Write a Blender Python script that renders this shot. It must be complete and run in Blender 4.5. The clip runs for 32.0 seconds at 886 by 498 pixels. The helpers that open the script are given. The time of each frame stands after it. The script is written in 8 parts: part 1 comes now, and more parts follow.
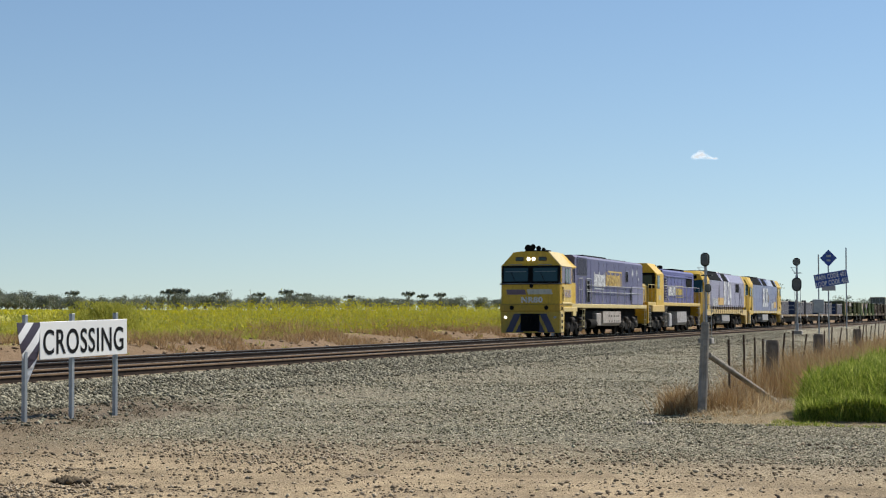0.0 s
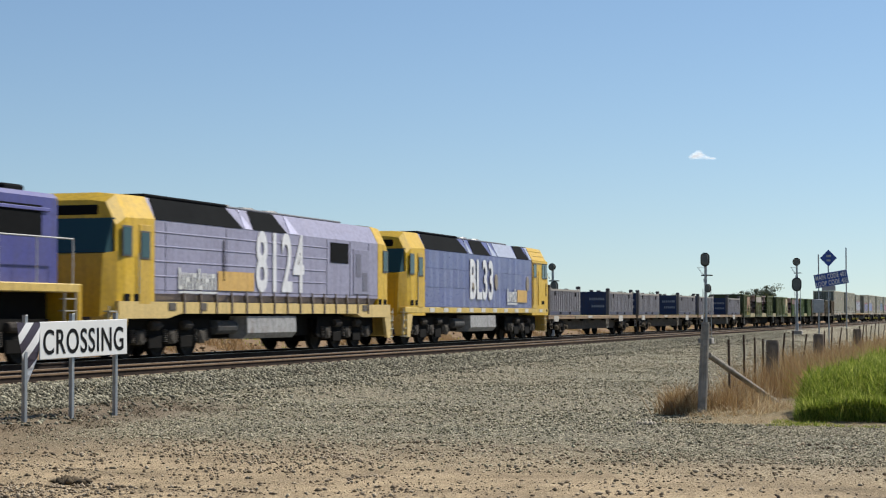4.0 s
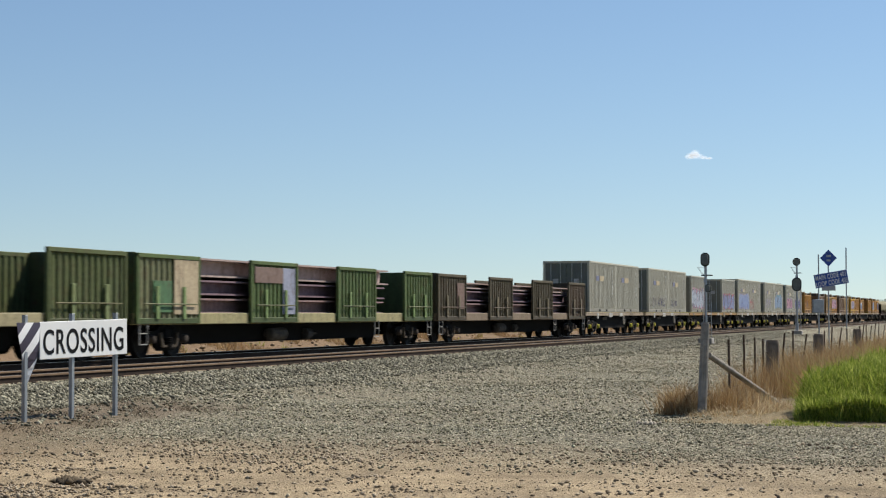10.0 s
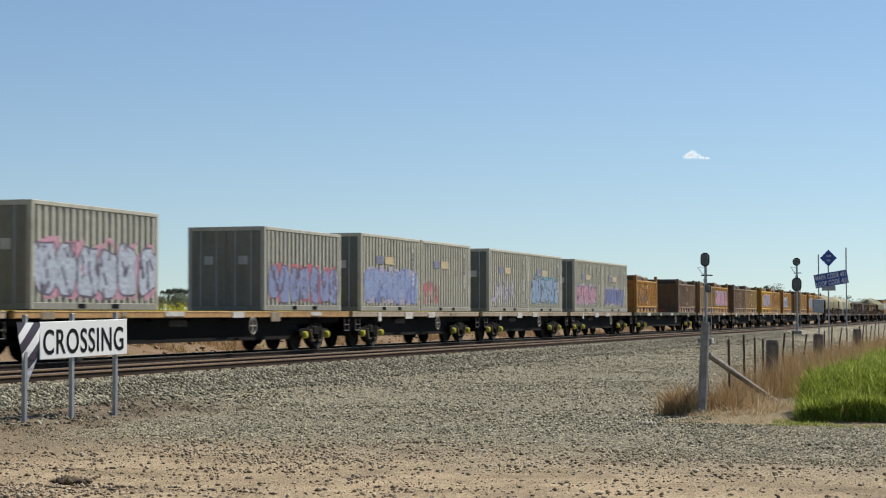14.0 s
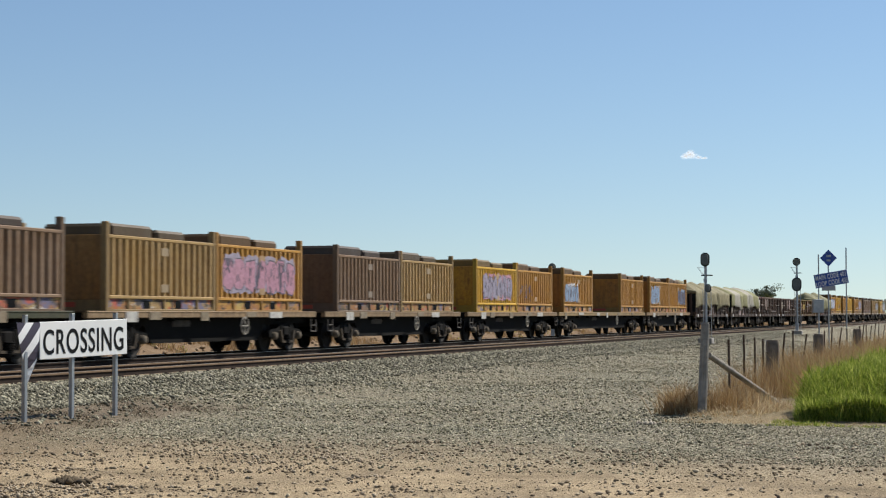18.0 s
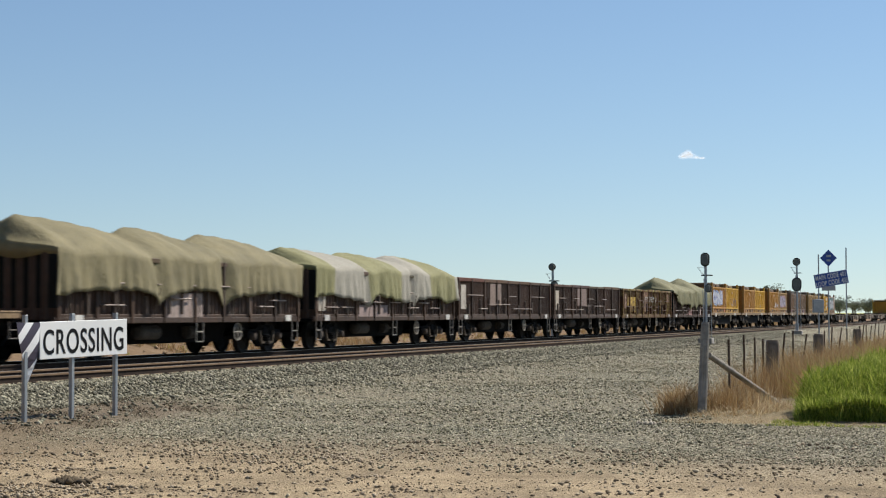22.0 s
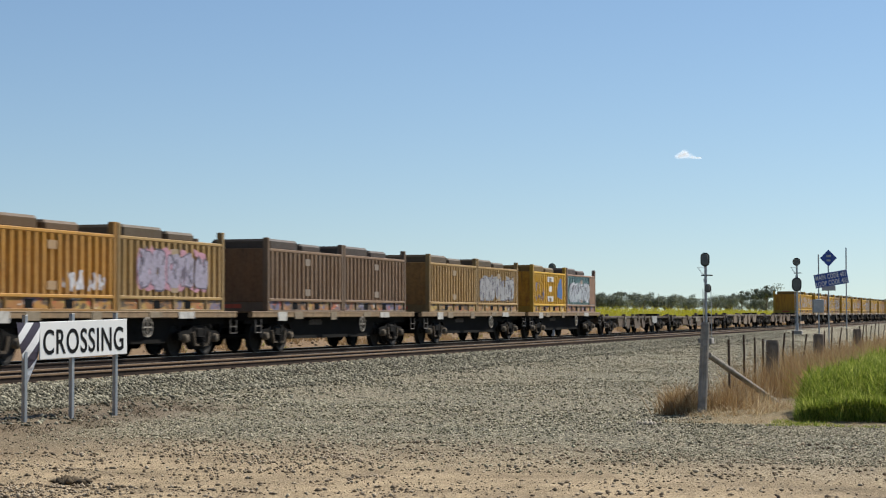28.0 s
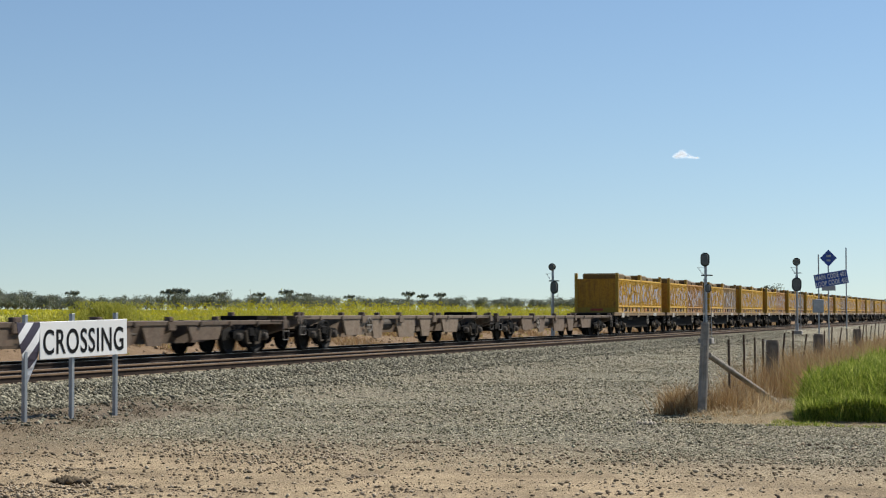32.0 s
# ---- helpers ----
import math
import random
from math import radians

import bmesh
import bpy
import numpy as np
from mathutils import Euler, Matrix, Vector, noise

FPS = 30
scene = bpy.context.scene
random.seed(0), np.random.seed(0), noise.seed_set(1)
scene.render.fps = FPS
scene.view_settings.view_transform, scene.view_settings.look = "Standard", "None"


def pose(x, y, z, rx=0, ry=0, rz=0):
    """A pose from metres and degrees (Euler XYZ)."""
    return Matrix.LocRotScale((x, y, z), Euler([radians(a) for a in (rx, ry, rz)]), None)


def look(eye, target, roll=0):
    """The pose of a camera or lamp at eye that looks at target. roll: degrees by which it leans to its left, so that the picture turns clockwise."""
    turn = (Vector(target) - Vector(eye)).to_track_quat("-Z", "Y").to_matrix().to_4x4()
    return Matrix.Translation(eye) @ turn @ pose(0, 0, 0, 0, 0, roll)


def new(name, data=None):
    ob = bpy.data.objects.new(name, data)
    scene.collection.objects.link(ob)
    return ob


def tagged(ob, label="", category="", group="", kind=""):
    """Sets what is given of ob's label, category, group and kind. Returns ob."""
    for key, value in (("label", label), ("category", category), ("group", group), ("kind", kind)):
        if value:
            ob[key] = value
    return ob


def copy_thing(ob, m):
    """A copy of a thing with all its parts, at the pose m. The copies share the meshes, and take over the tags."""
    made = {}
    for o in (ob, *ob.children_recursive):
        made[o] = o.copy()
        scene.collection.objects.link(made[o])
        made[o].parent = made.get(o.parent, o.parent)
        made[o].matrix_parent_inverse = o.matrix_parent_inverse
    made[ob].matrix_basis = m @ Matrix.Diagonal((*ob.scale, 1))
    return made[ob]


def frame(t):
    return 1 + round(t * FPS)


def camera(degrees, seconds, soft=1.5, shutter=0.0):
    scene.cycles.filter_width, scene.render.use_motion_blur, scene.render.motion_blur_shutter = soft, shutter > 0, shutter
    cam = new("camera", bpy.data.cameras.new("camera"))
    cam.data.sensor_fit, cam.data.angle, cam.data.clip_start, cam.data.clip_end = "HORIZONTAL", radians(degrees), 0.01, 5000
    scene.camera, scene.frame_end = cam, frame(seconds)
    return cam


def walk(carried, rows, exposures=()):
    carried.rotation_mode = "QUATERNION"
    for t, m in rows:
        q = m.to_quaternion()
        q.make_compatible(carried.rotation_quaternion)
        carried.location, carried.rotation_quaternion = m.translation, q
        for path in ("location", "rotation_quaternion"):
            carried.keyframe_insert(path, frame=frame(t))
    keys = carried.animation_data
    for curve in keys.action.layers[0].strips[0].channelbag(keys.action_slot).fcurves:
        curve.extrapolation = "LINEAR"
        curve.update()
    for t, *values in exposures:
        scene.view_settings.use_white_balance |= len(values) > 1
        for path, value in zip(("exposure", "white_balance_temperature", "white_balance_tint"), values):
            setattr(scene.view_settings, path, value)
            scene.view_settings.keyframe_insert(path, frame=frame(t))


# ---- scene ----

# ---------------------------------------------------------------- plan
# World: z = 0 at the rail head; the eye stands at x = y = 0. The tracks run along D, and N points to their far side.
TH = radians(18.005)
D = Vector((math.sin(TH), math.cos(TH), 0))
N = Vector((-math.cos(TH), math.sin(TH), 0))
TURN = 90 - 18.005
MAIN, LOOP = 21.93, 18.05          # distance of the two track centres from the eye
EYE = 1.08


def at(s, l, z=0.0):
    """A place s metres along the tracks and l metres across."""
    p = D * s + N * l
    return Vector((p.x, p.y, z))


def run(t):
    """How far the train has come by t seconds."""
    return 20.771 * t - 0.0044175 * t * t


# ---------------------------------------------------------------- camera
cam = camera(28.03, 32.0, soft=1.15, shutter=0.24)
HERE = look((0, 0, EYE), (0, 100, EYE + 100 * math.tan(radians(2.119))), -0.105)
walk(cam, [(0, HERE), (32, HERE)])

# ---------------------------------------------------------------- light
SUN_AZ, SUN_EL = 54.0, 48.0
world = bpy.data.worlds.new("sky")
scene.world = world
world.use_nodes = True
wn = world.node_tree
sky = wn.nodes.new("ShaderNodeTexSky")
sky.sky_type = 'NISHITA'
sky.sun_disc = False
sky.sun_elevation = radians(SUN_EL)
sky.sun_rotation = radians(SUN_AZ)
sky.altitude = 600
sky.air_density = 1.0
sky.dust_density = 0.12
sky.ozone_density = 3.9
bg = wn.nodes["Background"]
bg.inputs["Strength"].default_value = 0.075
# the clear air of this plain: the whitish band at the horizon lies a little lower than the model's
look_at = wn.nodes.new("ShaderNodeTexCoord")
lift = wn.nodes.new("ShaderNodeVectorMath")
lift.operation = 'MULTIPLY_ADD'
lift.inputs[1].default_value = (1, 1, 0.80)
lift.inputs[2].default_value = (0, 0, 0.030)
wn.links.new(look_at.outputs["Generated"], lift.inputs[0])
wn.links.new(lift.outputs[0], sky.inputs[0])
wn.links.new(sky.outputs[0], bg.inputs["Color"])
sun_data = bpy.data.lights.new("sun", 'SUN')
sun_data.energy, sun_data.angle, sun_data.color = 5.0, radians(0.53), (1.0, 0.95, 0.86)
sun = new("sun", sun_data)
sun_dir = Vector((math.sin(radians(SUN_AZ)) * math.cos(radians(SUN_EL)), math.cos(radians(SUN_AZ)) * math.cos(radians(SUN_EL)), math.sin(radians(SUN_EL))))
sun.matrix_world = look(sun_dir * 50, (0, 0, 0))
scene.view_settings.exposure = 0.42
scene.view_settings.use_white_balance = True
scene.view_settings.white_balance_temperature = 6480


# ---------------------------------------------------------------- mesh helpers
class Shape:
    """Collects the faces of one mesh."""

    def __init__(self):
        self.v, self.f = [], []

    def add(self, verts, faces):
        k = len(self.v)
        self.v.extend(verts)
        self.f.extend([tuple(i + k for i in q) for q in faces])
        return self

    def box(self, x0, x1, y0, y1, z0, z1, c=0.0):
        """A box, its edges chamfered by c."""
        if c <= 0:
            return self.add([(x, y, z) for x in (x0, x1) for y in (y0, y1) for z in (z0, z1)],
                            [(0, 1, 3, 2), (4, 6, 7, 5), (0, 4, 5, 1), (2, 3, 7, 6), (0, 2, 6, 4), (1, 5, 7, 3)])
        c = min(c, (x1 - x0) * .45, (y1 - y0) * .45, (z1 - z0) * .45)
        lo, hi, v, ix = (x0, y0, z0), (x1, y1, z1), [], {}
        for sx in (0, 1):
            for sy in (0, 1):
                for sz in (0, 1):
                    s = (sx, sy, sz)
                    for a in range(3):
                        p = [(hi if s[i] else lo)[i] + (0 if i == a else (-c if s[i] else c)) for i in range(3)]
                        ix[s, a] = len(v)
                        v.append(tuple(p))
        f = []
        for a in range(3):
            b, d = (a + 1) % 3, (a + 2) % 3
            for sa in (0, 1):
                q = []
                for sb, sd in ((0, 0), (1, 0), (1, 1), (0, 1)):
                    s = [0, 0, 0]
                    s[a], s[b], s[d] = sa, sb, sd
                    q.append(ix[tuple(s), a])
                f.append(tuple(q if sa else q[::-1]))
            for sb in (0, 1):
                for sd in (0, 1):
                    s0, s1 = [0, 0, 0], [0, 0, 0]
                    s0[b] = s1[b] = sb
                    s0[d] = s1[d] = sd
                    s1[a] = 1
                    q = (ix[tuple(s0), b], ix[tuple(s1), b], ix[tuple(s1), d], ix[tuple(s0), d])
                    f.append(q if sb == sd else q[::-1])
        for sx in (0, 1):
            for sy in (0, 1):
                for sz in (0, 1):
                    s = (sx, sy, sz)
                    q = (ix[s, 0], ix[s, 1], ix[s, 2])
                    f.append(q if (sx + sy + sz) % 2 else q[::-1])
        return self.add(v, f)

    def prism(self, prof, a0, a1, axis='x'):
        """A closed outline, swept along an axis. x: (y, z), y: (x, z), z: (x, y)."""
        n = len(prof)
        put = {'x': lambda p, a: (a, p[0], p[1]), 'y': lambda p, a: (p[0], a, p[1]), 'z': lambda p, a: (p[0], p[1], a)}[axis]
        v = [put(p, a0) for p in prof] + [put(p, a1) for p in prof]
        f = [(i, (i + 1) % n, n + (i + 1) % n, n + i) for i in range(n)] + [tuple(range(n))[::-1], tuple(range(n, 2 * n))]
        return self.add(v, f)

    def loft(self, rings, close=True, caps=True):
        n = len(rings[0])
        v = [tuple(p) for r in rings for p in r]
        f = []
        for k in range(len(rings) - 1):
            for i in range(n if close else n - 1):
                j = (i + 1) % n
                f.append((k * n + i, k * n + j, (k + 1) * n + j, (k + 1) * n + i))
        if caps:
            f += [tuple(range(n))[::-1], tuple(range((len(rings) - 1) * n, len(rings) * n))]
        return self.add(v, f)

    def tube(self, a, b, r, n=8, r2=None):
        a, b = Vector(a), Vector(b)
        q = (b - a).to_track_quat('Z', 'Y')
        r2 = r if r2 is None else r2
        rings = []
        for p, rr in ((a, r), (b, r2)):
            rings.append([p + q @ Vector((rr * math.cos(2 * math.pi * i / n), rr * math.sin(2 * math.pi * i / n), 0)) for i in range(n)])
        return self.loft(rings)

    def path(self, pts, r, n=6):
        for a, b in zip(pts, pts[1:]):
            self.tube(a, b, r, n)
        return self

    def lathe(self, prof, c, axis='y', n=20):
        """Rings of (radius, place along the axis) round c."""
        rings = []
        for r, a in prof:
            ring = []
            for i in range(n):
                w = 2 * math.pi * i / n
                if axis == 'y':
                    ring.append((c[0] + r * math.cos(w), c[1] + a, c[2] + r * math.sin(w)))
                elif axis == 'x':
                    ring.append((c[0] + a, c[1] + r * math.cos(w), c[2] + r * math.sin(w)))
                else:
                    ring.append((c[0] + r * math.cos(w), c[1] + r * math.sin(w), c[2] + a))
            rings.append(ring)
        return self.loft(rings)

    def mesh(self, name, smooth=False):
        me = bpy.data.meshes.new(name)
        me.from_pydata(self.v, [], self.f)
        if smooth:
            me.shade_smooth()
        bm = bmesh.new()
        bm.from_mesh(me)
        bmesh.ops.recalc_face_normals(bm, faces=bm.faces)
        bm.to_mesh(me)
        bm.free()
        return me


def part(name, shape, material, parent, label="", color=None, smooth=False):
    """One mesh under a thing or under a part."""
    # the darkest colours take near-black materials that also hold the underfloor shade
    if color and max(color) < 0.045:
        material = {PAINT: BLACK, UNDER: GRIME_SHADE}.get(material, material)
    me = shape if isinstance(shape, bpy.types.Mesh) else shape.mesh(name, smooth)
    if not me.materials:
        me.materials.append(material)
    ob = new(name, me)
    ob.parent = parent
    if color:
        ob.color = (*color, 1)
    if label:
        ob["label"] = label
    return ob


def thing(name, m, label, category, group="", kind=""):
    ob = new(name)
    ob.empty_display_size = 0.3
    ob.matrix_world = m
    return tagged(ob, label, category, group, kind)


def solid(name, shape, material, label, category="", group="", kind="", color=None, m=None, smooth=False):
    """A thing of one mesh."""
    ob = part(name, shape, material, None, "", color, smooth)
    if m is not None:
        ob.matrix_world = m
    return tagged(ob, label, category, group, kind)


# ---------------------------------------------------------------- materials
TONE = 0.80        # scales every base colour down against the raised exposure, to deepen the shade


def mat(name):
    m = bpy.data.materials.new(name)
    m.use_nodes = True
    return m, m.node_tree, m.node_tree.nodes["Principled BSDF"]


def nd(t, kind, **inputs):
    n = t.nodes.new("ShaderNode" + kind)
    for k, v in inputs.items():
        key = k.replace("_", " ")
        if key in n.inputs:
            n.inputs[key].default_value = v
    return n


def tex(t, vec, scale, detail=4, rough=0.6, out=0):
    n = nd(t, "TexNoise", Scale=scale, Detail=detail, Roughness=rough)
    t.links.new(vec, n.inputs["Vector"])
    return n.outputs[out]


def ramp(t, fac, stops):
    r = t.nodes.new("ShaderNodeValToRGB")
    e = r.color_ramp.elements
    while len(e) < len(stops):
        e.new(0.5)
    for el, (p, c) in zip(e, stops):
        el.position = p
        el.color = (*c, 1) if isinstance(c, tuple) else (c, c, c, 1)
    t.links.new(fac, r.inputs[0])
    return r.outputs[0]


def mix(t, fac, a, b, mode='MIX'):
    n = t.nodes.new("ShaderNodeMix")
    n.data_type, n.blend_type = 'RGBA', mode
    for i, v in ((0, fac), (6, a), (7, b)):
        sock = n.inputs[i]
        if isinstance(v, (int, float)):
            sock.default_value = v if i == 0 else (v, v, v, 1)
        elif isinstance(v, tuple):
            sock.default_value = (*v, 1)
        else:
            t.links.new(v, sock)
    return n.outputs[2]


def scaled(t, vec, sx, sy, sz):
    n = t.nodes.new("ShaderNodeVectorMath")
    n.operation = 'MULTIPLY'
    t.links.new(vec, n.inputs[0])
    n.inputs[1].default_value = (sx, sy, sz)
    return n.outputs[0]


def bump(t, bsdf, height, strength, dist):
    b = nd(t, "Bump", Strength=strength, Distance=dist)
    t.links.new(height, b.inputs["Height"])
    t.links.new(b.outputs[0], bsdf.inputs["Normal"])


def coords(t):
    return t.nodes.new("ShaderNodeTexCoord").outputs["Object"]


def paint(name, grime=0.5, rough=0.5, rust=0.0, streak=0.5, metal=0.0, dirt=(0.06, 0.045, 0.035), fade=0.12, spec=0.4):
    """Painted steel in the object's own colour, with dust, vertical streaks and rust."""
    m, t, b = mat(name)
    info = t.nodes.new("ShaderNodeObjectInfo")
    off = t.nodes.new("ShaderNodeVectorMath")
    off.operation = 'ADD'
    sc = t.nodes.new("ShaderNodeVectorMath")
    sc.operation = 'SCALE'
    sc.inputs[0].default_value = (37, 53, 19)
    t.links.new(info.outputs["Random"], sc.inputs["Scale"])
    t.links.new(coords(t), off.inputs[0])
    t.links.new(sc.outputs[0], off.inputs[1])
    p = off.outputs[0]
    col = info.outputs["Color"]
    big = tex(t, p, 0.7, 5, 0.65)
    fine = tex(t, p, 9, 5, 0.7)
    run_ = tex(t, scaled(t, p, 5, 5, 0.45), 1.6, 4, 0.7)
    col = mix(t, ramp(t, big, [(0.35, 0.0), (0.75, fade * 2)]), col, (0.62, 0.6, 0.56))
    if rust:
        lo, lb = (0.52, 0.1) if rust < 1 else (0.40, 0.7)
        rm = mix(t, 1.0, ramp(t, tex(t, p, 3.1 if rust < 1 else 1.7, 6, 0.75), [(lo, 0.0), (lo + 0.14, 1.0)]), ramp(t, big, [(0.3, lb), (0.65, 1.0)]), 'MULTIPLY')
        col = mix(t, mix(t, 1.0, rm, (rust, rust, rust), 'MULTIPLY'), col, (0.13, 0.05, 0.022))
    col = mix(t, ramp(t, run_, [(0.48, 0.0), (0.75, streak)]), col, dirt)
    col = mix(t, ramp(t, fine, [(0.4, 0.0), (0.8, grime * 0.8)]), col, dirt)
    t.links.new(mix(t, 1.0, col, (TONE, TONE, TONE), 'MULTIPLY'), b.inputs["Base Color"])
    t.links.new(ramp(t, fine, [(0.3, max(rough - 0.1, 0.05)), (0.8, min(rough + 0.25, 1))]), b.inputs["Roughness"])
    b.inputs["Metallic"].default_value = metal
    b.inputs["Specular IOR Level"].default_value = spec
    bump(t, b, fine, 0.12, 0.01)
    return m


def plain(name, col, rough=0.6, metal=0.0, var=0.35, scale=6.0, bumpy=0.2, dist=0.01, spec=0.4):
    """A surface of one colour with fine and coarse variation."""
    m, t, b = mat(name)
    p = coords(t)
    n1, n2 = tex(t, p, scale, 5, 0.65), tex(t, p, scale * 0.13, 4, 0.6)
    dark = tuple(c * (1 - var) for c in col)
    lite = tuple(min(c * (1 + var * .7), 1) for c in col)
    c = mix(t, 0.4, ramp(t, n1, [(0.3, dark), (0.7, lite)]), ramp(t, n2, [(0.35, dark), (0.65, lite)]))
    t.links.new(mix(t, 1.0, c, (TONE, TONE, TONE), 'MULTIPLY'), b.inputs["Base Color"])
    b.inputs["Roughness"].default_value = rough
    b.inputs["Metallic"].default_value = metal
    b.inputs["Specular IOR Level"].default_value = spec
    if bumpy:
        bump(t, b, n1, bumpy, dist)
    return m


PAINT = paint("locomotive_paint", 0.4, 0.42, 0.0, 0.4, fade=0.035)
GLOSS = paint("dented_gloss_paint", 0.3, 0.30, 0.0, 0.35, fade=0.06, spec=0.8)
WORN = paint("worn_wagon_paint", 0.6, 0.65, 0.6, 0.55, dirt=(0.04, 0.03, 0.022), fade=0.02, spec=0.25)
PATCHY = paint("patchy_worn_paint", 0.9, 0.7, 1.0, 0.9, dirt=(0.03, 0.022, 0.016), fade=0.03, spec=0.2)
CRATE = paint("container_paint", 0.28, 0.55, 0.28, 0.34, fade=0.025, spec=0.3)
ORE = paint("rain_streaked_ore_paint", 0.35, 0.6, 0.4, 0.6, dirt=(0.10, 0.055, 0.03), fade=0.06, spec=0.25)
FADED = paint("faded_streaked_paint", 0.45, 0.6, 0.35, 0.75, dirt=(0.10, 0.075, 0.05), fade=0.02, spec=0.25)
UNDER = paint("underframe_grime", 0.7, 0.8, 0.2, 0.6, dirt=(0.012, 0.010, 0.008), fade=0.01, spec=0.15)
HOUSING = plain("signal_housing_paint", (0.15, 0.16, 0.15), 0.7, 0, 0.3, 6, spec=0.2)
HEADGREY = plain("signal_head_paint", (0.075, 0.082, 0.075), 0.7, 0, 0.3, 6, spec=0.2)
# bogies and wheels near-black: grime plus the shade under the floors
GRIME_SHADE = plain("bogie_grime_and_shade", (0.008, 0.007, 0.006), 0.9, 0.0, 0.5, 5, spec=0.12)
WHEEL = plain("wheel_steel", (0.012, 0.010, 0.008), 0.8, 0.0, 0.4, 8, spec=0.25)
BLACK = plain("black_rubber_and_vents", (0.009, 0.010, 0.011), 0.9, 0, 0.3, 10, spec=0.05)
RAILTOP = plain("polished_rail_head", (0.42, 0.4, 0.38), 0.3, 0.9, 0.2, 3, 0.05)
RAILSIDE = plain("rusty_rail", (0.20, 0.132, 0.08), 0.8, 0.0, 0.4, 7, spec=0.2)
# dark rust with the shade under the rail head painted in
RAILSHADE = plain("shaded_rail_web", (0.045, 0.032, 0.025), 0.9, 0.0, 0.4, 7, spec=0.1)
STEELPOST = plain("brown_steel_post", (0.10, 0.07, 0.05), 0.8, 0.0, 0.4, 7, spec=0.2)
CONCRETE = plain("weathered_concrete", (0.33, 0.31, 0.28), 0.85, 0, 0.25, 9)
GALV = plain("galvanised_steel", (0.42, 0.44, 0.46), 0.45, 0.7, 0.2, 9)
TIMBER = plain("grey_weathered_timber", (0.25, 0.20, 0.155), 0.9, 0, 0.5, 11, 0.7, 0.03, spec=0.15)
GREYWOOD = plain("silver_grey_timber", (0.34, 0.31, 0.27), 0.9, 0, 0.4, 11, 0.6, 0.03, spec=0.15)
WHITE = plain("white_sign_face", (0.82, 0.82, 0.8), 0.4, 0, 0.05, 3, 0.0)
SIGNBLACK = plain("black_sign_paint", (0.009, 0.009, 0.010), 0.6, 0, 0.2, 5, 0.0, spec=0.1)
SIGNBLUE = plain("blue_sign_face", (0.03, 0.085, 0.36), 0.4, 0, 0.15, 4, 0.0)
glass_m, _t, _b = mat("dark_cab_glass")
# teal base stands for the reflected horizon sky
_b.inputs["Base Color"].default_value = (0.015, 0.05, 0.058, 1)
_b.inputs["Roughness"].default_value = 0.06
_b.inputs["Specular IOR Level"].default_value = 0.3
GLASS = glass_m
lamp_m, _t, _b = mat("headlight_glow")
_b.inputs["Emission Color"].default_value = (1, 0.98, 0.9, 1)
_b.inputs["Emission Strength"].default_value = 1.8
HEADLIGHT = lamp_m

# ---------------------------------------------------------------- ground
TRACKWAY = pose(0, 0, 0, 0, 0, TURN)          # local x runs along the tracks, y across them


def smooth(a, b, x):
    t = np.clip((x - a) / (b - a), 0, 1)
    return t * t * (3 - 2 * t)


def waves(s, l, k):
    """Soft unevenness of the ground, about -1 to 1."""
    return (np.sin(s * 0.9 * k + 1.3 * np.sin(l * 0.7 * k)) + np.sin(l * 1.1 * k + 0.7 * s * k + 2) + np.sin(1.7 * k * s - 1.3 * k * l + 4)) / 3


def ground_z(s, l):
    s, l = np.asarray(s, float), np.asarray(l, float)
    z = -0.57 + 0.18 * smooth(11.8, 15.2, l) + 0.20 * smooth(15.2, 16.4, l)
    z = z - 0.42 * smooth(23.7, 25.0, l) * 1.0
    z = z + (0.78 + 0.10 * waves(s, l, 0.5)) * smooth(26.2, 30.5, l)
    z = z + 2.4 * np.clip((l - 31) / 260, 0, 1) ** 0.8
    z = z + 0.03 * waves(s, l, 0.8) * (1 - smooth(13, 15, l)) + 0.012 * waves(s, l, 2.7) * (1 - smooth(15, 16, l))
    z = z + 0.12 * smooth(27, 31, s) * (1 - smooth(4.0, 5.5, l))
    return z


def steps(*runs):
    out = []
    for a, b, d in runs:
        out += list(np.arange(a, b, d))
    return np.array(out + [runs[-1][1]])


def fast_mesh(name, verts, faces, k):
    """A mesh from arrays; faces of k corners."""
    me = bpy.data.meshes.new(name)
    verts, faces = np.asarray(verts, np.float32), np.asarray(faces, np.int32)
    me.vertices.add(len(verts))
    me.vertices.foreach_set("co", verts.ravel())
    me.loops.add(faces.size)
    me.loops.foreach_set("vertex_index", faces.ravel())
    me.polygons.add(len(faces))
    me.polygons.foreach_set("loop_start", np.arange(0, faces.size, k, dtype=np.int32))
    me.update(calc_edges=True)
    return me


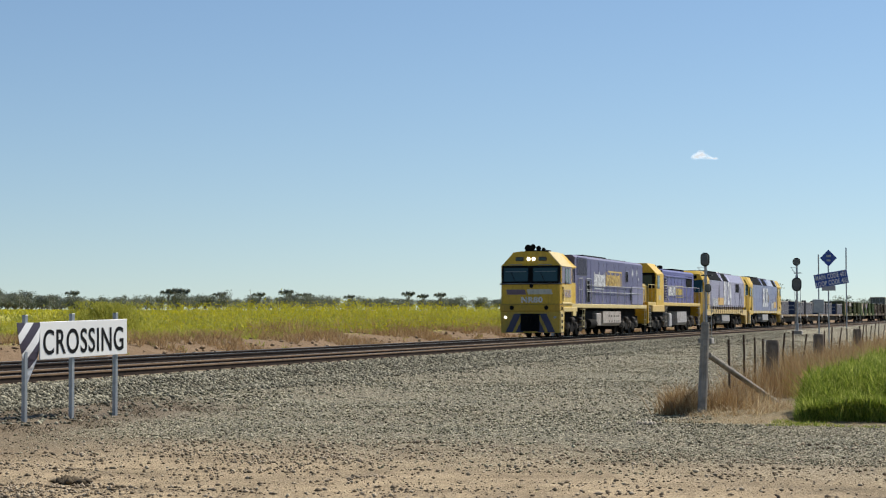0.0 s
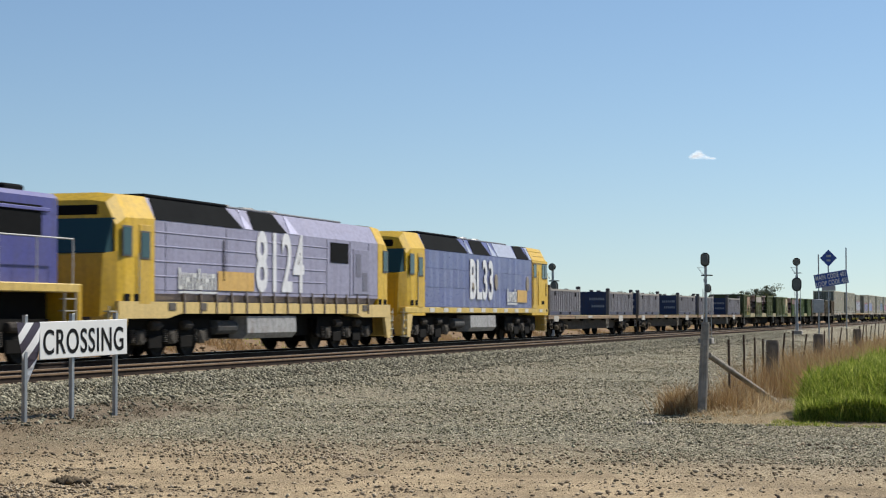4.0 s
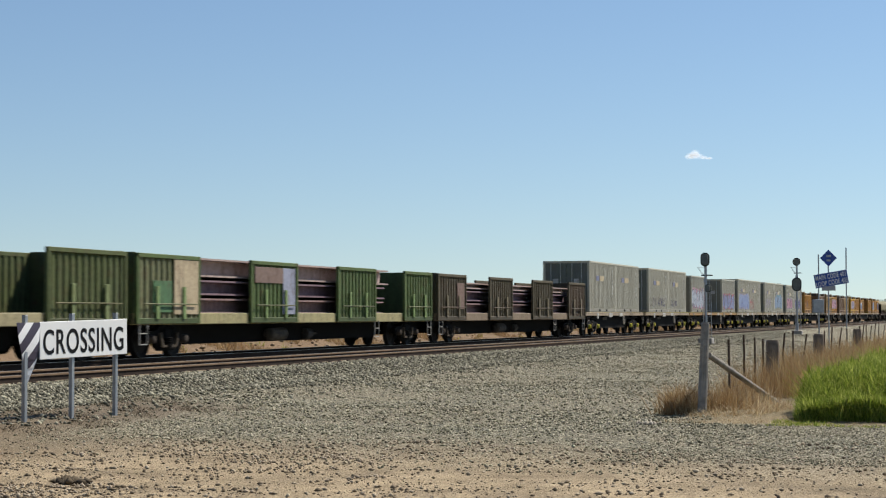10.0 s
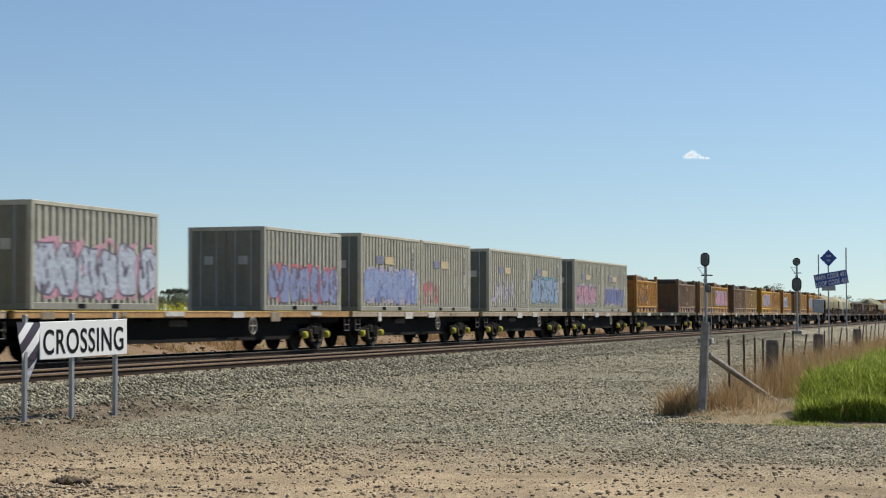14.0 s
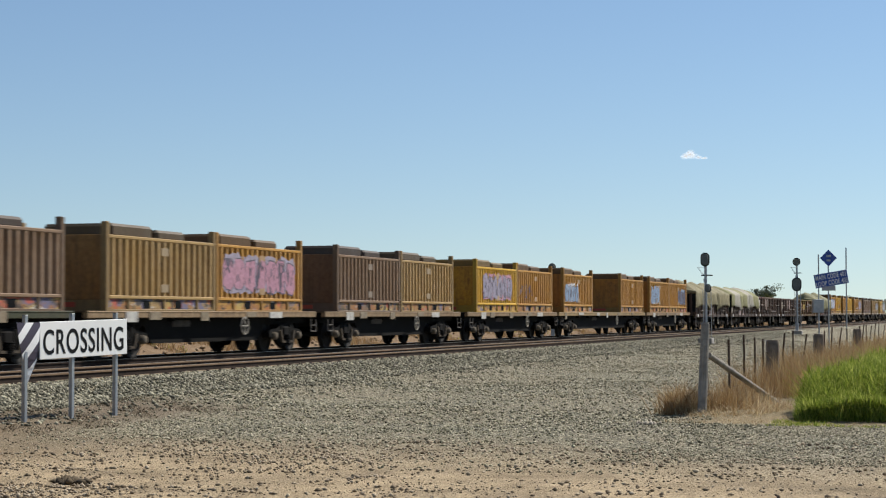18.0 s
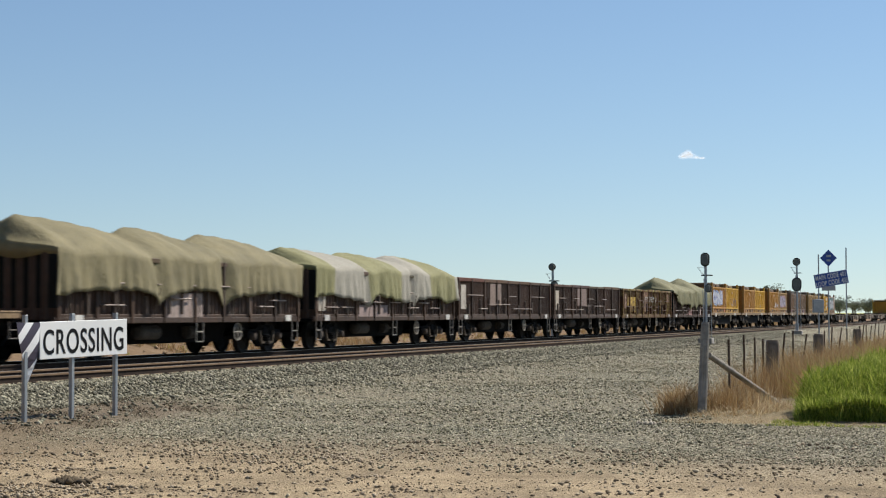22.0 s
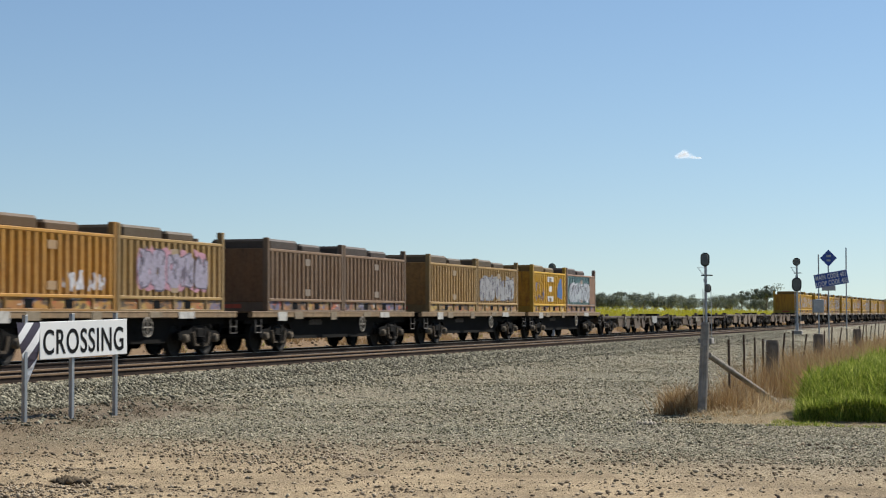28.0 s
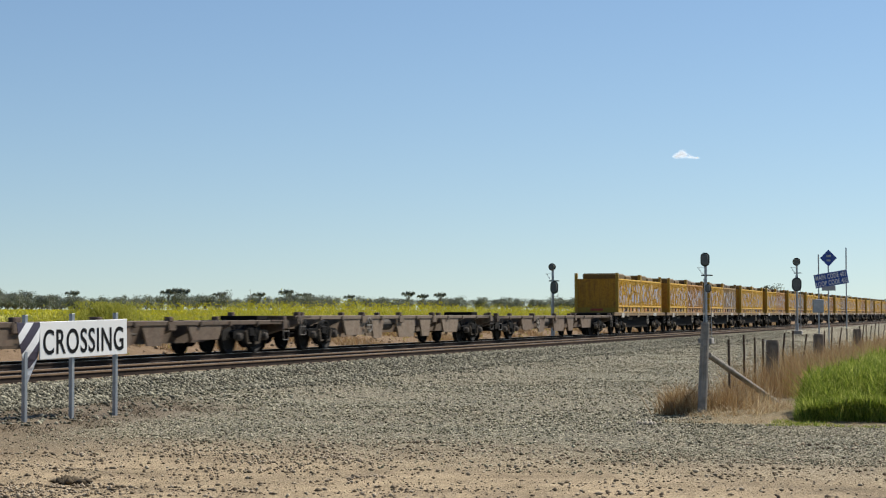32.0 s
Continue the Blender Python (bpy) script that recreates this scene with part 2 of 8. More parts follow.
def ground_material():
    m, t, b = mat("ground_soil_gravel_and_field")
    p = coords(t)
    sep = t.nodes.new("ShaderNodeSeparateXYZ")
    t.links.new(p, sep.inputs[0])
    s, l = sep.outputs[0], sep.outputs[1]

    def band(x, a, b_, wob=1.0, sc=0.5):
        """0 below a, 1 above b, with an uneven edge."""
        n = t.nodes.new("ShaderNodeMath")
        n.operation = 'MULTIPLY_ADD'
        t.links.new(tex(t, p, sc, 5, 0.7), n.inputs[0])
        n.inputs[1].default_value = wob * 2
        t.links.new(x, n.inputs[2])
        r = t.nodes.new("ShaderNodeMapRange")
        r.interpolation_type = 'SMOOTHSTEP'
        t.links.new(n.outputs[0], r.inputs[0])
        r.inputs[1].default_value, r.inputs[2].default_value = a + wob, b_ + wob
        return r.outputs[0]
    big, mid, fine = tex(t, p, 0.25, 5, 0.6), tex(t, p, 2.2, 6, 0.7), tex(t, p, 22, 5, 0.75)
    worn = ramp(t, tex(t, p, 0.9, 6, 0.75), [(0.34, (0.62, 0.60, 0.57)), (0.60, (1.32, 1.30, 1.26))])
    dirt = mix(t, 0.55, ramp(t, mid, [(0.3, (0.27, 0.205, 0.125)), (0.7, (0.47, 0.375, 0.24))]), ramp(t, fine, [(0.3, (0.19, 0.145, 0.088)), (0.7, (0.50, 0.40, 0.262))]))
    dirt = mix(t, 1.0, dirt, worn, 'MULTIPLY')
    damp = mix(t, 1.0, band(l, 9.5, 12.5, 1.6, 0.9), band(s, 16.0, 18.5, 1.2, 0.9), 'MULTIPLY')
    dirt = mix(t, mix(t, 1.0, damp, 0.75, 'MULTIPLY'), dirt, mix(t, ramp(t, fine, [(0.35, 0.0), (0.7, 1.0)]), (0.10, 0.072, 0.042), (0.30, 0.225, 0.14)))
    vor = nd(t, "TexVoronoi", Scale=32.0)
    t.links.new(p, vor.inputs["Vector"])
    chip = ramp(t, vor.outputs["Color"], [(0.25, (0.03, 0.028, 0.018)), (0.5, (0.22, 0.202, 0.13)), (0.75, (0.78, 0.72, 0.51))])
    # cells darken towards their rims: shade in the gaps put into the colour
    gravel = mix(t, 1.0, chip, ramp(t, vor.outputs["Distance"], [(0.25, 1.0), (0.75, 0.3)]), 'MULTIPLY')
    earthy = mix(t, ramp(t, mid, [(0.40, 0.05), (0.68, 0.60)]), gravel, mix(t, ramp(t, fine, [(0.35, 0.0), (0.65, 1.0)]), (0.13, 0.10, 0.065), (0.42, 0.34, 0.23)))
    gravel = mix(t, ramp(t, big, [(0.40, 0.1), (0.58, 1.0)]), gravel, earthy)
    # brown trodden soil round the crossing sign
    trod = mix(t, 1.0, band(l, 12.3, 13.3, 0.5, 1.1), mix(t, band(l, 14.7, 15.3, 0.25, 1.4), 1.0, 0.0), 'MULTIPLY')
    trod = mix(t, 1.0, trod, mix(t, band(s, 26.5, 31.0, 1.5, 0.8), 1.0, 0.0), 'MULTIPLY')
    gravel = mix(t, trod, gravel, mix(t, fine, (0.085, 0.066, 0.043), (0.28, 0.22, 0.15)))
    road = t.nodes.new("ShaderNodeMath")
    road.operation = 'MULTIPLY_ADD'
    t.links.new(l, road.inputs[0])
    road.inputs[1].default_value = -0.22
    t.links.new(s, road.inputs[2])
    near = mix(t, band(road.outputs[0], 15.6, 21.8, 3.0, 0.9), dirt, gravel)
    soil = mix(t, ramp(t, mid, [(0.3, 0.0), (0.75, 1.0)]), (0.19, 0.125, 0.07), (0.32, 0.225, 0.135))
    soil = mix(t, ramp(t, fine, [(0.45, 0.0), (0.8, 0.7)]), soil, (0.15, 0.09, 0.05))
    green = mix(t, ramp(t, mid, [(0.3, 0.0), (0.7, 1.0)]), (0.26, 0.27, 0.07), (0.46, 0.43, 0.14))
    green = mix(t, ramp(t, tex(t, p, 0.06, 5, 0.7), [(0.38, 0.0), (0.60, 0.8)]), green, (0.50, 0.47, 0.06))
    verge = mix(t, ramp(t, fine, [(0.3, 0.0), (0.7, 1.0)]), (0.22, 0.17, 0.10), (0.36, 0.29, 0.17))
    # main-line bed dimmed to a third: oil stain plus the train's undershadow
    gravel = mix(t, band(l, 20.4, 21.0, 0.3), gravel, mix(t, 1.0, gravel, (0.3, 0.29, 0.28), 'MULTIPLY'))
    # dark strip beyond the train: its cast shadow put into the soil colour
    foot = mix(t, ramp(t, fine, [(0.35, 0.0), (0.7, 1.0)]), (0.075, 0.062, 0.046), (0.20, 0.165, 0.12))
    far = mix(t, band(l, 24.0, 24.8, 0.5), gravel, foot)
    far = mix(t, band(l, 26.6, 28.2, 0.8, 0.6), far, soil)
    far = mix(t, band(l, 29.6, 31.5, 1.5, 0.3), far, green)
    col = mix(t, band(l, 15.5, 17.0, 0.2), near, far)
    grassy = mix(t, 1.0, band(s, 26.3, 27.2, 0.6), mix(t, band(l, 4.3, 5.2, 0.4), 1.0, 0.0), 'MULTIPLY')
    col = mix(t, grassy, col, verge)
    t.links.new(mix(t, 1.0, col, (TONE * 1.015, TONE, TONE * 0.985), 'MULTIPLY'), b.inputs["Base Color"])
    b.inputs["Roughness"].default_value = 0.95
    b.inputs["Specular IOR Level"].default_value = 0.2
    h = mix(t, 0.5, fine, ramp(t, vor.outputs["Distance"], [(0.1, 1.0), (0.8, 0.0)]))
    bump(t, b, mix(t, 0.5, h, mid), 1.0, 0.06)
    return m


GROUND = ground_material()
S = steps((-60, 10, 5), (10, 60, 0.5), (60, 140, 1.5), (140, 400, 10), (400, 1200, 50), (1200, 4600, 200))
L = steps((-300, -20, 20), (-20, 0, 2), (0, 34, 0.4), (34, 60, 2), (60, 320, 12), (320, 3600, 120))
gs, gl = np.meshgrid(S, L, indexing='ij')
gv = np.stack([gs, gl, ground_z(gs, gl)], -1).reshape(-1, 3)
ni, nj = len(S), len(L)
ii, jj = np.meshgrid(np.arange(ni - 1), np.arange(nj - 1), indexing='ij')
k0 = (ii * nj + jj).ravel()
gme = fast_mesh("ground", gv, np.stack([k0, k0 + nj, k0 + nj + 1, k0 + 1], -1), 4)
gme.shade_smooth()
gme.materials.append(GROUND)
ground = new("ground", gme)
ground.matrix_world = TRACKWAY
tagged(ground, "dusty brown earth road, grey gravel and flowering green field", "ground", kind="structure")


# ---------------------------------------------------------------- stones, grass
def islands(name, dark, lite, rough=0.9, third=None, translucent=0.0):
    """Small loose pieces, each of its own shade."""
    m, t, b = mat(name)
    g = t.nodes.new("ShaderNodeNewGeometry")
    stops = [(0.0, dark), (1.0, lite)] if third is None else [(0.0, dark), (0.55, lite), (1.0, third)]
    c = ramp(t, g.outputs["Random Per Island"], stops)
    c = mix(t, 0.25, c, ramp(t, tex(t, coords(t), 0.6, 4), [(0.3, dark), (0.7, lite)]))
    c = mix(t, 1.0, c, (TONE * 1.01, TONE, TONE * 0.97), 'MULTIPLY')
    t.links.new(c, b.inputs["Base Color"])
    b.inputs["Roughness"].default_value = rough
    b.inputs["Specular IOR Level"].default_value = 0.25
    if translucent:
        tr = t.nodes.new("ShaderNodeBsdfTranslucent")
        t.links.new(c, tr.inputs[0])
        mx = t.nodes.new("ShaderNodeMixShader")
        mx.inputs[0].default_value = translucent
        t.links.new(b.outputs[0], mx.inputs[1])
        t.links.new(tr.outputs[0], mx.inputs[2])
        t.links.new(mx.outputs[0], t.nodes["Material Output"].inputs[0])
    return m


rng = np.random.default_rng(7)


def stones(name, s, l, size, material, label, sink=0.25):
    """Angular stones lying at the places s, l."""
    n = len(s)
    base = np.array([(1, 0, 0), (-1, 0, 0), (0, 1, 0), (0, -1, 0), (0, 0, 1), (0, 0, -1)], float)
    v = base[None] * (0.6 + 0.8 * rng.random((n, 6, 1))) + 0.35 * (rng.random((n, 6, 3)) - 0.5)
    a = rng.random(n) * 6.283
    ca, sa = np.cos(a)[:, None], np.sin(a)[:, None]
    v[..., 0] *= (0.75 + 0.7 * rng.random(n))[:, None]
    v = np.stack([v[..., 0] * ca - v[..., 1] * sa, v[..., 0] * sa + v[..., 1] * ca, v[..., 2] * (0.45 + 0.5 * rng.random(n))[:, None]], -1)
    v = v * size[:, None, None]
    v[..., 0] += s[:, None]
    v[..., 1] += l[:, None]
    v[..., 2] += (ground_z(s, l) + size * (0.45 - sink))[:, None]
    f = np.array([(0, 2, 4), (2, 1, 4), (1, 3, 4), (3, 0, 4), (2, 0, 5), (1, 2, 5), (3, 1, 5), (0, 3, 5)])
    fa = (f[None] + 6 * np.arange(n)[:, None, None]).reshape(-1, 3)
    me = fast_mesh(name, v.reshape(-1, 3), fa, 3)
    me.materials.append(material)
    ob = new(name, me)
    ob.matrix_world = TRACKWAY
    return tagged(ob, label, "stones", kind="stuff")


BALLAST = islands("ballast_stone", (0.08, 0.074, 0.049), (0.30, 0.275, 0.18), third=(0.72, 0.67, 0.49))
SHOULDER = islands("shoulder_stone", (0.055, 0.052, 0.038), (0.22, 0.205, 0.145), third=(0.60, 0.56, 0.42))
SOILCLOD = islands("bank_clod", (0.17, 0.112, 0.066), (0.31, 0.215, 0.125), third=(0.44, 0.33, 0.21))
DARKCLOD = islands("dark_clod", (0.05, 0.038, 0.025), (0.14, 0.105, 0.065))
CLOD = islands("road_stone", (0.13, 0.097, 0.062), (0.34, 0.265, 0.18), third=(0.62, 0.52, 0.385))


def spread(n, s0, s1, l0, l1, power=1.0):
    return s0 + (s1 - s0) * rng.random(n) ** power, l0 + (l1 - l0) * rng.random(n)


s_, l_ = spread(84000, 22, 130, 13.2, 16.9, 1.7)
keep = rng.random(len(s_)) < 0.05 + 0.95 * smooth(14.75 - 0.7 * smooth(27, 36, s_), 15.35, l_ + 0.35 * waves(s_, l_, 0.9))
s_, l_ = s_[keep], l_[keep]
stones("ballast", s_, l_, 0.014 + 0.032 * rng.random(len(s_)) ** 1.5, SHOULDER, "grey crushed stone ballast on the track shoulder", 0.05)
s_, l_ = spread(26000, 25, 170, 16.8, 24.2, 1.6)
k_ = (l_ < 17.2) | (l_ > 18.9) & (l_ < 20.7)
stones("ballast", s_[k_], l_[k_], 0.018 + 0.03 * rng.random(k_.sum()), BALLAST, "grey crushed stone ballast between the rails", 0.05)
# stone colour holds both the oil and the shadow beneath the train
OILY_SHADED = islands("oily_shaded_ballast", (0.02, 0.018, 0.014), (0.07, 0.06, 0.045), third=(0.16, 0.14, 0.11))
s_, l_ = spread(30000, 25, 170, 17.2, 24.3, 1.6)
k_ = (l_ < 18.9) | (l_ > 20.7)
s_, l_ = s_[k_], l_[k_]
stones("ballast", s_, l_, 0.02 + 0.03 * rng.random(len(s_)), OILY_SHADED, "oil-stained ballast with the train's undershadow in its colour", 0.05)
s_, l_ = spread(125000, 18, 110, 3.5, 15.2, 1.7)
keep = (rng.random(len(s_)) < (0.30 + 0.70 * smooth(-0.35, 0.35, waves(s_ * 0.9, l_ * 0.5, 0.6) + 0.6 * waves(s_ * 1.4, l_ * 0.6, 1.7) + 0.35 * waves(s_, l_, 4.3))) * (1 - 0.75 * smooth(12.4, 13.4, l_) * smooth(29, 26, s_))) & (s_ - 0.22 * l_ > 15.6 + 6.0 * rng.random(len(s_))) & ~((s_ > 26.5) & (l_ < 4.6))
stones("gravel", s_[keep], l_[keep], (0.006 + 0.028 * rng.random(keep.sum()) ** 3) * (0.75 + 0.25 * smooth(22, 30, s_[keep])), BALLAST, "loose grey gravel scattered beside the tracks", 0.1)
def clusters(n, per, x0, x1, y0, y1, wide, deep):
    """Clods lying in loose rows along the road: places s, l round n random middles."""
    cx, cy = x0 + (x1 - x0) * rng.random(n), y0 + (y1 - y0) * rng.random(n)
    k = np.repeat(np.arange(n), rng.poisson(per, n))
    x = cx[k] + wide * rng.standard_normal(len(k)) * (0.4 + rng.random(n))[k]
    y = cy[k] + deep * rng.standard_normal(len(k))
    return D.x * x + D.y * y, N.x * x + N.y * y


s_, l_ = spread(60000, 11, 25, -1, 14)
keep = (s_ - 0.22 * l_ < 19.9) & (rng.random(len(s_)) < 0.30 + 0.5 * (waves(s_, l_, 1.1) + 0.8 * waves(s_, l_, 2.9) > 0.35))
stones("road_stones", s_[keep], l_[keep], 0.0035 + 0.018 * rng.random(keep.sum()) ** 5, CLOD, "brown stones and clods on the earth road", 0.15)
for n_, x0_, x1_, y0_, y1_, size_ in ((240, -6.5, 7.0, 15.3, 22.8, 0.028), (130, -6.8, -0.5, 15.5, 21.5, 0.026), (70, -5.5, -3.0, 15.3, 17.4, 0.026)):
    s_, l_ = clusters(n_, 22, x0_, x1_, y0_, y1_, 0.34, 0.10)
    stones("road_clods", s_, l_, 0.005 + size_ * rng.random(len(s_)) ** 4, CLOD, "rows of dark earth clods on the road", 0.05)
s_, l_ = clusters(6, 24, -3.78, -3.56, 17.50, 17.62, 0.06, 0.05)
stones("road_clods", s_, l_, 0.014 + 0.044 * rng.random(len(s_)) ** 2, DARKCLOD, "small heap of dark turned earth", 0.0)
s_, l_ = spread(16000, 19.5, 26.6, -2.5, 4.6)
stones("gravel", s_, l_, 0.005 + 0.013 * rng.random(len(s_)) ** 2, BALLAST, "fine blue-grey gravel along the road edge", 0.1)


def blades(name, s, l, height, width, lean, material, label, base=0.0, per=3, category="grass"):
    base = np.repeat(base, per) if np.ndim(base) else base
    """Tufts of thin bent blades, per to a tuft, at the places s, l."""
    n = len(s)
    s, l, height, width = (np.repeat(a, per) for a in (s, l, height, width))
    k = len(s)
    a, b = rng.random(k) * 6.283, rng.random(k) * 6.283
    s = s + 0.5 * width * rng.standard_normal(k) * 2
    l = l + 0.5 * width * rng.standard_normal(k) * 2
    h = height * (0.55 + 0.6 * rng.random(k))
    z = ground_z(s, l) + base - 0.03
    wx, wy = np.cos(a) * width / 2, np.sin(a) * width / 2
    ox, oy = np.cos(b) * h * lean * rng.random(k), np.sin(b) * h * lean * rng.random(k)
    q = np.zeros((k, 5, 3))
    for i, (side, up, out, wide) in enumerate(((-1, 0, 0, 1), (1, 0, 0, 1), (1, 0.55, 0.35, 0.75), (-1, 0.55, 0.35, 0.75), (0, 1, 1, 0))):
        q[:, i, 0] = s + side * wx * wide + ox * out
        q[:, i, 1] = l + side * wy * wide + oy * out
        q[:, i, 2] = z + h * up
    f = np.array([(0, 1, 2), (0, 2, 3), (3, 2, 4)])
    me = fast_mesh(name, q.reshape(-1, 3), (f[None] + 5 * np.arange(k)[:, None, None]).reshape(-1, 3), 3)
    me.materials.append(material)
    ob = new(name, me)
    ob.matrix_world = TRACKWAY
    return tagged(ob, label, category, kind="stuff")


GREEN = islands("green_grass", (0.07, 0.115, 0.016), (0.33, 0.42, 0.05), third=(0.78, 0.77, 0.22), translucent=0.42)
DRY = islands("dry_grass", (0.24, 0.14, 0.065), (0.50, 0.33, 0.16), third=(0.68, 0.53, 0.30), translucent=0.3)
STRAW = islands("pale_straw", (0.26, 0.17, 0.09), (0.60, 0.45, 0.26), third=(0.88, 0.76, 0.52), translucent=0.3)
LITTER = islands("dead_litter", (0.06, 0.045, 0.03), (0.20, 0.155, 0.10), third=(0.42, 0.34, 0.22))
CROP = islands("field_crop_leaves", (0.27, 0.29, 0.055), (0.50, 0.50, 0.085), third=(0.66, 0.60, 0.18), translucent=0.35)
FLOWER = islands("yellow_crop_flowers", (0.46, 0.43, 0.04), (0.62, 0.55, 0.02), third=(0.75, 0.68, 0.05), translucent=0.3)


def patchy(s, l, k, cut):
    return waves(s, l, k) + 0.5 * waves(s, l, k * 3.1) > cut


# the crop beyond the tracks, thick near its edge and in coarser tufts further off
s_, l_ = spread(24000, 35, 230, 28.2, 52, 1.5)
keep = (l_ > 31.0 + 1.2 * waves(s_, l_, 0.4)) | (rng.random(len(s_)) < 0.3) & (waves(s_, l_, 0.9) > -0.1)
blades("crop_grass", s_[keep], l_[keep], 0.10 + 0.16 * rng.random(keep.sum()), 0.02 + 0.025 * rng.random(keep.sum()), 1.4, CROP, "long green grass at the field edge", per=4)
s_, l_ = spread(22000, 60, 600, 48, 300, 1.4)
blades("crop_grass", s_, l_, 0.25 + 0.3 * rng.random(len(s_)), 0.10 + 0.12 * rng.random(len(s_)), 0.9, CROP, "dense green field crop", per=3)
s_, l_ = spread(30000, 45, 500, 34, 150, 1.4)
keep = patchy(s_, l_, 0.12, -0.1)
blades("crop_flowers", s_[keep], l_[keep], (0.14 + 0.18 * rng.random(keep.sum())) * (0.7 + 0.6 * smooth(40, 110, l_[keep])), 0.02 + 0.03 * rng.random(keep.sum()), 1.5, FLOWER, "yellow flowering crop in the field", per=3)
s_, l_ = spread(26000, 110, 900, 100, 420, 1.4)
blades("crop_flowers", s_, l_, 0.35 + 0.3 * rng.random(len(s_)), 0.12 + 0.16 * rng.random(len(s_)), 1.3, FLOWER, "yellow flowering crop far across the field", per=3)
# tall flowering weeds along the top of the bank
s_, l_ = spread(46000, 52, 300, 30.0, 46, 1.35)
tall = (0.32 + 1.15 * smooth(66, 90, s_ + 6 * waves(s_, l_, 0.2))) * (0.85 + 0.2 * waves(s_, l_, 0.45) + 0.12 * waves(s_, l_, 1.3)) * (0.45 + 0.55 * smooth(30.6, 33.5, l_))
tall = tall + 0.12 * rng.standard_normal(len(s_)) * tall
blades("tall_weeds", s_, l_, 0.11 + 0.16 * rng.random(len(s_)), 0.02 + 0.025 * rng.random(len(s_)), 1.5, CROP, "tall green weeds along the bank top", base=tall * 0.85 * rng.random(len(s_)) ** 0.8, per=3)
keep = (rng.random(len(s_)) < 0.75) & (tall > 0.30)
blades("weed_flowers", s_[keep], l_[keep], 0.05 + 0.07 * rng.random(keep.sum()), 0.022 + 0.03 * rng.random(keep.sum()), 1.6, FLOWER, "yellow weed flowers along the bank top", base=tall[keep] * (0.6 + 0.38 * rng.random(keep.sum())), per=3)
s_, l_ = s_[::22], l_[::22]
blades("weed_stalks", s_, l_, tall[::22] * 1.05, 0.012 + 0.012 * rng.random(len(s_)), 0.5, DRY, "thin dry stalks among the tall weeds", per=2)
s_, l_ = spread(5000, 72, 260, 30.6, 33.2, 1.35)
keep = waves(s_, l_, 0.5) > -0.1
s_, l_ = s_[keep], l_[keep]
blades("dry_weeds", s_, l_, 0.25 + 0.55 * rng.random(len(s_)), 0.015 + 0.025 * rng.random(len(s_)), 0.8, DRY, "dry brown stalks at the edge of the weeds", per=3)
s_, l_ = 62 + 1.0 * rng.standard_normal(2600), 34 + 0.7 * rng.standard_normal(2600)
blades("shrub", s_, l_, 0.10 + 0.10 * rng.random(2600), 0.012 + 0.016 * rng.random(2600), 1.4, CROP, "rounded green shrub in the field", base=1.35 * np.exp(-((s_ - 62) / 1.7) ** 2) * rng.random(2600) ** 0.5, per=5, category="shrub")
# dry weeds at the foot of the bank
s_, l_ = spread(2600, 26, 230, 26.8, 30.5, 1.3)
stones("earth_clods", s_, l_, 0.02 + 0.12 * rng.random(len(s_)) ** 4, SOILCLOD, "brown earth clods on the cut bank", 0.2)
s_, l_ = spread(34000, 30, 230, 27.4, 32.6, 1.4)
keep = patchy(s_, l_, 0.6, 0.15 - 0.5 * smooth(28.5, 31, l_))
blades("dry_weeds", s_[keep], l_[keep], 0.10 + 0.30 * rng.random(keep.sum()), 0.015 + 0.02 * rng.random(keep.sum()), 1.2, DRY, "dry brown weeds on the earth bank", per=4)
# the verge behind the fence
s_, l_ = spread(10500, 32.5, 160, -1.0, 6.2, 1.7)
keep = (l_ < 4.2 + 0.12 * (s_ - 32) + 0.5 * waves(s_, l_, 1.0)) & ((s_ > 37) | (rng.random(len(s_)) < 0.25))
s_, l_ = s_[keep], l_[keep]
blades("dry_grass", s_, l_, 0.45 + 0.55 * rng.random(len(s_)), 0.010 + 0.012 * rng.random(len(s_)), 0.8, DRY, "tall dry brown grass along the fence", per=4)
s_, l_ = spread(6500, 27.2, 36.0, 2.6, 5.6)
keep = (waves(s_, l_, 1.6) > -0.35 + 0.6 * smooth(1.0, 2.0, np.hypot(s_ - 29.3, l_ - 4.75)) - 0.8 * smooth(29, 31, s_)) & (np.hypot(s_ - 29.3, 1.3 * (l_ - 4.5)) < 1.2 + 0.3 * waves(s_, l_, 3.0))
s_, l_ = s_[keep], l_[keep]
blades("straw", s_, l_, (0.04 + 0.20 * rng.random(len(s_)) ** 2) * (0.5 + 0.5 * smooth(27.5, 28.6, s_)), 0.007 + 0.008 * rng.random(len(s_)), 2.8, STRAW, "flattened pale straw round the post", per=4)
# bushy dry tussocks at the corner post and thin dead stems behind the stay
for cs, cl, rad, hh, n_ in ((29.05, 5.36, 0.14, 0.56, 300), (29.0, 5.20, 0.10, 0.42, 200), (29.3, 5.22, 0.10, 0.52, 160), (29.5, 4.72, 0.20, 0.52, 220), (30.4, 4.50, 0.30, 0.45, 160)):
    s_, l_ = cs + rad * rng.standard_normal(n_), cl + rad * rng.standard_normal(n_)
    blades("dry_tussock", s_, l_, hh * (0.5 + 0.6 * rng.random(n_)), 0.006 + 0.006 * rng.random(n_), 1.05, DRY if n_ % 40 else STRAW, "bushy brown tussock of dead grass by the post", per=4)
s_, l_ = spread(2600, 32.3, 44.0, 2.9, 5.4, 1.2)
keep = waves(s_, l_, 1.3) + 0.4 * waves(s_, l_, 4.3) > -0.1
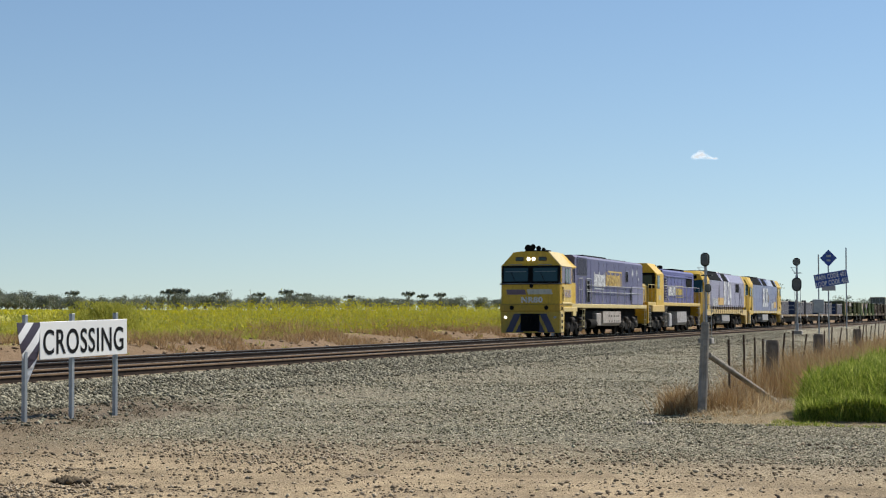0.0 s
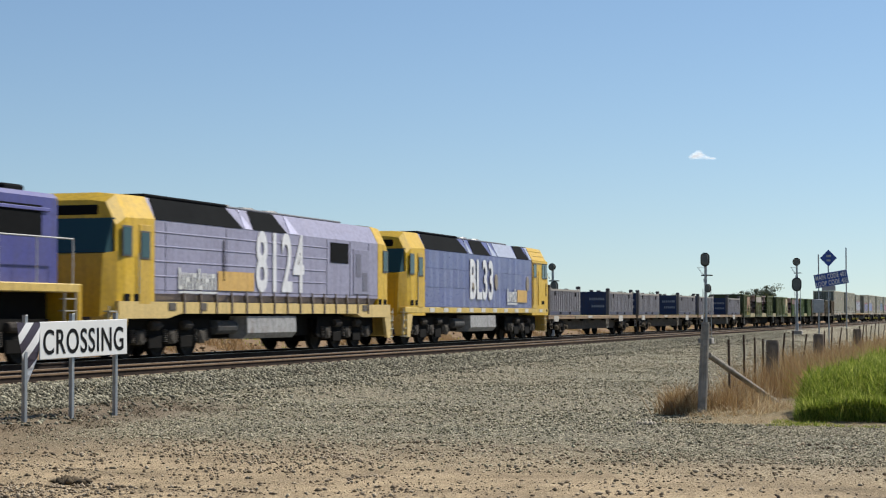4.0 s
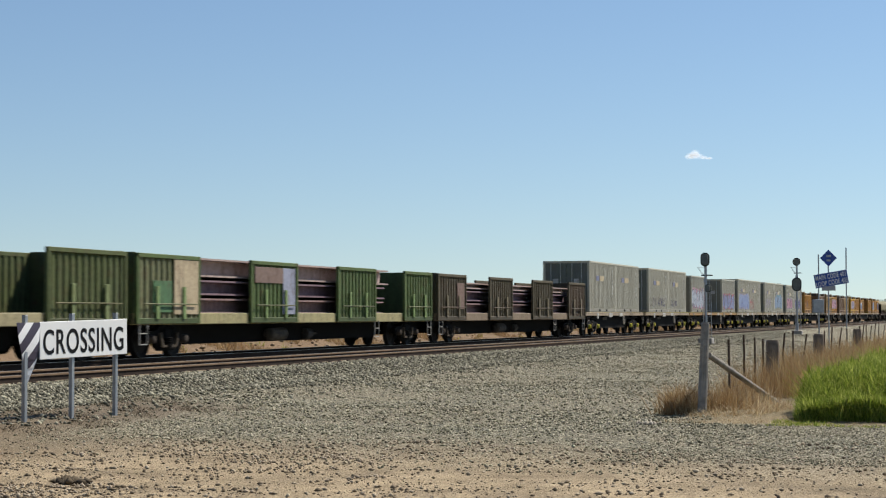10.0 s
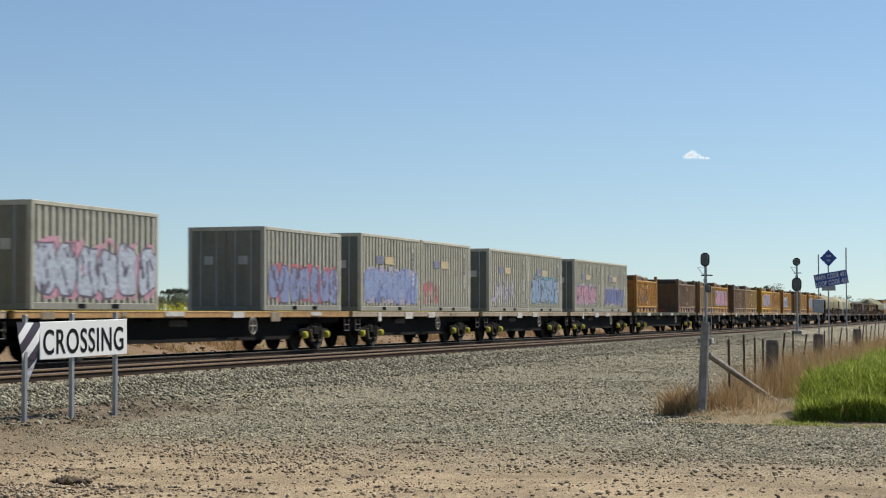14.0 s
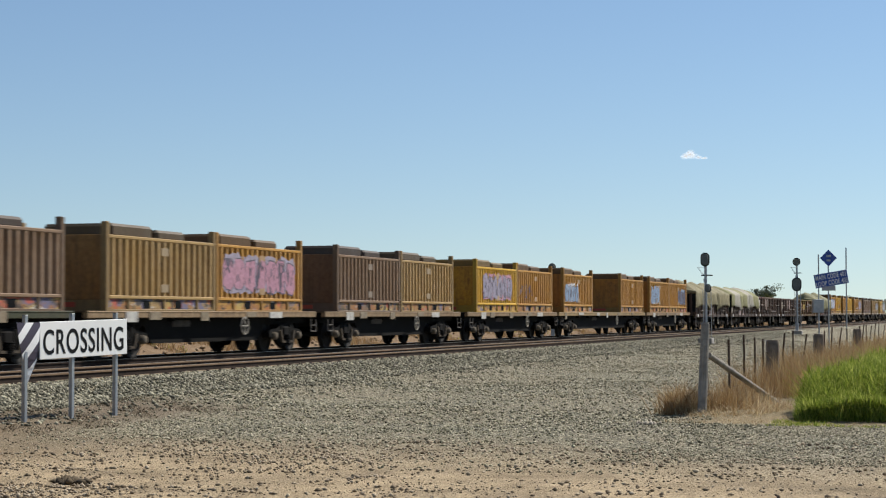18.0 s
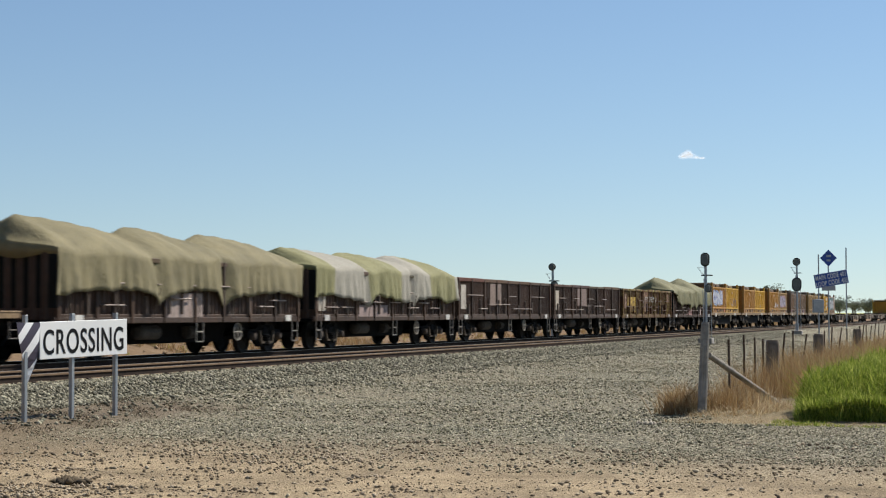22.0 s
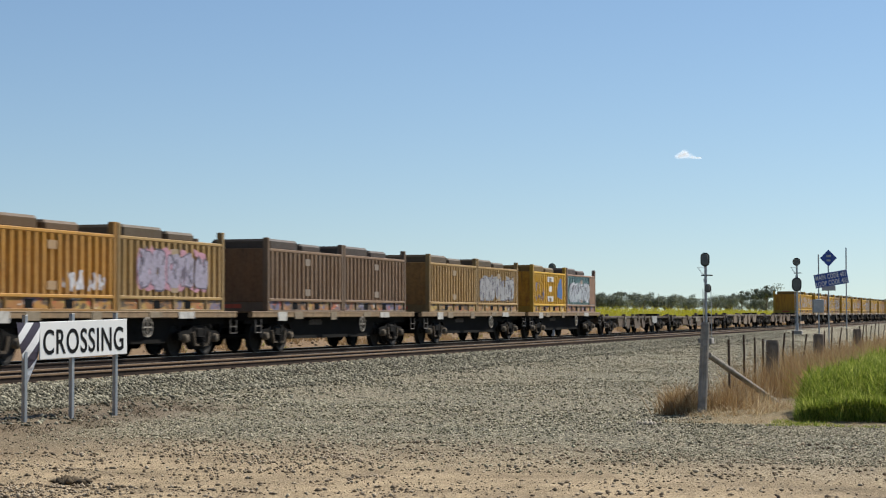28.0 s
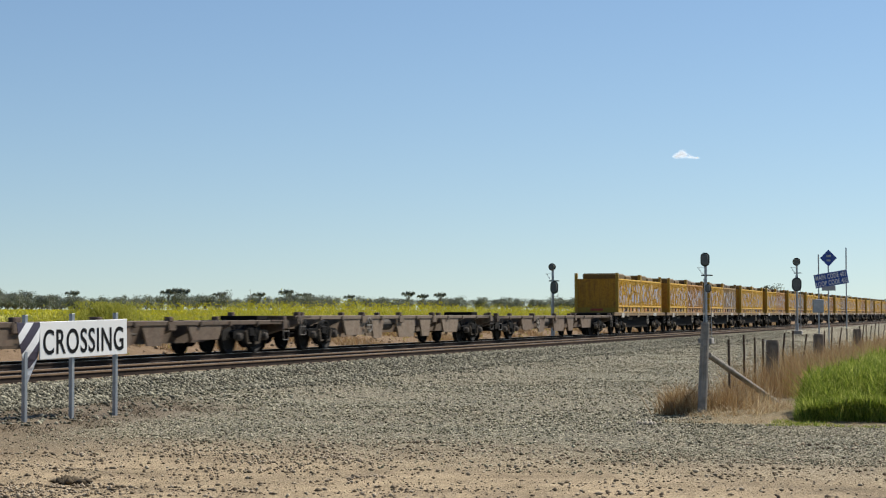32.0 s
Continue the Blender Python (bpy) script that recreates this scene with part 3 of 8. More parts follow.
s_, l_ = s_[keep], l_[keep]
blades("dead_stems", s_, l_, 0.40 + 0.55 * rng.random(len(s_)), 0.005 + 0.006 * rng.random(len(s_)), 0.55, DRY, "thin brown dead stems behind the stay", per=4)


def thicket(s, l):
    """Height of the green grass: a steep front, clumped top."""
    edge = 3.42 + 0.20 * waves(s, l, 2.3) - 0.03 * np.clip(s - 32, 0, 8)
    return (0.60 + 0.18 * smooth(3.2, 1.9, l) + 0.13 * waves(s, l, 1.3) + 0.13 * waves(s, l, 3.7)) * (0.45 + 0.55 * smooth(27.3, 28.5, s)) * smooth(edge, edge - 0.28, l)


s_, l_ = spread(85000, 27.3, 42, -1.5, 3.6, 1.6)
mound = thicket(s_, l_)
keep = mound > 0.08
s_, l_, mound = s_[keep], l_[keep], mound[keep]
blades("grass_leaves", s_, l_, 0.06 + 0.10 * rng.random(len(s_)), 0.008 + 0.009 * rng.random(len(s_)), 1.6, GREEN, "lush leafy green grass by the road", base=mound * rng.random(len(s_)) ** 0.7, per=2)
s_, l_ = spread(5000, 27.3, 42, -1.5, 3.6, 1.5)
mound = thicket(s_, l_)
keep = mound > 0.10
s_, l_, mound = s_[keep], l_[keep], mound[keep]
blades("green_grass", s_, l_, mound * (0.75 + 0.45 * rng.random(len(s_))) + 0.04, 0.007 + 0.008 * rng.random(len(s_)), 1.15, GREEN, "tall lush green grass by the road", per=5)
s_, l_ = spread(2200, 26.3, 27.5, -1.6, 4.0)
keep = (waves(s_, l_, 2.2) + 0.6 * waves(s_, l_, 5.1) > 0.15) & (l_ < 3.6)
blades("green_grass", s_[keep], l_[keep], 0.03 + 0.06 * rng.random(keep.sum()), 0.008 + 0.008 * rng.random(keep.sum()), 1.2, GREEN, "short patchy green grass by the road edge", per=5)
s_, l_ = spread(3000, 26.4, 28.2, -1.5, 5.2)
blades("straw", s_, l_, 0.02 + 0.06 * rng.random(len(s_)), 0.006 + 0.006 * rng.random(len(s_)), 3.0, STRAW, "pale dead litter along the road edge", per=3)

# dry litter round the feet of the crossing sign
s_, l_ = spread(5000, 20.5, 28.5, 12.6, 15.0)
k_ = waves(s_, l_, 2.1) + 0.5 * waves(s_, l_, 5.3) > 0.05
blades("dry_litter", s_[k_], l_[k_], 0.03 + 0.09 * rng.random(k_.sum()) ** 2, 0.006 + 0.008 * rng.random(k_.sum()), 2.5, LITTER, "dry brown litter round the sign posts", per=3)
heap = (D.x * 3.06 + D.y * 26.6, N.x * 3.06 + N.y * 26.6)
PALE = islands("pale_stone", (0.22, 0.19, 0.15), (0.52, 0.46, 0.37))
stones("stone_heap", heap[0] + 0.10 * rng.standard_normal(26), heap[1] + 0.10 * rng.standard_normal(26), 0.018 + 0.035 * rng.random(26), PALE, "small heap of pale stones by the straw", 0.1)

s_, l_ = spread(9000, 25, 150, 17.14, 17.34, 1.6)
stones("ballast", s_, l_, 0.02 + 0.02 * rng.random(len(s_)), SHOULDER, "grey stones packed against the rail", -0.2)

# ---------------------------------------------------------------- tracks
RAIL = [(-0.07, -0.172), (0.07, -0.172), (0.07, -0.155), (0.012, -0.135), (0.010, -0.045), (0.036, -0.036), (0.036, -0.008), (0.028, 0.0), (-0.028, 0.0), (-0.036, -0.008), (-0.036, -0.036), (-0.010, -0.045), (-0.012, -0.135), (-0.07, -0.155)]


def track(centre, label, shine, rust):
    t = thing("railway_track", TRACKWAY @ pose(0, centre, 0), label, "railway track", "pair of tracks", "structure")
    for y in (-0.753, 0.753):
        r = part("rail", Shape().prism([(y - 0.012, -0.15), (y + 0.012, -0.15), (y + 0.012, -0.04), (y - 0.012, -0.04)], -40, 900), RAILSHADE, t)
        part("rail_foot", Shape().prism([(y - 0.07, -0.172), (y + 0.07, -0.172), (y + 0.07, -0.158), (y + 0.014, -0.138), (y - 0.014, -0.138), (y - 0.07, -0.158)], -40, 900), rust, r, "rusty brown rail foot")
        part("rail_head", Shape().prism([(y + a, b - 0.004) for a, b in RAIL[4:12]], -40, 900), rust, r, "rusty brown rail head")
        part("running_surface", Shape().box(-40, 900, y - shine, y + shine, -0.006, 0.0), RAILTOP, r, "polished running surface")
    sl = Shape().prism([(-1.25, -0.36), (1.25, -0.36), (1.25, -0.185), (0.9, -0.172), (-0.9, -0.172), (-1.25, -0.185)], -0.12, 0.12).mesh("sleeper")
    clip = Shape()
    for y in (-0.753, 0.753):
        for k in (-1, 1):
            clip.box(-0.06, 0.06, y + k * 0.09 - 0.03, y + k * 0.09 + 0.03, -0.18, -0.13, 0.01)
    clip = clip.mesh("rail_clip")
    for i in range(115):
        o = part("sleeper", sl, CONCRETE, t)
        o.location = (24 + i * 0.667, 0, 0)
        part("rail_clip", clip, RAILSHADE, o)
    rest = Shape()
    for i in range(115, 700):
        x = 24 + i * 0.667
        rest.box(x - 0.12, x + 0.12, -1.25, 1.25, -0.36, -0.172)
    part("far_sleepers", rest, CONCRETE, t)["kind"] = "stuff"
    return t


track(LOOP, "brown rusty rails on concrete sleepers in ballast", 0.012, RAILSIDE)
# main-line heads and feet take the shaded rust too, being under the train
track(MAIN, "polished rails on concrete sleepers under the train", 0.03, RAILSHADE)

# ---------------------------------------------------------------- lineside
def words(text, size, material, parent, m, name="lettering", color=None, depth=0.004, stretch=1.0, bold=0.0):
    """Raised lettering in the built-in font, centred, facing -y in its own frame."""
    cu = bpy.data.curves.new("letters", 'FONT')
    cu.body, cu.size, cu.extrude, cu.align_x, cu.align_y, cu.offset = text, size, depth, 'CENTER', 'CENTER', bold
    cu.space_character = 1.1 if bold else 1.0
    tmp = bpy.data.objects.new("letters", cu)
    me = bpy.data.meshes.new_from_object(tmp)
    bpy.data.objects.remove(tmp)
    bpy.data.curves.remove(cu)
    me.transform(Matrix.Diagonal((stretch, 1, 1, 1)))
    me.transform(pose(0, 0, 0, 90, 0, 0))
    me.materials.append(material)
    ob = part(name, me, material, parent, "", color)
    ob.matrix_local = m
    return ob


def crossing_sign():
    a, b = Vector((-6.05, 25.6, 0)), Vector((-5.13, 27.7, 0))
    along = (b - a).normalized()
    rz = math.degrees(math.atan2(along.y, along.x))
    t = thing("crossing_sign", pose(a.x, a.y, 0, 0, 0, rz), "white crossing sign, black letters, bent striped end, three steel posts", "road sign")
    length = (b - a).length
    for x, top in ((0.076, 1.075), (length * 0.5 + 0.076, 1.095), (length + 0.076, 1.105)):
        g = -0.66
        post = part("post", Shape().box(x - 0.035, x + 0.035, 0.0, 0.06, g, top, 0.006), GALV, t, "galvanised steel post")
        part("post_cap", Shape().box(x - 0.038, x + 0.038, -0.003, 0.063, top, top + 0.012, 0.004), GALV, post)
    z0, z1 = 0.415, 0.965
    x1 = length + 0.32
    tilt = pose(0, 0, 0.012, 0, -1.0, 0)
    part("board", Shape().box(0.36, x1, -0.035, -0.012, z0, z1, 0.006), WHITE, t).matrix_local = tilt
    words("CROSSING", 0.515, SIGNBLACK, t, tilt @ pose(0.36 + (x1 - 0.36) * 0.5 - 0.01, -0.037, (z0 + z1) / 2 - 0.045, 0, 0, 0), stretch=0.79, bold=0.004)
    # the bent end: the board curls back and hangs torn
    v, q = [], []
    for i in range(9):
        f = i / 8
        xl = 0.36 - 0.56 + 0.40 * f - 0.03 * math.sin(6 * f)
        xr = 0.36 - 0.36 * max(f - 0.55, 0) - 0.015 * f
        for x, back in ((xl, 1.0), (xr, 0.5)):
            v.append((x, -0.035 + 0.2 * f * f * back, z1 + 0.012 - (z1 - z0 + 0.38) * f + (0.04 * f if back < 1 else -0.02 * f)))
    for i in range(8):
        q.append((2 * i, 2 * i + 1, 2 * i + 3, 2 * i + 2))
    end = part("bent_end", Shape().add(v, q), STRIPES, t, "black and white striped end, bent and torn")
    end.modifiers.new("thickness", 'SOLIDIFY').thickness = 0.006
    return t


def stripes():
    m, t, b = mat("striped_sign_end")
    sep = t.nodes.new("ShaderNodeSeparateXYZ")
    t.links.new(coords(t), sep.inputs[0])
    a = t.nodes.new("ShaderNodeMath")
    a.operation = 'MULTIPLY_ADD'
    t.links.new(sep.outputs[0], a.inputs[0])
    a.inputs[1].default_value = -1.1
    t.links.new(sep.outputs[2], a.inputs[2])
    f = t.nodes.new("ShaderNodeMath")
    f.operation = 'PINGPONG'
    t.links.new(a.outputs[0], f.inputs[0])
    f.inputs[1].default_value = 0.215
    t.links.new(ramp(t, f.outputs[0], [(0.097, 0.80), (0.103, (0.055, 0.045, 0.07))]), b.inputs["Base Color"])
    b.inputs["Roughness"].default_value = 0.4
    return m


STRIPES = stripes()
crossing_sign()


def signal(s, l, zb, heads, top, label, ladder=True, base_h=0.9):
    t = thing("railway_signal", TRACKWAY @ pose(s, l, zb), label, "railway signal", "signals by the tracks")
    part("foundation", Shape().box(-0.35, 0.35, -0.35, 0.35, 0, 0.35, 0.04), CONCRETE, t)
    part("base", Shape().box(-0.10, 0.10, -0.10, 0.10, 0.3, base_h, 0.02), GALV, t, "grey cabinet base")
    part("mast", Shape().tube((0, 0, 0.3), (0, 0, top - 0.1), 0.07, 10), GALV, t)
    for z, w, h, side in heads:
        back = Shape()
        n = 20
        ring = [(side + w / 2 * math.cos(2 * math.pi * i / n), z + (h - w) / 2 * (1 if math.sin(2 * math.pi * i / n) > 0 else -1) + w / 2 * math.sin(2 * math.pi * i / n)) for i in range(n)]
        hd = part("signal_head", back.prism([(y, zz) for y, zz in ring], -0.16, -0.12), HEADGREY, t, "dark signal target")
        k = 1 if h < w * 1.2 else 2
        for i in range(k):
            zc = z + (i - (k - 1) / 2) * (h - w) * 0.9
            part("hood", Shape().tube((-0.12, side, zc), (0.22, side, zc), 0.11, 12), HEADGREY, hd)
        part("housing", Shape().prism([(side + (y - side) * 0.74, z + (zz - z) * 0.80) for y, zz in ring], -0.30, -0.16), HOUSING, hd, "grey lamp housing")
    pl = part("platform", Shape().box(-0.05, 0.35, -0.30, 0.22, top - 0.86, top - 0.80, 0.01), HEADGREY, t, "small dark mesh platform")
    part("handrail", Shape().path([(0.3, 0.2, top - 0.8), (0.3, 0.46, top - 0.42), (0.3, 0.12, top - 0.42)], 0.010).tube((0.3, 0.40, top - 0.44), (0.3, 0.14, top - 0.8), 0.008, 5), GALV, pl)
    part("number_plate", Shape().box(-0.11, -0.09, -0.09, 0.09, top - 1.2, top - 1.0, 0.005), GALV, t, "small pale plate")
    if ladder:
        lad = Shape().path([(0.5, -0.2, 0.2), (0.35, -0.2, top - 1.5)], 0.018).path([(0.5, 0.2, 0.2), (0.35, 0.2, top - 1.5)], 0.018)
        z = 0.5
        while z < top - 1.5:
            x = 0.5 - 0.15 * z / top
            lad.tube((x, -0.2, z), (x, 0.2, z), 0.012, 6)
            z += 0.3
        part("ladder", lad, GALV, t)
    return t


signal(88.2, 14.9, -0.45, [(4.25, 0.46, 0.70, 0), (2.82, 0.30, 0.42, -0.14)], 4.3, "grey railway signal with a black two-lamp head")
signal(128.8, 15.2, -0.45, [(5.27, 0.56, 0.58, 0), (3.65, 0.70, 1.0, 0)], 5.3, "tall grey railway signal with two black heads")
signal(96.9, 25.0, -0.5, [(4.25, 0.42, 0.42, 0), (3.10, 0.46, 0.72, -0.12)], 4.3, "grey railway signal beyond the train")


def code_signs():
    d = 88.0
    def px(x):
        return (x - 784) / 3141 * d
    t = thing("code_board", pose(px(1471), d, 0), "tilted blue code board with white letters on two thin steel masts", "railway sign")
    for x, top in ((1449, 450), (1498, 438)):
        part("mast", Shape().tube((px(x) - px(1471), 0.05, -0.6), (px(x) - px(1471), 0.05, EYE + (555.4 - top) / 3141 * d), 0.032, 8), GALV, t)
    b = part("board", Shape().box(-0.83, 0.83, -0.02, 0.02, -0.34, 0.34, 0.01), SIGNBLUE, t, "blue board with a white rim")
    b.matrix_local = pose(0, 0, EYE + (555.4 - 493.5) / 3141 * d, 0, -9.5, 0)
    for z in (-0.325, 0.315):
        part("rim", Shape().box(-0.8, 0.8, -0.026, -0.02, z, z + 0.012), WHITE, b)
    words("MAIN CODE 401", 0.33, WHITE, b, pose(0, -0.024, 0.135, 0, 0, 0), stretch=0.60, bold=0.006)
    words("LOOP CODE 403", 0.33, WHITE, b, pose(0, -0.024, -0.175, 0, 0, 0), stretch=0.60, bold=0.006)
    t2 = thing("diamond_sign", pose(px(1469.5), d + 0.4, 0), "blue diamond sign on a thin steel mast", "railway sign")
    part("mast", Shape().tube((0, 0.05, -0.6), (0, 0.05, EYE + (555.4 - 470) / 3141 * d), 0.035, 8), GALV, t2)
    z = EYE + (555.4 - 456) / 3141 * d
    dia = part("diamond", Shape().prism([(-0.42, z), (0, z - 0.42), (0.42, z), (0, z + 0.42)], -0.02, 0.02, 'y'), SIGNBLUE, t2)
    for zz, w in ((0.1, 0.12), (-0.12, 0.1)):
        part("mark", Shape().box(-w, w, -0.027, -0.02, z + zz - 0.05, z + zz + 0.05, 0.003), GALV, dia, "pale unreadable mark")
    part("plate", Shape().box(-0.34, 0.34, -0.02, 0.02, EYE + 1.16, EYE + 1.42, 0.01), GALV, t2, "small grey plate")
    box = part("mast_box", Shape().box(-0.27, 0.27, -0.16, 0.02, 1.14, 1.80, 0.02), GALV, t, "grey equipment box on the mast")
    box.location = (px(1447) - px(1471), 0, 0)


code_signs()


def fence():
    t = thing("corner_post", pose(4.22, 28.87, 0, 0, 2.6, 0), "thick grey weathered timber corner post with diagonal timber stays", "fence post")
    prof = [(0.072 * math.cos(a), 0.072 * math.sin(a)) for a in np.linspace(0, 2 * math.pi, 13)[:-1]]
    rings = []
    for z, k in ((-0.65, 1.1), (-0.3, 1.04), (0.2, 1.0), (0.7, 0.97), (0.92, 0.93), (0.95, 0.8)):
        rings.append([(x * k, y * k, z) for x, y in prof])
    part("post", Shape().loft(rings), GREYWOOD, t)
    part("white_band", Shape().lathe([(0.0765, -0.26), (0.075, 0.0)], (0, 0, 0), 'z', 12), CONCRETE, t, "faded pale painted band", None)
    part("stay", Shape().tube((0.08, 0.05, 0.42), (1.98, 3.0, -0.55), 0.05, 10, 0.045), GREYWOOD, t, "round timber stay")
    part("stay", Shape().tube((0.02, 0.1, 0.32), (0.35, 1.7, -0.55), 0.05, 8), TIMBER, t)
    wires = thing("fence", TRACKWAY, "rusty wire fence on thin steel posts", "fence", kind="structure")
    s0, l0 = 28.76, 4.91
    posts = [32.05, 34.3, 36.1, 37.6, 41.6, 44.2, 47.2, 54, 57, 60.5, 64.5, 71.5, 74, 77, 80, 84, 88, 93, 98]

    def line(s):
        return l0 + 0.027 * (s - s0)
    for i, s in enumerate(posts):
        lean = 0.02 if i < 4 else -0.10 - 0.10 * math.sin(i * 2.3)
        h = 0.62 + 0.06 * math.sin(i * 1.7)
        part("steel_post", Shape().prism([(-0.02, -0.02), (0.02, -0.02), (0.02, 0.0), (0.006, 0.02), (-0.006, 0.02), (-0.02, 0.0)], -0.62, h, 'z'), STEELPOST, wires).matrix_local = pose(s, line(s), 0, -math.degrees(lean) * 0.8, math.degrees(lean) * 0.7, 0)
    for z in (-0.25, 0.02, 0.28, 0.52):
        part("wire", Shape().tube((s0, l0, z), (98, line(98), z + 0.03), 0.004, 4), STEELPOST, wires)
    for s, r in ((38.5, 0.145), (50.8, 0.15), (69.0, 0.16)):
        w = thing("timber_post", TRACKWAY @ pose(s, line(s) - 0.1, 0), "thick old grey timber strainer post in the fence", "fence post", "strainer posts")
        rings = [[(r * k * math.cos(a) * (1 + 0.08 * math.sin(3 * a)), r * k * math.sin(a), z) for a in np.linspace(0, 2 * math.pi, 13)[:-1]] for z, k in ((-0.6, 1.05), (0.2, 1.0), (0.46, 0.97), (0.52, 0.85))]
        part("post", Shape().loft(rings), TIMBER, w)


fence()


# ---------------------------------------------------------------- far trees and cloud
# leaf colours lightened and greyed to hold the haze of distance
HAZED_LEAF = islands("hazed_gum_leaves", (0.145, 0.17, 0.14), (0.215, 0.24, 0.195), third=(0.30, 0.325, 0.265), translucent=0.2)
BARK = plain("gum_bark", (0.22, 0.19, 0.15), 0.9, 0, 0.4, 2)


def tree_meshes(seed, h, spread_, low=0.38, limbs=9, fork_=0.14, puff=0.10):
    """A gum tree: trunk with limbs, and a ragged crown of leaf sprays."""
    r = random.Random(seed)
    tr, tips = Shape(), []
    fork = h * (fork_ + 0.12 * r.random())
    tr.tube((0, 0, -0.5), (0.02 * h, 0, fork), 0.035 * h, 7, 0.024 * h)
    for i in range(limbs):
        a, out = r.random() * 6.283, spread_ * (0.25 + 0.8 * r.random())
        tip = Vector((math.cos(a) * out, math.sin(a) * out, h * (low + (0.92 - low) * r.random())))
        mid = Vector((tip.x * 0.45, tip.y * 0.45, fork + (tip.z - fork) * 0.55))
        tr.tube((0.02 * h, 0, fork * 0.95), mid, 0.018 * h, 5, 0.012 * h)
        tr.tube(mid, tip, 0.012 * h, 5, 0.004 * h)
        tips += [tip, tip + Vector((r.uniform(-1, 1), r.uniform(-1, 1), -0.4)) * h * 0.10, (tip + mid) / 2]
    v, f = [], []
    for tip in tips:
        rad = h * (puff + 0.10 * r.random())
        for _ in range(56):
            d = Vector((r.gauss(0, 1), r.gauss(0, 1), r.gauss(0, 0.62)))
            p = tip + d.normalized() * rad * r.random() ** 0.4 * 1.25
            w = h * (0.009 + 0.016 * r.random())
            a, b = Vector((r.uniform(-1, 1), r.uniform(-1, 1), r.uniform(-.6, .6))).normalized(), Vector((r.uniform(-1, 1), r.uniform(-1, 1), r.uniform(-1, .2))).normalized()
            k = len(v)
            v += [tuple(p - a * w), tuple(p + a * w), tuple(p + b * w * 2.2), tuple(p - b * w * 1.2)]
            f += [(k, k + 1, k + 2), (k, k + 3, k + 1)]
    return tr.mesh("trunk"), Shape().add(v, f).mesh("crown")


KINDS = [tree_meshes(i, 10, 2.6 + 1.6 * (i % 3)) for i in range(5)]
UMBRELLA = [tree_meshes(11, 10, 1.9, 0.82, 5, 0.50, 0.015), tree_meshes(12, 10, 3.0, 0.62, 10, 0.34, 0.04)]


def tree(x, y, h, i, kinds=KINDS, label="olive gum tree on the far field edge, leaves paled for haze"):
    m = pose(x, y, float(ground_z(D.x * x + D.y * y, N.x * x + N.y * y)), 0, 0, 71 * i)
    t = thing("gum_tree", m, label, "tree", "trees along the horizon")
    k = h / 10
    for name, me, mt in (("trunk", kinds[i % len(kinds)][0], BARK), ("crown", kinds[i % len(kinds)][1], HAZED_LEAF)):
        part(name, me, mt, t).scale = (k * 1.25, k * 1.25, k)


rt = random.Random(5)
n_tree = 0
for k in range(330):
    px = -60 + 1660 * k / 330 + rt.uniform(-14, 14)
    d = rt.uniform(900, 1150)
    clump = 0.5 + 0.5 * math.sin(px * 0.018 + 1.0) * math.sin(px * 0.0071 + 0.4)
    if rt.random() > 0.75 + 0.25 * clump:
        continue
    h = (8.0 if px < 400 or 1040 < px < 1300 else 6.3) + 2.0 * clump + rt.uniform(0, 1.3) + (2.2 if rt.random() < 0.06 else 0)
    tree((px - 784) / 3141 * d, d, h, n_tree)
    n_tree += 1

# tall thin-trunked gums standing above the rest, and poles of a far power line
for i, (px, h) in enumerate(((128, 13.2), (297, 13.8), (309, 14.6), (323, 14.2), (388, 12.2), (458, 12.0), (506, 13.6), (540, 11.6), (618, 10.4), (722, 12.4), (748, 10.8), (778, 11.5), (1096, 12.5), (1122, 11.0), (1312, 13.0), (1338, 14.0), (1356, 16.2))):
    tree((px - 784) / 3141 * 1000, 1000, h, 1 if px > 1300 else 0, UMBRELLA, "tall gum tree with a flat sparse crown" if px < 1200 else "large spreading gum tree above the far trees")
for px, top in ((35, 8.8), (88, 6.6), (308, 7.6), (443, 8.6), (1165, 8.0)):
    x, y = (px - 784) / 3141 * 700, 700
    m = pose(x, y, float(ground_z(D.x * x + D.y * y, N.x * x + N.y * y)))
    pole = thing("power_pole", m, "thin grey power pole far across the field", "power pole", "poles of the power line")
    part("pole", Shape().tube((0, 0, -0.5), (0, 0, top), 0.10, 8, 0.07), GREYWOOD, pole)
    part("cross_arm", Shape().box(-0.7, 0.7, -0.05, 0.05, top - 0.6, top - 0.52, 0.01), GREYWOOD, pole)

# ---------------------------------------------------------------- rolling stock: shared parts
# A vehicle's own frame: x runs to the rear of the train from its front end, -y is the near side, z = 0 on the rail head.
PURPLE, YELLOW, GOLD = (0.086, 0.082, 0.20), (0.74, 0.46, 0.014), (0.60, 0.36, 0.010)
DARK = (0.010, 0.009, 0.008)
MOVING = []                       # (thing, distance of its origin behind the front of the train's zero mark)


def riding(ob, u):
    MOVING.append((ob, u))
    return ob


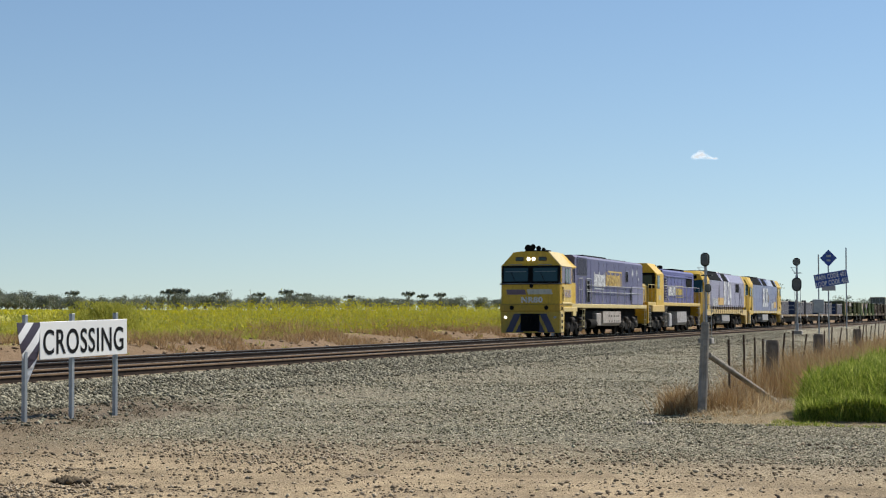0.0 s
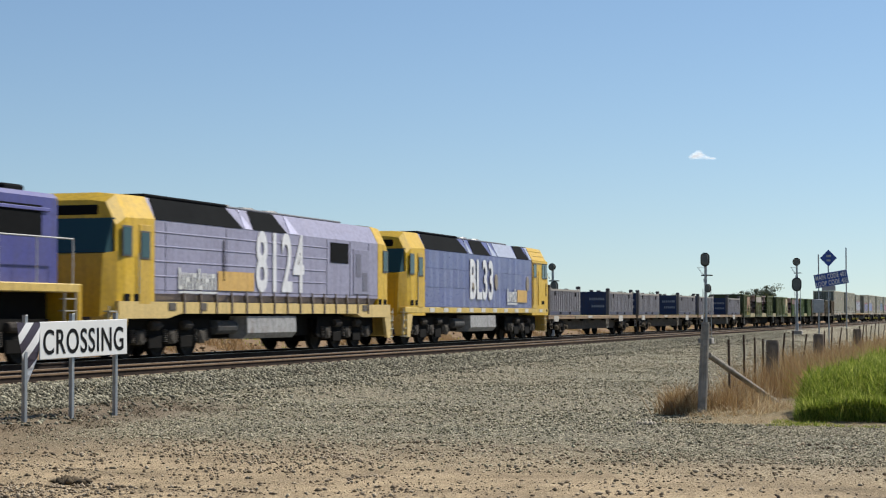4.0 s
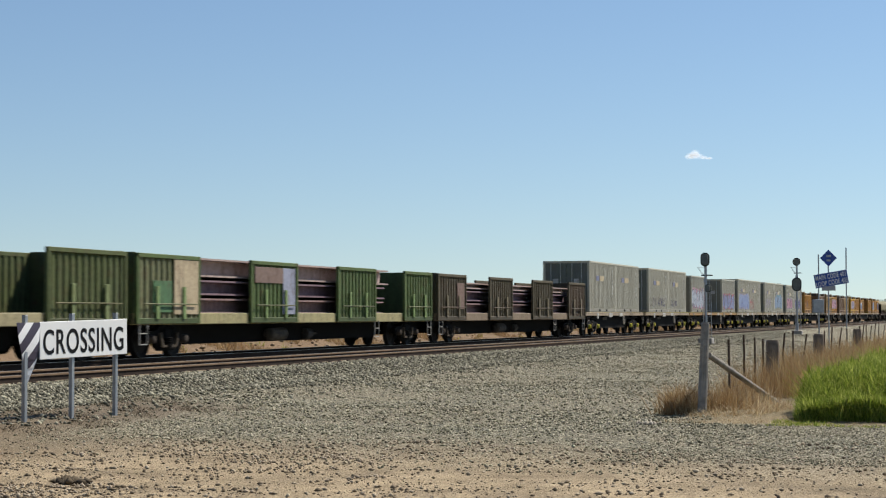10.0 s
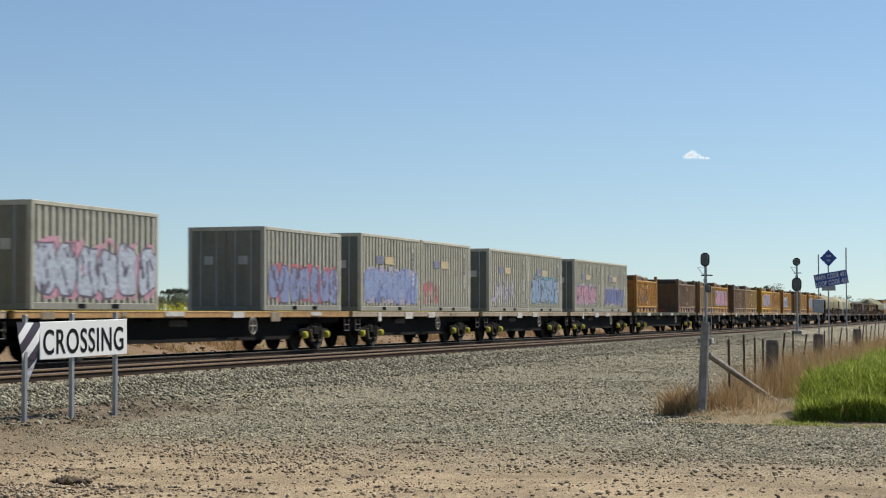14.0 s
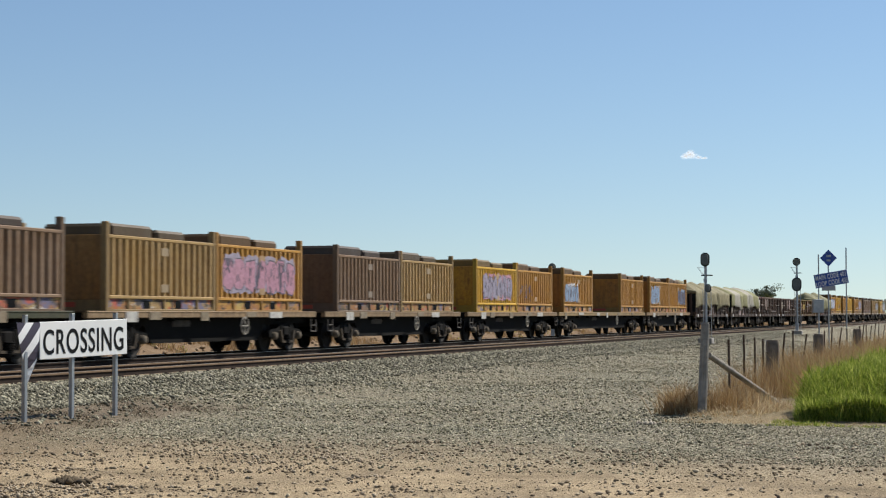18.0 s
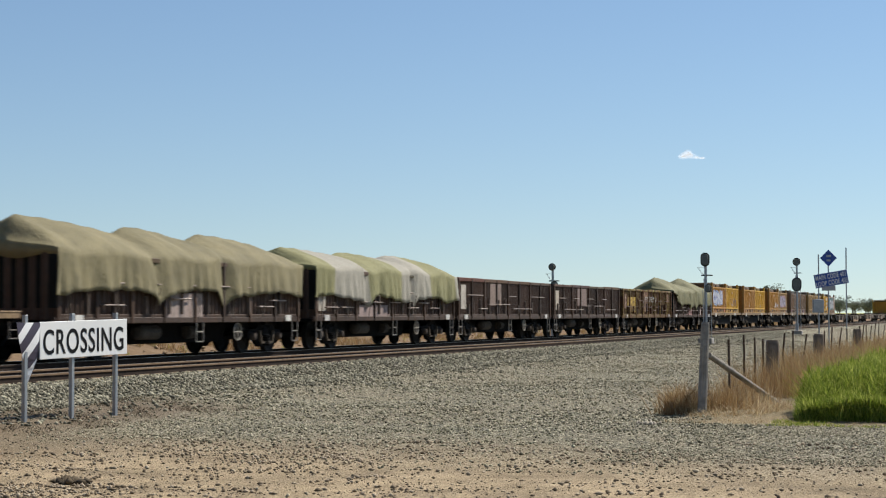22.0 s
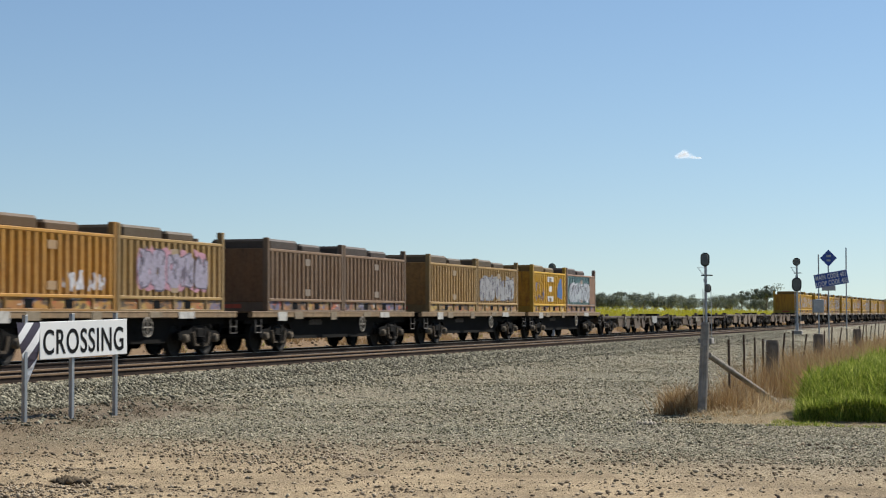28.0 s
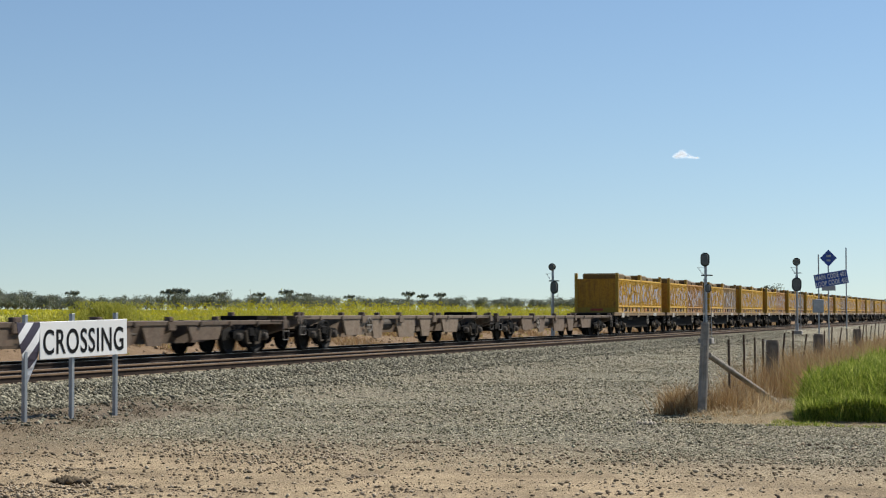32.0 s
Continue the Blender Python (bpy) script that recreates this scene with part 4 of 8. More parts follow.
def wheel_mesh(r):
    prof = [(0.07, -0.80), (0.07, -0.76), (r * 0.35, -0.78), (r * 0.78, -0.765), (r - 0.05, -0.80), (r, -0.81), (r + 0.005, -0.70), (r + 0.028, -0.695), (r + 0.028, -0.668), (r - 0.05, -0.665), (r * 0.78, -0.70), (r * 0.35, -0.70), (0.075, -0.68),
            (0.075, 0.68), (r * 0.35, 0.70), (r * 0.78, 0.70), (r - 0.05, 0.665), (r + 0.028, 0.668), (r + 0.028, 0.695), (r + 0.005, 0.70), (r, 0.81), (r - 0.05, 0.80), (r * 0.78, 0.765), (r * 0.35, 0.78), (0.07, 0.76), (0.07, 0.80)]
    return Shape().lathe(prof, (0, 0, 0), 'y', 24).mesh("wheelset")


WHEELS = {}


def wheelset(parent, x, r):
    if r not in WHEELS:
        WHEELS[r] = wheel_mesh(r)
    o = part("wheelset", WHEELS[r], WHEEL, parent)
    o.location = (x, 0, r)
    return o


CACHE = {}


def cached(key, make):
    if key not in CACHE:
        CACHE[key] = make()
    return CACHE[key]


def side_frame():
    """The cast side frame of a freight bogie, seen along y."""
    out = [(-1.18, 0.60), (-1.05, 0.66), (-0.62, 0.68), (-0.40, 0.80), (0.40, 0.80), (0.62, 0.68), (1.05, 0.66), (1.18, 0.60), (1.18, 0.44), (1.02, 0.40), (0.76, 0.46), (0.50, 0.24), (0.36, 0.17), (-0.36, 0.17), (-0.50, 0.24), (-0.76, 0.46), (-1.02, 0.40), (-1.18, 0.44)]
    s = Shape().prism(out, -0.07, 0.07, 'y')
    s.box(-0.36, -0.26, -0.10, -0.06, 0.2, 0.78, 0.01).box(0.26, 0.36, -0.10, -0.06, 0.2, 0.78, 0.01)
    return s.mesh("side_frame")


def spring_nest():
    prof = []
    for k in range(6):
        prof += [(0.13, 0.22 + k * 0.05), (0.19, 0.232 + k * 0.05), (0.19, 0.25 + k * 0.05), (0.13, 0.262 + k * 0.05)]
    return Shape().lathe(prof, (0, 0, 0), 'z', 12).mesh("spring_nest")


def bogie(parent, x, cap, half=0.9):
    b = part("bogie", cached("bolster", lambda: Shape().box(-0.22, 0.22, -1.12, 1.12, 0.46, 0.74, 0.04).box(-0.3, 0.3, -0.3, 0.3, 0.6, 0.84, 0.03).mesh("bogie")), GRIME_SHADE, parent)
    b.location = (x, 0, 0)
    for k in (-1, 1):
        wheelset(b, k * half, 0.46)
        f = part("side_frame", cached("side_frame", side_frame), GRIME_SHADE, b)
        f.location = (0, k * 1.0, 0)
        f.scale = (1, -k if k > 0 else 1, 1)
        n = part("spring_nest", cached("springs", spring_nest), GRIME_SHADE, b)
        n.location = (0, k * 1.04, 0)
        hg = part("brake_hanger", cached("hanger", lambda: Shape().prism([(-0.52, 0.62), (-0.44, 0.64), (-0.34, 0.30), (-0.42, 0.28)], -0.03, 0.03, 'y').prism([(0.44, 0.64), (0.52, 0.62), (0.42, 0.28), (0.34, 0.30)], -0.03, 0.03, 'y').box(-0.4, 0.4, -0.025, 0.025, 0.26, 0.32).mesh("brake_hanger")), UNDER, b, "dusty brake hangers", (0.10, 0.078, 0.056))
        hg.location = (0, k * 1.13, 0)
        for e in (-1, 1):
            o = part("bearing_cap", cached("cap", lambda: Shape().lathe([(0.0, -0.12), (0.06, -0.12), (0.10, -0.10), (0.115, -0.04), (0.115, 0.05)], (0, 0, 0), 'y', 12).mesh("bearing_cap")), UNDER, b, "", cap)
            o.location = (e * half, k * 1.08, 0.47)
            o.rotation_euler = (0, 0, 0 if k < 0 else math.pi)
    return b


def coupler(parent, x, way):
    c = part("coupler", cached("coupler", lambda: Shape().box(-0.1, 0.42, -0.09, 0.09, 0.76, 0.94, 0.02).prism([(0.36, -0.13), (0.62, -0.15), (0.64, 0.0), (0.5, 0.03), (0.5, 0.15), (0.36, 0.12)], 0.70, 1.0, 'z').mesh("coupler")), GRIME_SHADE, parent)
    c.location = (x, 0, 0)
    c.rotation_euler = (0, 0, 0 if way > 0 else math.pi)
    h = part("air_hose", cached("hose", lambda: Shape().path([(0.0, 0.3, 0.8), (0.25, 0.32, 0.6), (0.42, 0.2, 0.38), (0.5, 0.06, 0.34)], 0.028).mesh("air_hose")), BLACK, parent)
    h.location = (x, 0, 0)
    h.rotation_euler = (0, 0, 0 if way > 0 else math.pi)


def handwheel(parent, x, z, side=-1):
    n, s = 16, Shape()
    rings = []
    for i in range(n + 1):
        a = 2 * math.pi * i / n
        rings.append([((0.24 + 0.02 * math.cos(b)) * math.cos(a), 0.02 * math.sin(b), (0.24 + 0.02 * math.cos(b)) * math.sin(a)) for b in np.linspace(0, 2 * math.pi, 7)[:-1]])
    s.loft(rings, True, False)
    c, e = 0.018, 0.245
    s.prism([(-c, -e), (c, -e), (c, -c), (e, -c), (e, c), (c, c), (c, e), (-c, e), (-c, c), (-e, c), (-e, -c), (-c, -c)], -0.012, 0.3 * 0.08, 'y')
    o = part("brake_handwheel", cached("handwheel", lambda: s.mesh("brake_handwheel")), UNDER, parent, "pale worn brake wheel", (0.42, 0.38, 0.32))
    o.location = (x, side * 1.24, z)
    return o


def steps_iron(parent, x, z0, z1, color=(0.2, 0.18, 0.16), y=-1.26):
    s = Shape().path([(x - 0.2, y, z1), (x - 0.2, y, z0), (x + 0.2, y, z0), (x + 0.2, y, z1)], 0.018).tube((x - 0.2, y, (z0 + z1) / 2), (x + 0.2, y, (z0 + z1) / 2), 0.015)
    part("step_iron", s, UNDER, parent, "", color)


def underfloor(w, x0, x1, z):
    """Air tank, brake cylinder and rods under a wagon."""
    c = (x0 + x1) / 2
    part("air_tank", Shape().lathe([(0.02, -0.62), (0.14, -0.58), (0.19, -0.5), (0.19, 0.5), (0.14, 0.58), (0.02, 0.62)], (c - 1.6, -0.75, z - 0.34), 'x', 14), UNDER, w, "", (0.10, 0.085, 0.07))
    part("brake_cylinder", Shape().lathe([(0.05, -0.3), (0.17, -0.28), (0.17, 0.15), (0.05, 0.2), (0.03, 0.75)], (c + 1.2, -0.6, z - 0.36), 'x', 12), UNDER, w, "", (0.08, 0.07, 0.06))
    part("brake_rod", Shape().tube((x0 + 2.2, -0.35, z - 0.42), (x1 - 2.2, -0.35, z - 0.42), 0.022, 6), GRIME_SHADE, w)


# ---------------------------------------------------------------- flat container wagons
def flat_wagon(length, deck, sill, label, cap=(0.16, 0.13, 0.09), inset=2.2, name="container_wagon", patches=0, seed=0, belly=(0.022, 0.018, 0.014)):
    r = random.Random(seed)
    w = thing(name, Matrix(), label, "railway wagon", "wagons of the train")
    h = 0.19
    for y in (-1.22, 1.08):
        part("side_sill", Shape().box(0.12, length - 0.12, y, y + 0.14, deck - h, deck - 0.02, 0.015).box(0.12, length - 0.12, y - (0.012 if y < 0 else -0.012), y + 0.14 + (0.0 if y < 0 else 0.012), deck - 0.06, deck - 0.02, 0.01), WORN, w, "", sill)
    for y in (-0.92, 0.84):
        part("inner_beam", Shape().prism([(0.3, deck - 0.06), (0.3, deck - 0.36), (inset + 1.3, deck - 0.40), (inset + 1.7, 0.36), (length - inset - 1.7, 0.36), (length - inset - 1.3, deck - 0.40), (length - 0.3, deck - 0.36), (length - 0.3, deck - 0.06)], y, y + 0.08, 'y'), UNDER, w, "", belly)
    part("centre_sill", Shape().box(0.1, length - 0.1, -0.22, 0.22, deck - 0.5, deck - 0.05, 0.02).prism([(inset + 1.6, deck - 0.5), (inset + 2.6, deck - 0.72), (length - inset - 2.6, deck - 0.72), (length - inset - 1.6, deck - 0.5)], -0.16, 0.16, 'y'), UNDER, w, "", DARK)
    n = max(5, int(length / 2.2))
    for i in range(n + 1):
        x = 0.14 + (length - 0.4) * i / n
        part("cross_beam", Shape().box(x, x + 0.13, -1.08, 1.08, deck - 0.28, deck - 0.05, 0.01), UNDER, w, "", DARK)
    # closed floor added only to keep sunlight off the underframe
    part("deck", Shape().box(0.1, length - 0.1, -1.2, 1.2, deck - 0.05, deck - 0.012), WORN, w, "", tuple(c * 0.4 for c in sill))
    for i in range(patches):
        x = 0.8 + (length - 2.4) * (i + r.random() * 0.6) / patches
        hh = 0.10 + 0.22 * r.random() ** 2
        part("stencil_panel", Shape().box(x, x + 0.25 + 0.8 * r.random(), -1.240, -1.222, deck - 0.04 - hh, deck - 0.03), WORN, w, "pale painted data panel", (0.62, 0.60, 0.55) if r.random() < 0.6 else (0.30, 0.24, 0.16))
    for x, k in ((inset, 1), (length - inset, -1)):
        bogie(w, x, cap)
    coupler(w, 0.1, -1)
    coupler(w, length - 0.1, 1)
    handwheel(w, length * 0.62, deck - 0.42)
    steps_iron(w, 0.45, deck - 0.62, deck - 0.25)
    steps_iron(w, length - 0.45, deck - 0.62, deck - 0.25)
    underfloor(w, 0, length, deck)
    return w


def skeletal_wagon(length, deck, color, label, seed):
    """An empty container wagon: a spine with outriggers, end platforms and brake gear."""
    r = random.Random(seed)
    w = thing("skeletal_wagon", Matrix(), label, "railway wagon", "wagons of the train")
    part("spine", Shape().prism([(0.3, deck - 0.06), (0.3, deck - 0.42), (3.4, deck - 0.44), (4.4, deck - 0.62), (length - 4.4, deck - 0.62), (length - 3.4, deck - 0.44), (length - 0.3, deck - 0.42), (length - 0.3, deck - 0.06)], -0.42, 0.42, 'y'), WORN, w, "", tuple(k * 0.8 for k in color))
    for y in (-1.16, 1.08):
        part("side_rail", Shape().box(0.2, length - 0.2, y, y + 0.08, deck - 0.14, deck - 0.02, 0.012), WORN, w, "", color)
    n = int(length / 1.9)
    for i in range(n + 1):
        x = 0.25 + (length - 0.8) * i / n
        wide = i in (0, n, n // 2, n // 3, 2 * n // 3)
        a = 0.40 if wide else 0.12
        part("outrigger", Shape().prism([(-1.2, deck - 0.04), (-1.2, deck - (0.26 if wide else 0.16)), (-0.4, deck - 0.5), (0.4, deck - 0.5), (1.2, deck - (0.26 if wide else 0.16)), (1.2, deck - 0.04)], x, x + a), WORN, w, "", color if i % 2 else tuple(k * 0.6 for k in color))
        if wide:
            for y in (-1.18, 1.0):
                part("twist_lock", Shape().box(x + 0.08, x + 0.30, y, y + 0.18, deck - 0.04, deck + 0.09, 0.02), UNDER, w, "", (0.14, 0.10, 0.08))
    for x0, x1, ln in ((0.15, 1.4, 0), (length - 1.4, length - 0.15, 0)):
        part("end_platform", Shape().box(x0, x1, -1.18, 1.18, deck - 0.06, deck - 0.02, 0.008), WORN, w, "", tuple(k * 0.7 for k in color))
    for k in range(3):
        x = 4.5 + k * (length - 8) / 3 + r.random() * 1.5
        part("brace", Shape().tube((x, -1.0, deck - 0.12), (x + 1.3, -0.45, deck - 0.58), 0.045, 6), WORN, w, "", color)
    for y in (-1.13, 1.07):
        for k in range(5):
            a = 4.2 + k * (length - 8.4) / 5
            b = a + (length - 8.4) / 5 * (0.78 if k % 2 == 0 else 0.45)
            lo = 0.30 if k in (1, 2, 3) else 0.42
            part("belly_plate", Shape().prism([(a, deck - 0.12), (a + 0.30, lo), (b - 0.1, lo), (b + 0.15, deck - 0.12)], y, y + 0.06, 'y'), WORN, w, "dusty brown side plate", tuple(q * 1.25 for q in color))
    x = length - 5.6
    if seed == 10:
        part("data_panel", Shape().prism([(x, deck - 0.03), (x, deck - 0.36), (x + 0.5, deck - 0.46), (x + 1.35, deck - 0.40), (x + 1.35, deck - 0.03)], -1.20, -1.17, 'y'), WORN, w, "pale grey data panel", (0.44, 0.44, 0.42))
    elif seed == 11:
        part("data_panel", Shape().box(8.8, 10.2, -1.20, -1.17, deck - 0.34, deck - 0.03, 0.006), WORN, w, "pale data panel", (0.40, 0.36, 0.28))
    part("stop_block", Shape().box(length - 1.1, length - 0.35, -0.6, 0.6, deck - 0.02, deck + 0.11, 0.02), UNDER, w, "", DARK)
    for x in (2.6, length - 2.6):
        bogie(w, x, (0.13, 0.11, 0.09))
    coupler(w, 0.2, -1)
    coupler(w, length - 0.2, 1)
    handwheel(w, length * 0.3, deck - 0.34)
    underfloor(w, 0, length, deck)
    steps_iron(w, 0.5, deck - 0.6, deck - 0.1)
    steps_iron(w, length - 0.5, deck - 0.6, deck - 0.1)
    return w


# ---------------------------------------------------------------- containers
def corrugated(x0, x1, z0, z1, y, pitch, depth, way, flat=0.34):
    """A sheet of trapezoid ribs in the x-z plane; ribs stand out towards way."""
    n = max(3, round((x1 - x0) / pitch))
    p = (x1 - x0) / n
    pts = []
    for i in range(n):
        a = x0 + i * p
        for f, d in ((0.0, 0), (flat, 0), (0.5, 1), (0.5 + flat, 1)):
            pts.append((a + f * p, y + way * depth * d))
    pts.append((x1, y))
    s, k = Shape(), len(pts)
    v = [(x, yy, z) for z in (z0, z1) for x, yy in pts] + [(x, yy - way * 0.012, z) for z in (z0, z1) for x, yy in pts]
    f = []
    for o in (0, 2 * k):
        f += [(o + i, o + i + 1, o + k + i + 1, o + k + i) for i in range(k - 1)]
    f += [(i, i + 1, 2 * k + i + 1, 2 * k + i) for i in range(k - 1)] + [(k + i, k + i + 1, 3 * k + i + 1, 3 * k + i) for i in range(k - 1)]
    return s.add(v, f)


def turned(shape, length):
    """A sheet made in x-z, turned to stand across the box."""
    shape.v = [(y, x - length / 2, z) for x, y, z in shape.v]
    return shape


def corner_posts(c, L_, h, top, color, w=1.219, t=0.13):
    for x in (0, L_ - t):
        for y in (-w, w - t):
            part("corner_post", Shape().box(x, x + t, y, y + t, 0, h + top, 0.012), CRATE, c, "", color)


def ribs_graffiti(c, x0, x1, z0, z1, y, colours, seed):
    """Sprayed letters on a ribbed side: a ragged cloud behind, swollen letters with a dark rim, strokes inside."""
    r = random.Random(seed)
    w, h = x1 - x0, z1 - z0
    if len(colours) > 1:
        top, low, m = [], [], 30
        for k in range(m + 1):
            x = x0 + w * k / m
            e = 0.30 if k in (0, m) else 0
            top.append((x, y - 0.003, z1 - h * (e + 0.10 * r.random() + 0.06 * abs(math.sin(k * 0.5 + seed)))))
            low.append((x, y - 0.003, z0 + h * (e * 0.5 + 0.08 * r.random())))
        n = m + 1
        part("graffiti_cloud", Shape().add(low + top, [(k, k + 1, n + k + 1, n + k) for k in range(m)]), SPRAY[0], c, "sprayed paint cloud", colours[0])
    n = max(2, round(w / (0.62 * h)))
    rim, fill, ink = Shape(), Shape(), Shape()
    for i in range(n):
        cx, cz = x0 + w * (i + 0.5) / n + r.uniform(-0.04, 0.04) * w / n, z0 + h * (0.46 + r.uniform(-0.05, 0.05))
        rx, rz = w / n * 0.50, h * (0.36 + 0.06 * r.random())
        pts = []
        for k in range(14):
            a = 2 * math.pi * k / 14
            q = 0.80 + 0.28 * r.random()
            sx, sz = math.copysign(abs(math.cos(a)) ** 0.55, math.cos(a)), math.copysign(abs(math.sin(a)) ** 0.55, math.sin(a))
            pts.append((rx * sx * q, rz * sz * q))
        rim.add([(cx + px * 1.08, y - 0.006, cz + pz * 1.09) for px, pz in pts], [tuple(range(14))])
        fill.add([(cx + px, y - 0.010, cz + pz) for px, pz in pts], [tuple(range(14))])
        for _ in range(3):
            ax, az = r.uniform(-0.5, 0.5) * rx, r.uniform(-0.6, 0.6) * rz
            bx, bz = ax + r.uniform(-0.5, 0.5) * rx, az + r.choice((-0.5, 0.5, 0.35)) * rz
            t = 0.045
            ink.add([(cx + ax - t, y - 0.014, cz + az), (cx + ax + t, y - 0.014, cz + az + t), (cx + bx + t, y - 0.014, cz + bz + t), (cx + bx - t, y - 0.014, cz + bz)], [(0, 1, 2, 3)])
    main = colours[1] if len(colours) > 1 else colours[0]
    dark = colours[2] if len(colours) > 2 else (0.09, 0.08, 0.11)
    if len(colours) > 1:
        g = part("graffiti_letters", fill, SPRAY[1], c, "sprayed paint letters", main)
        part("letter_rim", rim, SPRAY[1], g, "", dark)
        part("letter_strokes", ink, SPRAY[1], g, "", dark)
    else:
        part("graffiti_letters", rim, SPRAY[2], c, "faint sprayed letters", main)


def spray_material(cut, scale):
    """Faded spray paint lying in strokes, worn through where the noise says so."""
    m, t, b = mat("spray_paint")
    info = t.nodes.new("ShaderNodeObjectInfo")
    p = coords(t)
    loc = t.nodes.new("ShaderNodeVectorMath")
    loc.operation = 'ADD'
    sc = t.nodes.new("ShaderNodeVectorMath")
    sc.operation = 'SCALE'
    sc.inputs[0].default_value = (31, 17, 23)
    t.links.new(info.outputs["Random"], sc.inputs["Scale"])
    t.links.new(scaled(t, p, 1.5, 1, 0.75), loc.inputs[0])
    t.links.new(sc.outputs[0], loc.inputs[1])
    n1, n2 = tex(t, loc.outputs[0], scale, 2, 0.5), tex(t, p, 12, 3, 0.6)
    t.links.new(mix(t, ramp(t, n2, [(0.35, 0.0), (0.75, 0.55)]), info.outputs["Color"], (0.06, 0.05, 0.07)), b.inputs["Base Color"])
    b.inputs["Roughness"].default_value = 0.6
    tr = t.nodes.new("ShaderNodeBsdfTransparent")
    mx = t.nodes.new("ShaderNodeMixShader")
    t.links.new(ramp(t, n1, [(cut, 0.0), (cut + 0.06, 0.72)]), mx.inputs[0])
    t.links.new(tr.outputs[0], mx.inputs[1])
    t.links.new(b.outputs[0], mx.inputs[2])
    t.links.new(mx.outputs[0], t.nodes["Material Output"].inputs[0])
    return m


SPRAY = [spray_material(0.42, 1.5), spray_material(0.36, 2.4), spray_material(0.50, 3.0)]
L20, W20 = 6.058, 1.219


def skirt_material():
    """A dark painted strip, patched with rust, blue and yellow in ragged runs."""
    m, t, b = mat("stained_skirt")
    info = t.nodes.new("ShaderNodeObjectInfo")
    off = t.nodes.new("ShaderNodeVectorMath")
    off.operation = 'ADD'
    t.links.new(coords(t), off.inputs[0])
    sc = t.nodes.new("ShaderNodeVectorMath")
    sc.operation = 'SCALE'
    sc.inputs[0].default_value = (41, 13, 29)
    t.links.new(info.outputs["Random"], sc.inputs["Scale"])
    t.links.new(sc.outputs[0], off.inputs[1])
    p = off.outputs[0]
    col = info.outputs["Color"]
    for scale, cut, c in ((1.3, 0.46, (0.34, 0.14, 0.035)), (0.9, 0.54, (0.12, 0.13, 0.24)), (1.7, 0.55, (0.46, 0.32, 0.08)), (1.5, 0.58, (0.48, 0.09, 0.04)), (2.6, 0.52, (0.03, 0.022, 0.016)), (2.1, 0.62, (0.62, 0.58, 0.50))):
        q = t.nodes.new("ShaderNodeVectorMath")
        q.operation = 'ADD'
        t.links.new(p, q.inputs[0])
        q.inputs[1].default_value = (scale * 7, 3, 5)
        col = mix(t, ramp(t, tex(t, scaled(t, q.outputs[0], 1, 1, 1.6), scale, 4, 0.6), [(cut, 0.0), (cut + 0.06, 0.85)]), col, c)
    t.links.new(mix(t, 1.0, col, (TONE, TONE, TONE), 'MULTIPLY'), b.inputs["Base Color"])
    b.inputs["Roughness"].default_value = 0.7
    return m


SKIRT = skirt_material()


